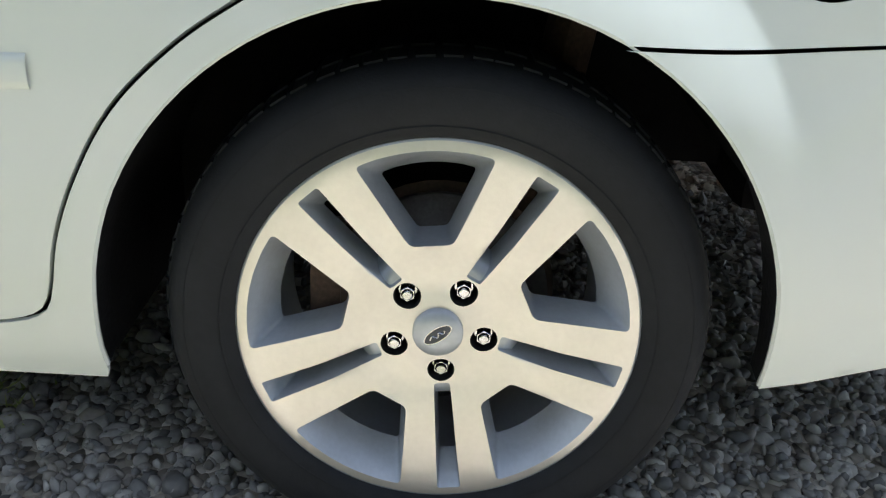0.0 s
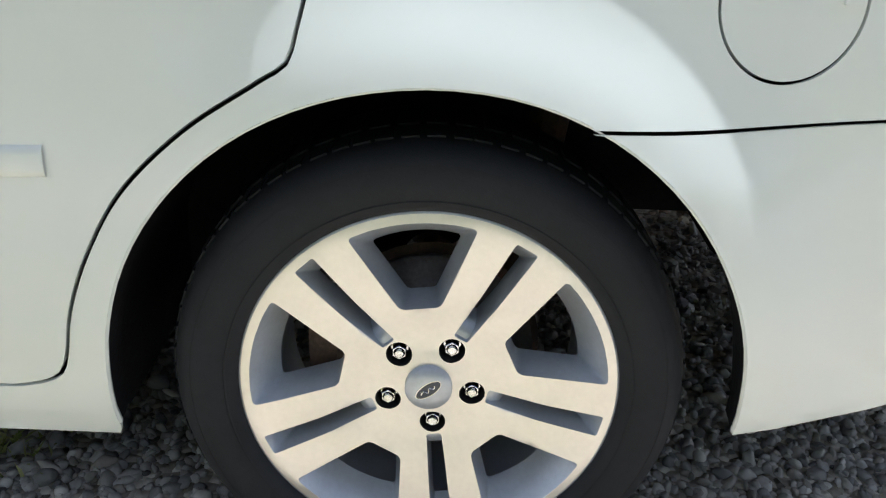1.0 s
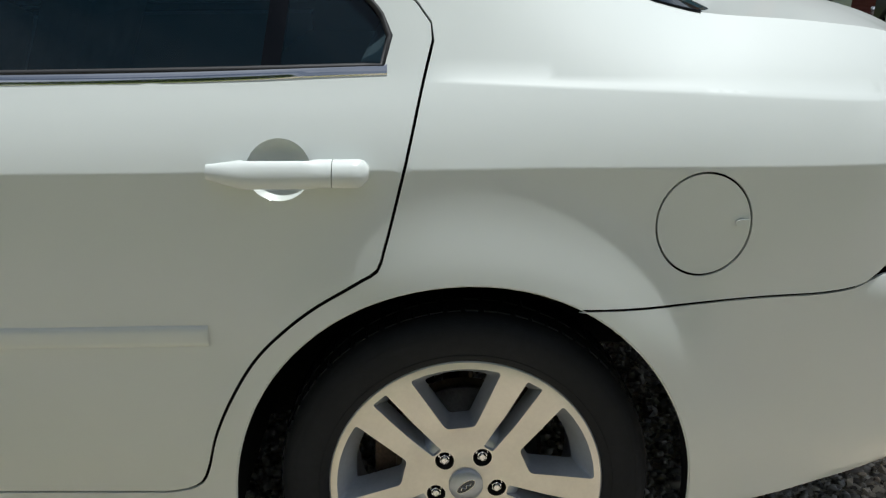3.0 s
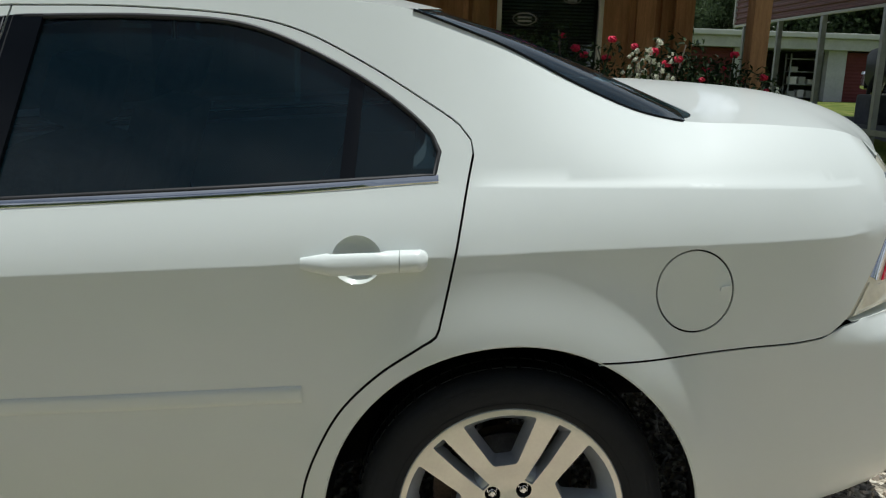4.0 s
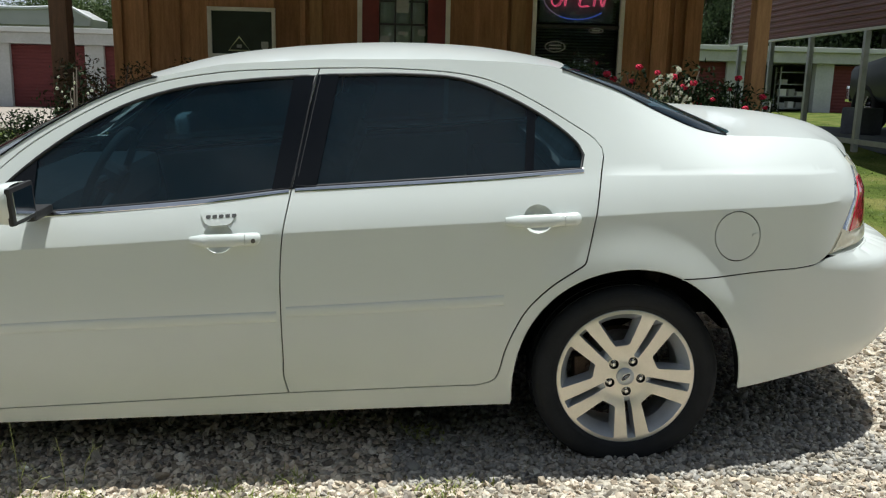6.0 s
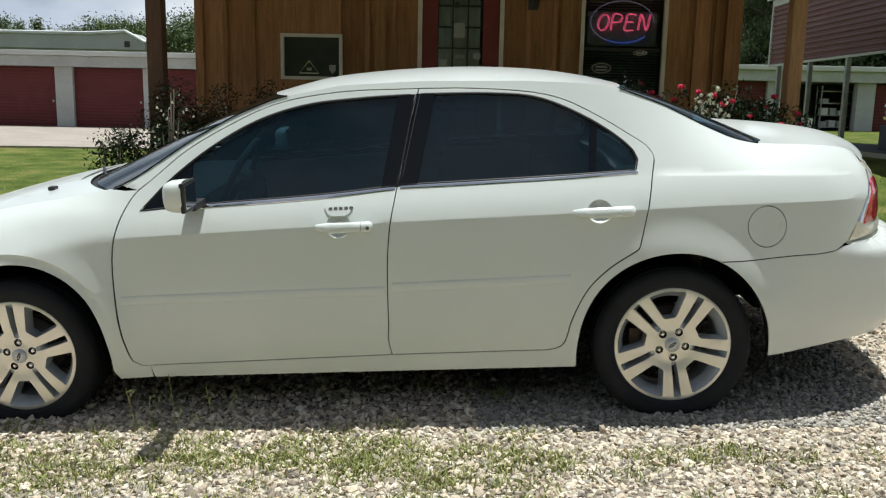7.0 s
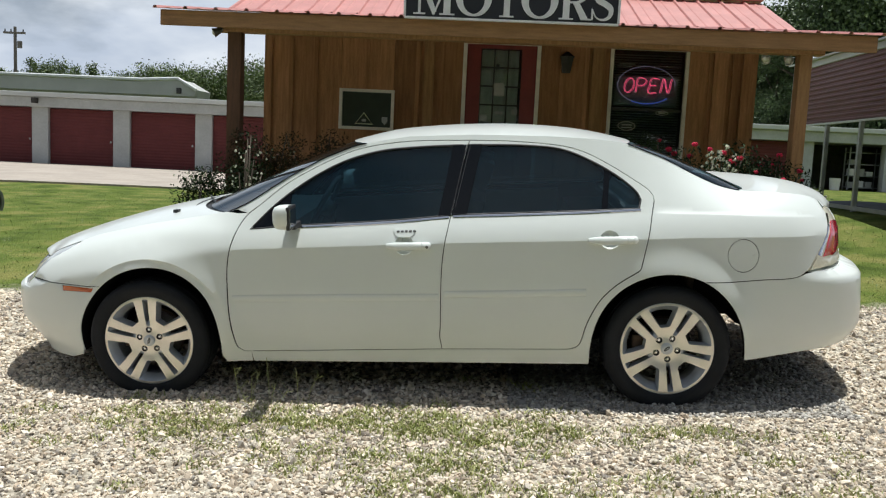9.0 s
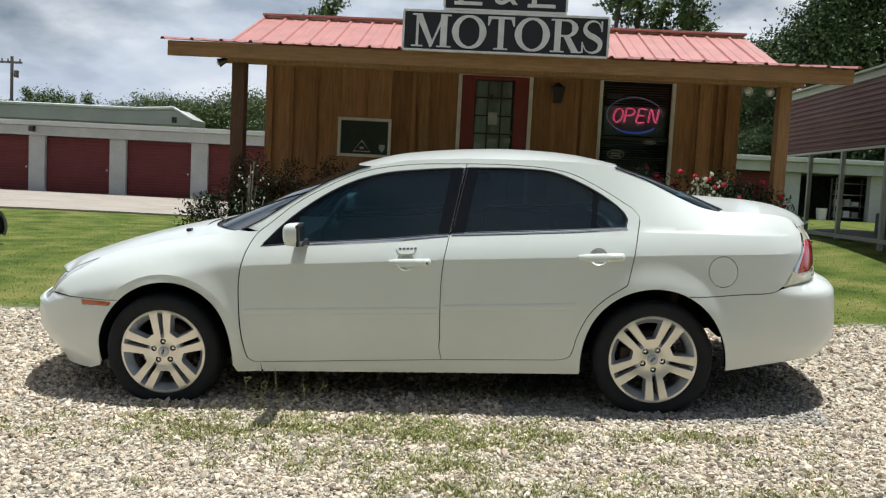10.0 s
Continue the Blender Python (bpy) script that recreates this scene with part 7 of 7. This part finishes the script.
for y0 in (0.0, 1.62):
    tv, tf = revolve([(0.15, 0.02), (0.20, 0.0), (0.25, 0.01), (0.27, 0.05), (0.27, 0.15), (0.25, 0.19), (0.15, 0.18)], 36)
    part("tyre", ([Vector((v[0], v[1] + y0, v[2] + 0.27)) for v in tv], tf), RUBBER, trailer, "", True)
    rv, rf_ = revolve([(0.0, 0.06), (0.06, 0.04), (0.15, 0.03), (0.155, 0.10)], 30)
    part("wheel_disc", ([Vector((v[0], v[1] + y0, v[2] + 0.27)) for v in rv], rf_), LINER, trailer, "", True)
    vs, fs = [], []
    for i, a in enumerate(np.linspace(radians(-25), radians(200), 26)):
        for r_, y in ((0.285, -0.02), (0.32, -0.02), (0.32, 0.24), (0.285, 0.24)):
            vs.append((r_ * math.cos(a), y0 + y, 0.27 + r_ * math.sin(a)))
    for i in range(25):
        for j in range(4):
            fs.append((i * 4 + j, i * 4 + (j + 1) % 4, (i + 1) * 4 + (j + 1) % 4, (i + 1) * 4 + j))
    part("mudguard", (vs, fs), TRAILERGREY, trailer, "rounded grey steel mudguard")

# ---------------------------------------------------------------- gravel stones, grass, weeds
STONE = material("pea_gravel_stone", (0.40, 0.36, 0.30), rough=0.8, per="island", colours=((0.14, 0.12, 0.10), (0.42, 0.345, 0.262), (0.62, 0.53, 0.415), (0.78, 0.69, 0.555), (0.28, 0.26, 0.235), (0.62, 0.50, 0.37), (0.85, 0.775, 0.66)), grain=0.12, scale=14, spec=0.3)

# same gravel with the car's shade put into its darker, greyer colours
SHADESTONE = material("shade_grey_gravel_stone", (0.30, 0.29, 0.27), rough=0.55, per="island", colours=((0.09, 0.085, 0.08), (0.28, 0.265, 0.24), (0.44, 0.41, 0.365), (0.23, 0.205, 0.17), (0.55, 0.52, 0.46), (0.17, 0.165, 0.155), (0.38, 0.33, 0.27)), grain=0.12, scale=14, spec=0.45)


def quick_mesh(name, verts, faces, mat, smooth):
    """A mesh from arrays of vertices and of faces with equal corners."""
    me = bpy.data.meshes.new(name)
    nf, k = faces.shape
    me.vertices.add(len(verts))
    me.vertices.foreach_set("co", np.ascontiguousarray(verts, dtype=np.float32).ravel())
    me.loops.add(nf * k)
    me.loops.foreach_set("vertex_index", np.ascontiguousarray(faces, dtype=np.int32).ravel())
    me.polygons.add(nf)
    me.polygons.foreach_set("loop_start", np.arange(0, nf * k, k, dtype=np.int32))
    me.polygons.foreach_set("use_smooth", np.full(nf, smooth))
    me.materials.append(mat)
    me.update(calc_edges=True)
    me.validate()
    return me


def ball(sub):
    bm = bmesh.new()
    bmesh.ops.create_icosphere(bm, subdivisions=sub, radius=1.0)
    v = np.array([p.co[:] for p in bm.verts])
    f = np.array([[q.index for q in p.verts] for p in bm.faces])
    bm.free()
    return v, f


def stones(name, x0, x1, y0, y1, per_m2, size, sub, seed, label, keep=None, mat=STONE):
    g = np.random.default_rng(seed)
    n = int((x1 - x0) * (y1 - y0) * per_m2)
    bx, by = g.uniform(x0, x1, n), g.uniform(y0, y1, n)
    if keep is not None:
        ok = np.array([keep(a, b) for a, b in zip(bx, by)])
        bx, by = bx[ok], by[ok]
        n = len(bx)
    v, f = ball(sub)
    r = size * np.exp(g.normal(0, 0.28, n))
    sc = np.stack([r * g.uniform(0.85, 1.35, n), r * g.uniform(0.75, 1.05, n), r * g.uniform(0.45, 0.80, n)], 1)
    q = g.normal(size=(n, 4)) * (1, 0.45, 0.45, 1)
    q /= np.linalg.norm(q, axis=1)[:, None]
    w, a, b, c = q.T
    R = np.stack([1 - 2 * (b * b + c * c), 2 * (a * b - c * w), 2 * (a * c + b * w), 2 * (a * b + c * w), 1 - 2 * (a * a + c * c), 2 * (b * c - a * w), 2 * (a * c - b * w), 2 * (b * c + a * w), 1 - 2 * (a * a + b * b)], 1).reshape(n, 3, 3)
    jit = 1 + 0.24 * g.normal(size=(n, len(v), 1)).clip(-1.4, 1.4) * (0.6 if sub > 1 else 1.0)
    P = (v[None] * jit) * sc[:, None, :]
    P = np.einsum("nij,nkj->nki", R, P)
    bz = np.array([land(p, s) for p, s in zip(bx, by)]) + g.uniform(-0.55, 0.35, n) * sc[:, 2] + 0.002
    P = P + np.stack([bx, by, bz], 1)[:, None, :]
    F = (f[None] + (np.arange(n) * len(v))[:, None, None]).reshape(-1, 3)
    return tagged(part(name, quick_mesh(name, P.reshape(-1, 3), F, mat, sub > 1), mat), label, "gravel", kind="stuff")


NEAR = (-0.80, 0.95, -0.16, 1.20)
FORE = (-3.7, 2.7, -1.75, 0.45)
def fore_keep(x, y):
    return not (NEAR[0] < x < NEAR[1] and NEAR[2] < y < NEAR[3])
def mid_keep(x, y):
    return fore_keep(x, y) and not (FORE[0] < x < FORE[1] and FORE[2] < y < FORE[3]) and lawn_share(x, y) < 0.6
stones("gravel", NEAR[0], NEAR[1], NEAR[2], 0.62, 4400, 0.0093, 2, 101, "rounded pea gravel under the car, coloured darker and greyer for shade", mat=SHADESTONE)
stones("gravel", NEAR[0], NEAR[1], 0.62, NEAR[3], 4400, 0.0093, 1, 106, "pea gravel under the middle of the car, coloured darker for shade", mat=SHADESTONE)
stones("gravel", *FORE, 2700, 0.0107, 1, 105, "pale tan and grey crushed gravel of the drive", fore_keep)
stones("gravel", -5.2, 3.2, -2.6, 2.45, 1200, 0.0134, 1, 102, "pale tan and grey crushed gravel of the drive", mid_keep)
stones("gravel", -7.5, -5.2, -2.0, 2.4, 500, 0.019, 1, 103, "pale tan and grey pea gravel of the drive", mid_keep)
stones("gravel", 3.2, 6.0, -2.0, 2.4, 500, 0.019, 1, 104, "pale tan and grey pea gravel of the drive", mid_keep)


def blades(name, xs, ys, h0, h1, width, mat, seed, label, cat="grass", lean=0.5):
    g = np.random.default_rng(seed)
    n = len(xs)
    z = np.array([land(a, b) for a, b in zip(xs, ys)])
    h = g.uniform(h0, h1, n)
    a = g.uniform(0, 2 * np.pi, n)
    dx, dy = np.cos(a), np.sin(a)
    ln = g.uniform(0.1, lean, n) * h
    b = g.uniform(0, 2 * np.pi, n)
    lx, ly = np.cos(b) * ln, np.sin(b) * ln
    w = width * g.uniform(0.6, 1.4, n)
    base = np.stack([xs, ys, z - 0.004], 1)
    v0 = base - np.stack([dx * w, dy * w, 0 * w], 1)
    v1 = base + np.stack([dx * w, dy * w, 0 * w], 1)
    m = base + np.stack([lx * 0.4, ly * 0.4, h * 0.6], 1)
    v2 = m + np.stack([dx * w * 0.7, dy * w * 0.7, 0 * w], 1)
    v3 = m - np.stack([dx * w * 0.7, dy * w * 0.7, 0 * w], 1)
    v4 = base + np.stack([lx, ly, h], 1)
    V = np.stack([v0, v1, v2, v3, v4], 1).reshape(-1, 3)
    k = (np.arange(n) * 5)[:, None]
    F = np.concatenate([k + (0, 1, 2), k + (0, 2, 3), k + (3, 2, 4)])
    return tagged(part(name, quick_mesh(name, V, F, mat, False), mat), label, cat, kind="stuff")


g = np.random.default_rng(7)
n = 52000
lx, ly = g.uniform(-13.5, 9.0, n), 2.0 + 11.5 * g.uniform(0, 1, n) ** 1.5
ok = np.array([g.random() < lawn_share(a, b) and not (-3.9 < a < 2.4 and b > 3.95) for a, b in zip(lx, ly)])
blades("grass", lx[ok], ly[ok], 0.010, 0.024, 0.0045, GRASSY, 71, "short mown green lawn grass", lean=2.4)
# weeds along the drive, strongest in a line before the car
wx, wy = [], []
for cx, cy, sx, sy, k in ((-1.75, -0.32, 0.55, 0.07, 1500), (-2.3, -0.45, 0.30, 0.10, 900), (-0.9, -0.42, 0.5, 0.08, 1000), (-1.3, -0.58, 0.35, 0.12, 1300), (-1.05, -0.85, 0.2, 0.15, 700), (0.1, -0.40, 0.45, 0.06, 500),
                          (-0.45, -1.30, 0.40, 0.12, 2200), (-0.9, -1.45, 0.3, 0.1, 900), (0.15, -1.15, 0.25, 0.12, 700), (-3.0, -0.5, 0.3, 0.1, 350), (0.6, -0.75, 0.3, 0.1, 400), (-2.0, -0.8, 0.3, 0.12, 350), (-0.75, 0.25, 0.15, 0.08, 90), (-3.4, -1.7, 0.2, 0.1, 300)):
    tufts = max(3, k // 28)
    tx, ty = g.normal(cx, sx * 1.15, tufts), g.normal(cy, sy * 1.2, tufts)
    pick = g.integers(0, tufts, int(2.2 * k))
    wx.append(tx[pick] + g.normal(0, 0.045, len(pick)))
    wy.append(ty[pick] + g.normal(0, 0.034, len(pick)))
blades("weeds", np.concatenate(wx), np.concatenate(wy), 0.012, 0.036, 0.0034, WEED, 72, "low patchy green weeds growing through the gravel", "weeds", 1.5)
# a few tall dry stalks by the front wheel
rs = random.Random(17)
for i in range(9):
    x, y = rs.uniform(-2.35, -1.75), rs.uniform(-0.28, -0.08)
    z = land(x, y)
    st = thing("weed_stalk", "thin dry weed stalk standing in the gravel", "weed", Matrix.Translation((x, y, z)), "dry weed stalks")
    hgt = rs.uniform(0.10, 0.24)
    top = (rs.uniform(-0.06, 0.06), rs.uniform(-0.03, 0.03), hgt)
    part("stem", tube([(0, 0, -0.01), (top[0] * 0.3, top[1] * 0.3, hgt * 0.5), top], 0.0013, 4), WEED, st)
    for k in range(3):
        f = rs.uniform(0.5, 0.95)
        part("twig", tube([(top[0] * f, top[1] * f, hgt * f), (top[0] * f + rs.uniform(-0.04, 0.04), top[1] * f, hgt * f + rs.uniform(0.01, 0.05))], 0.0009, 3), WEED, st)
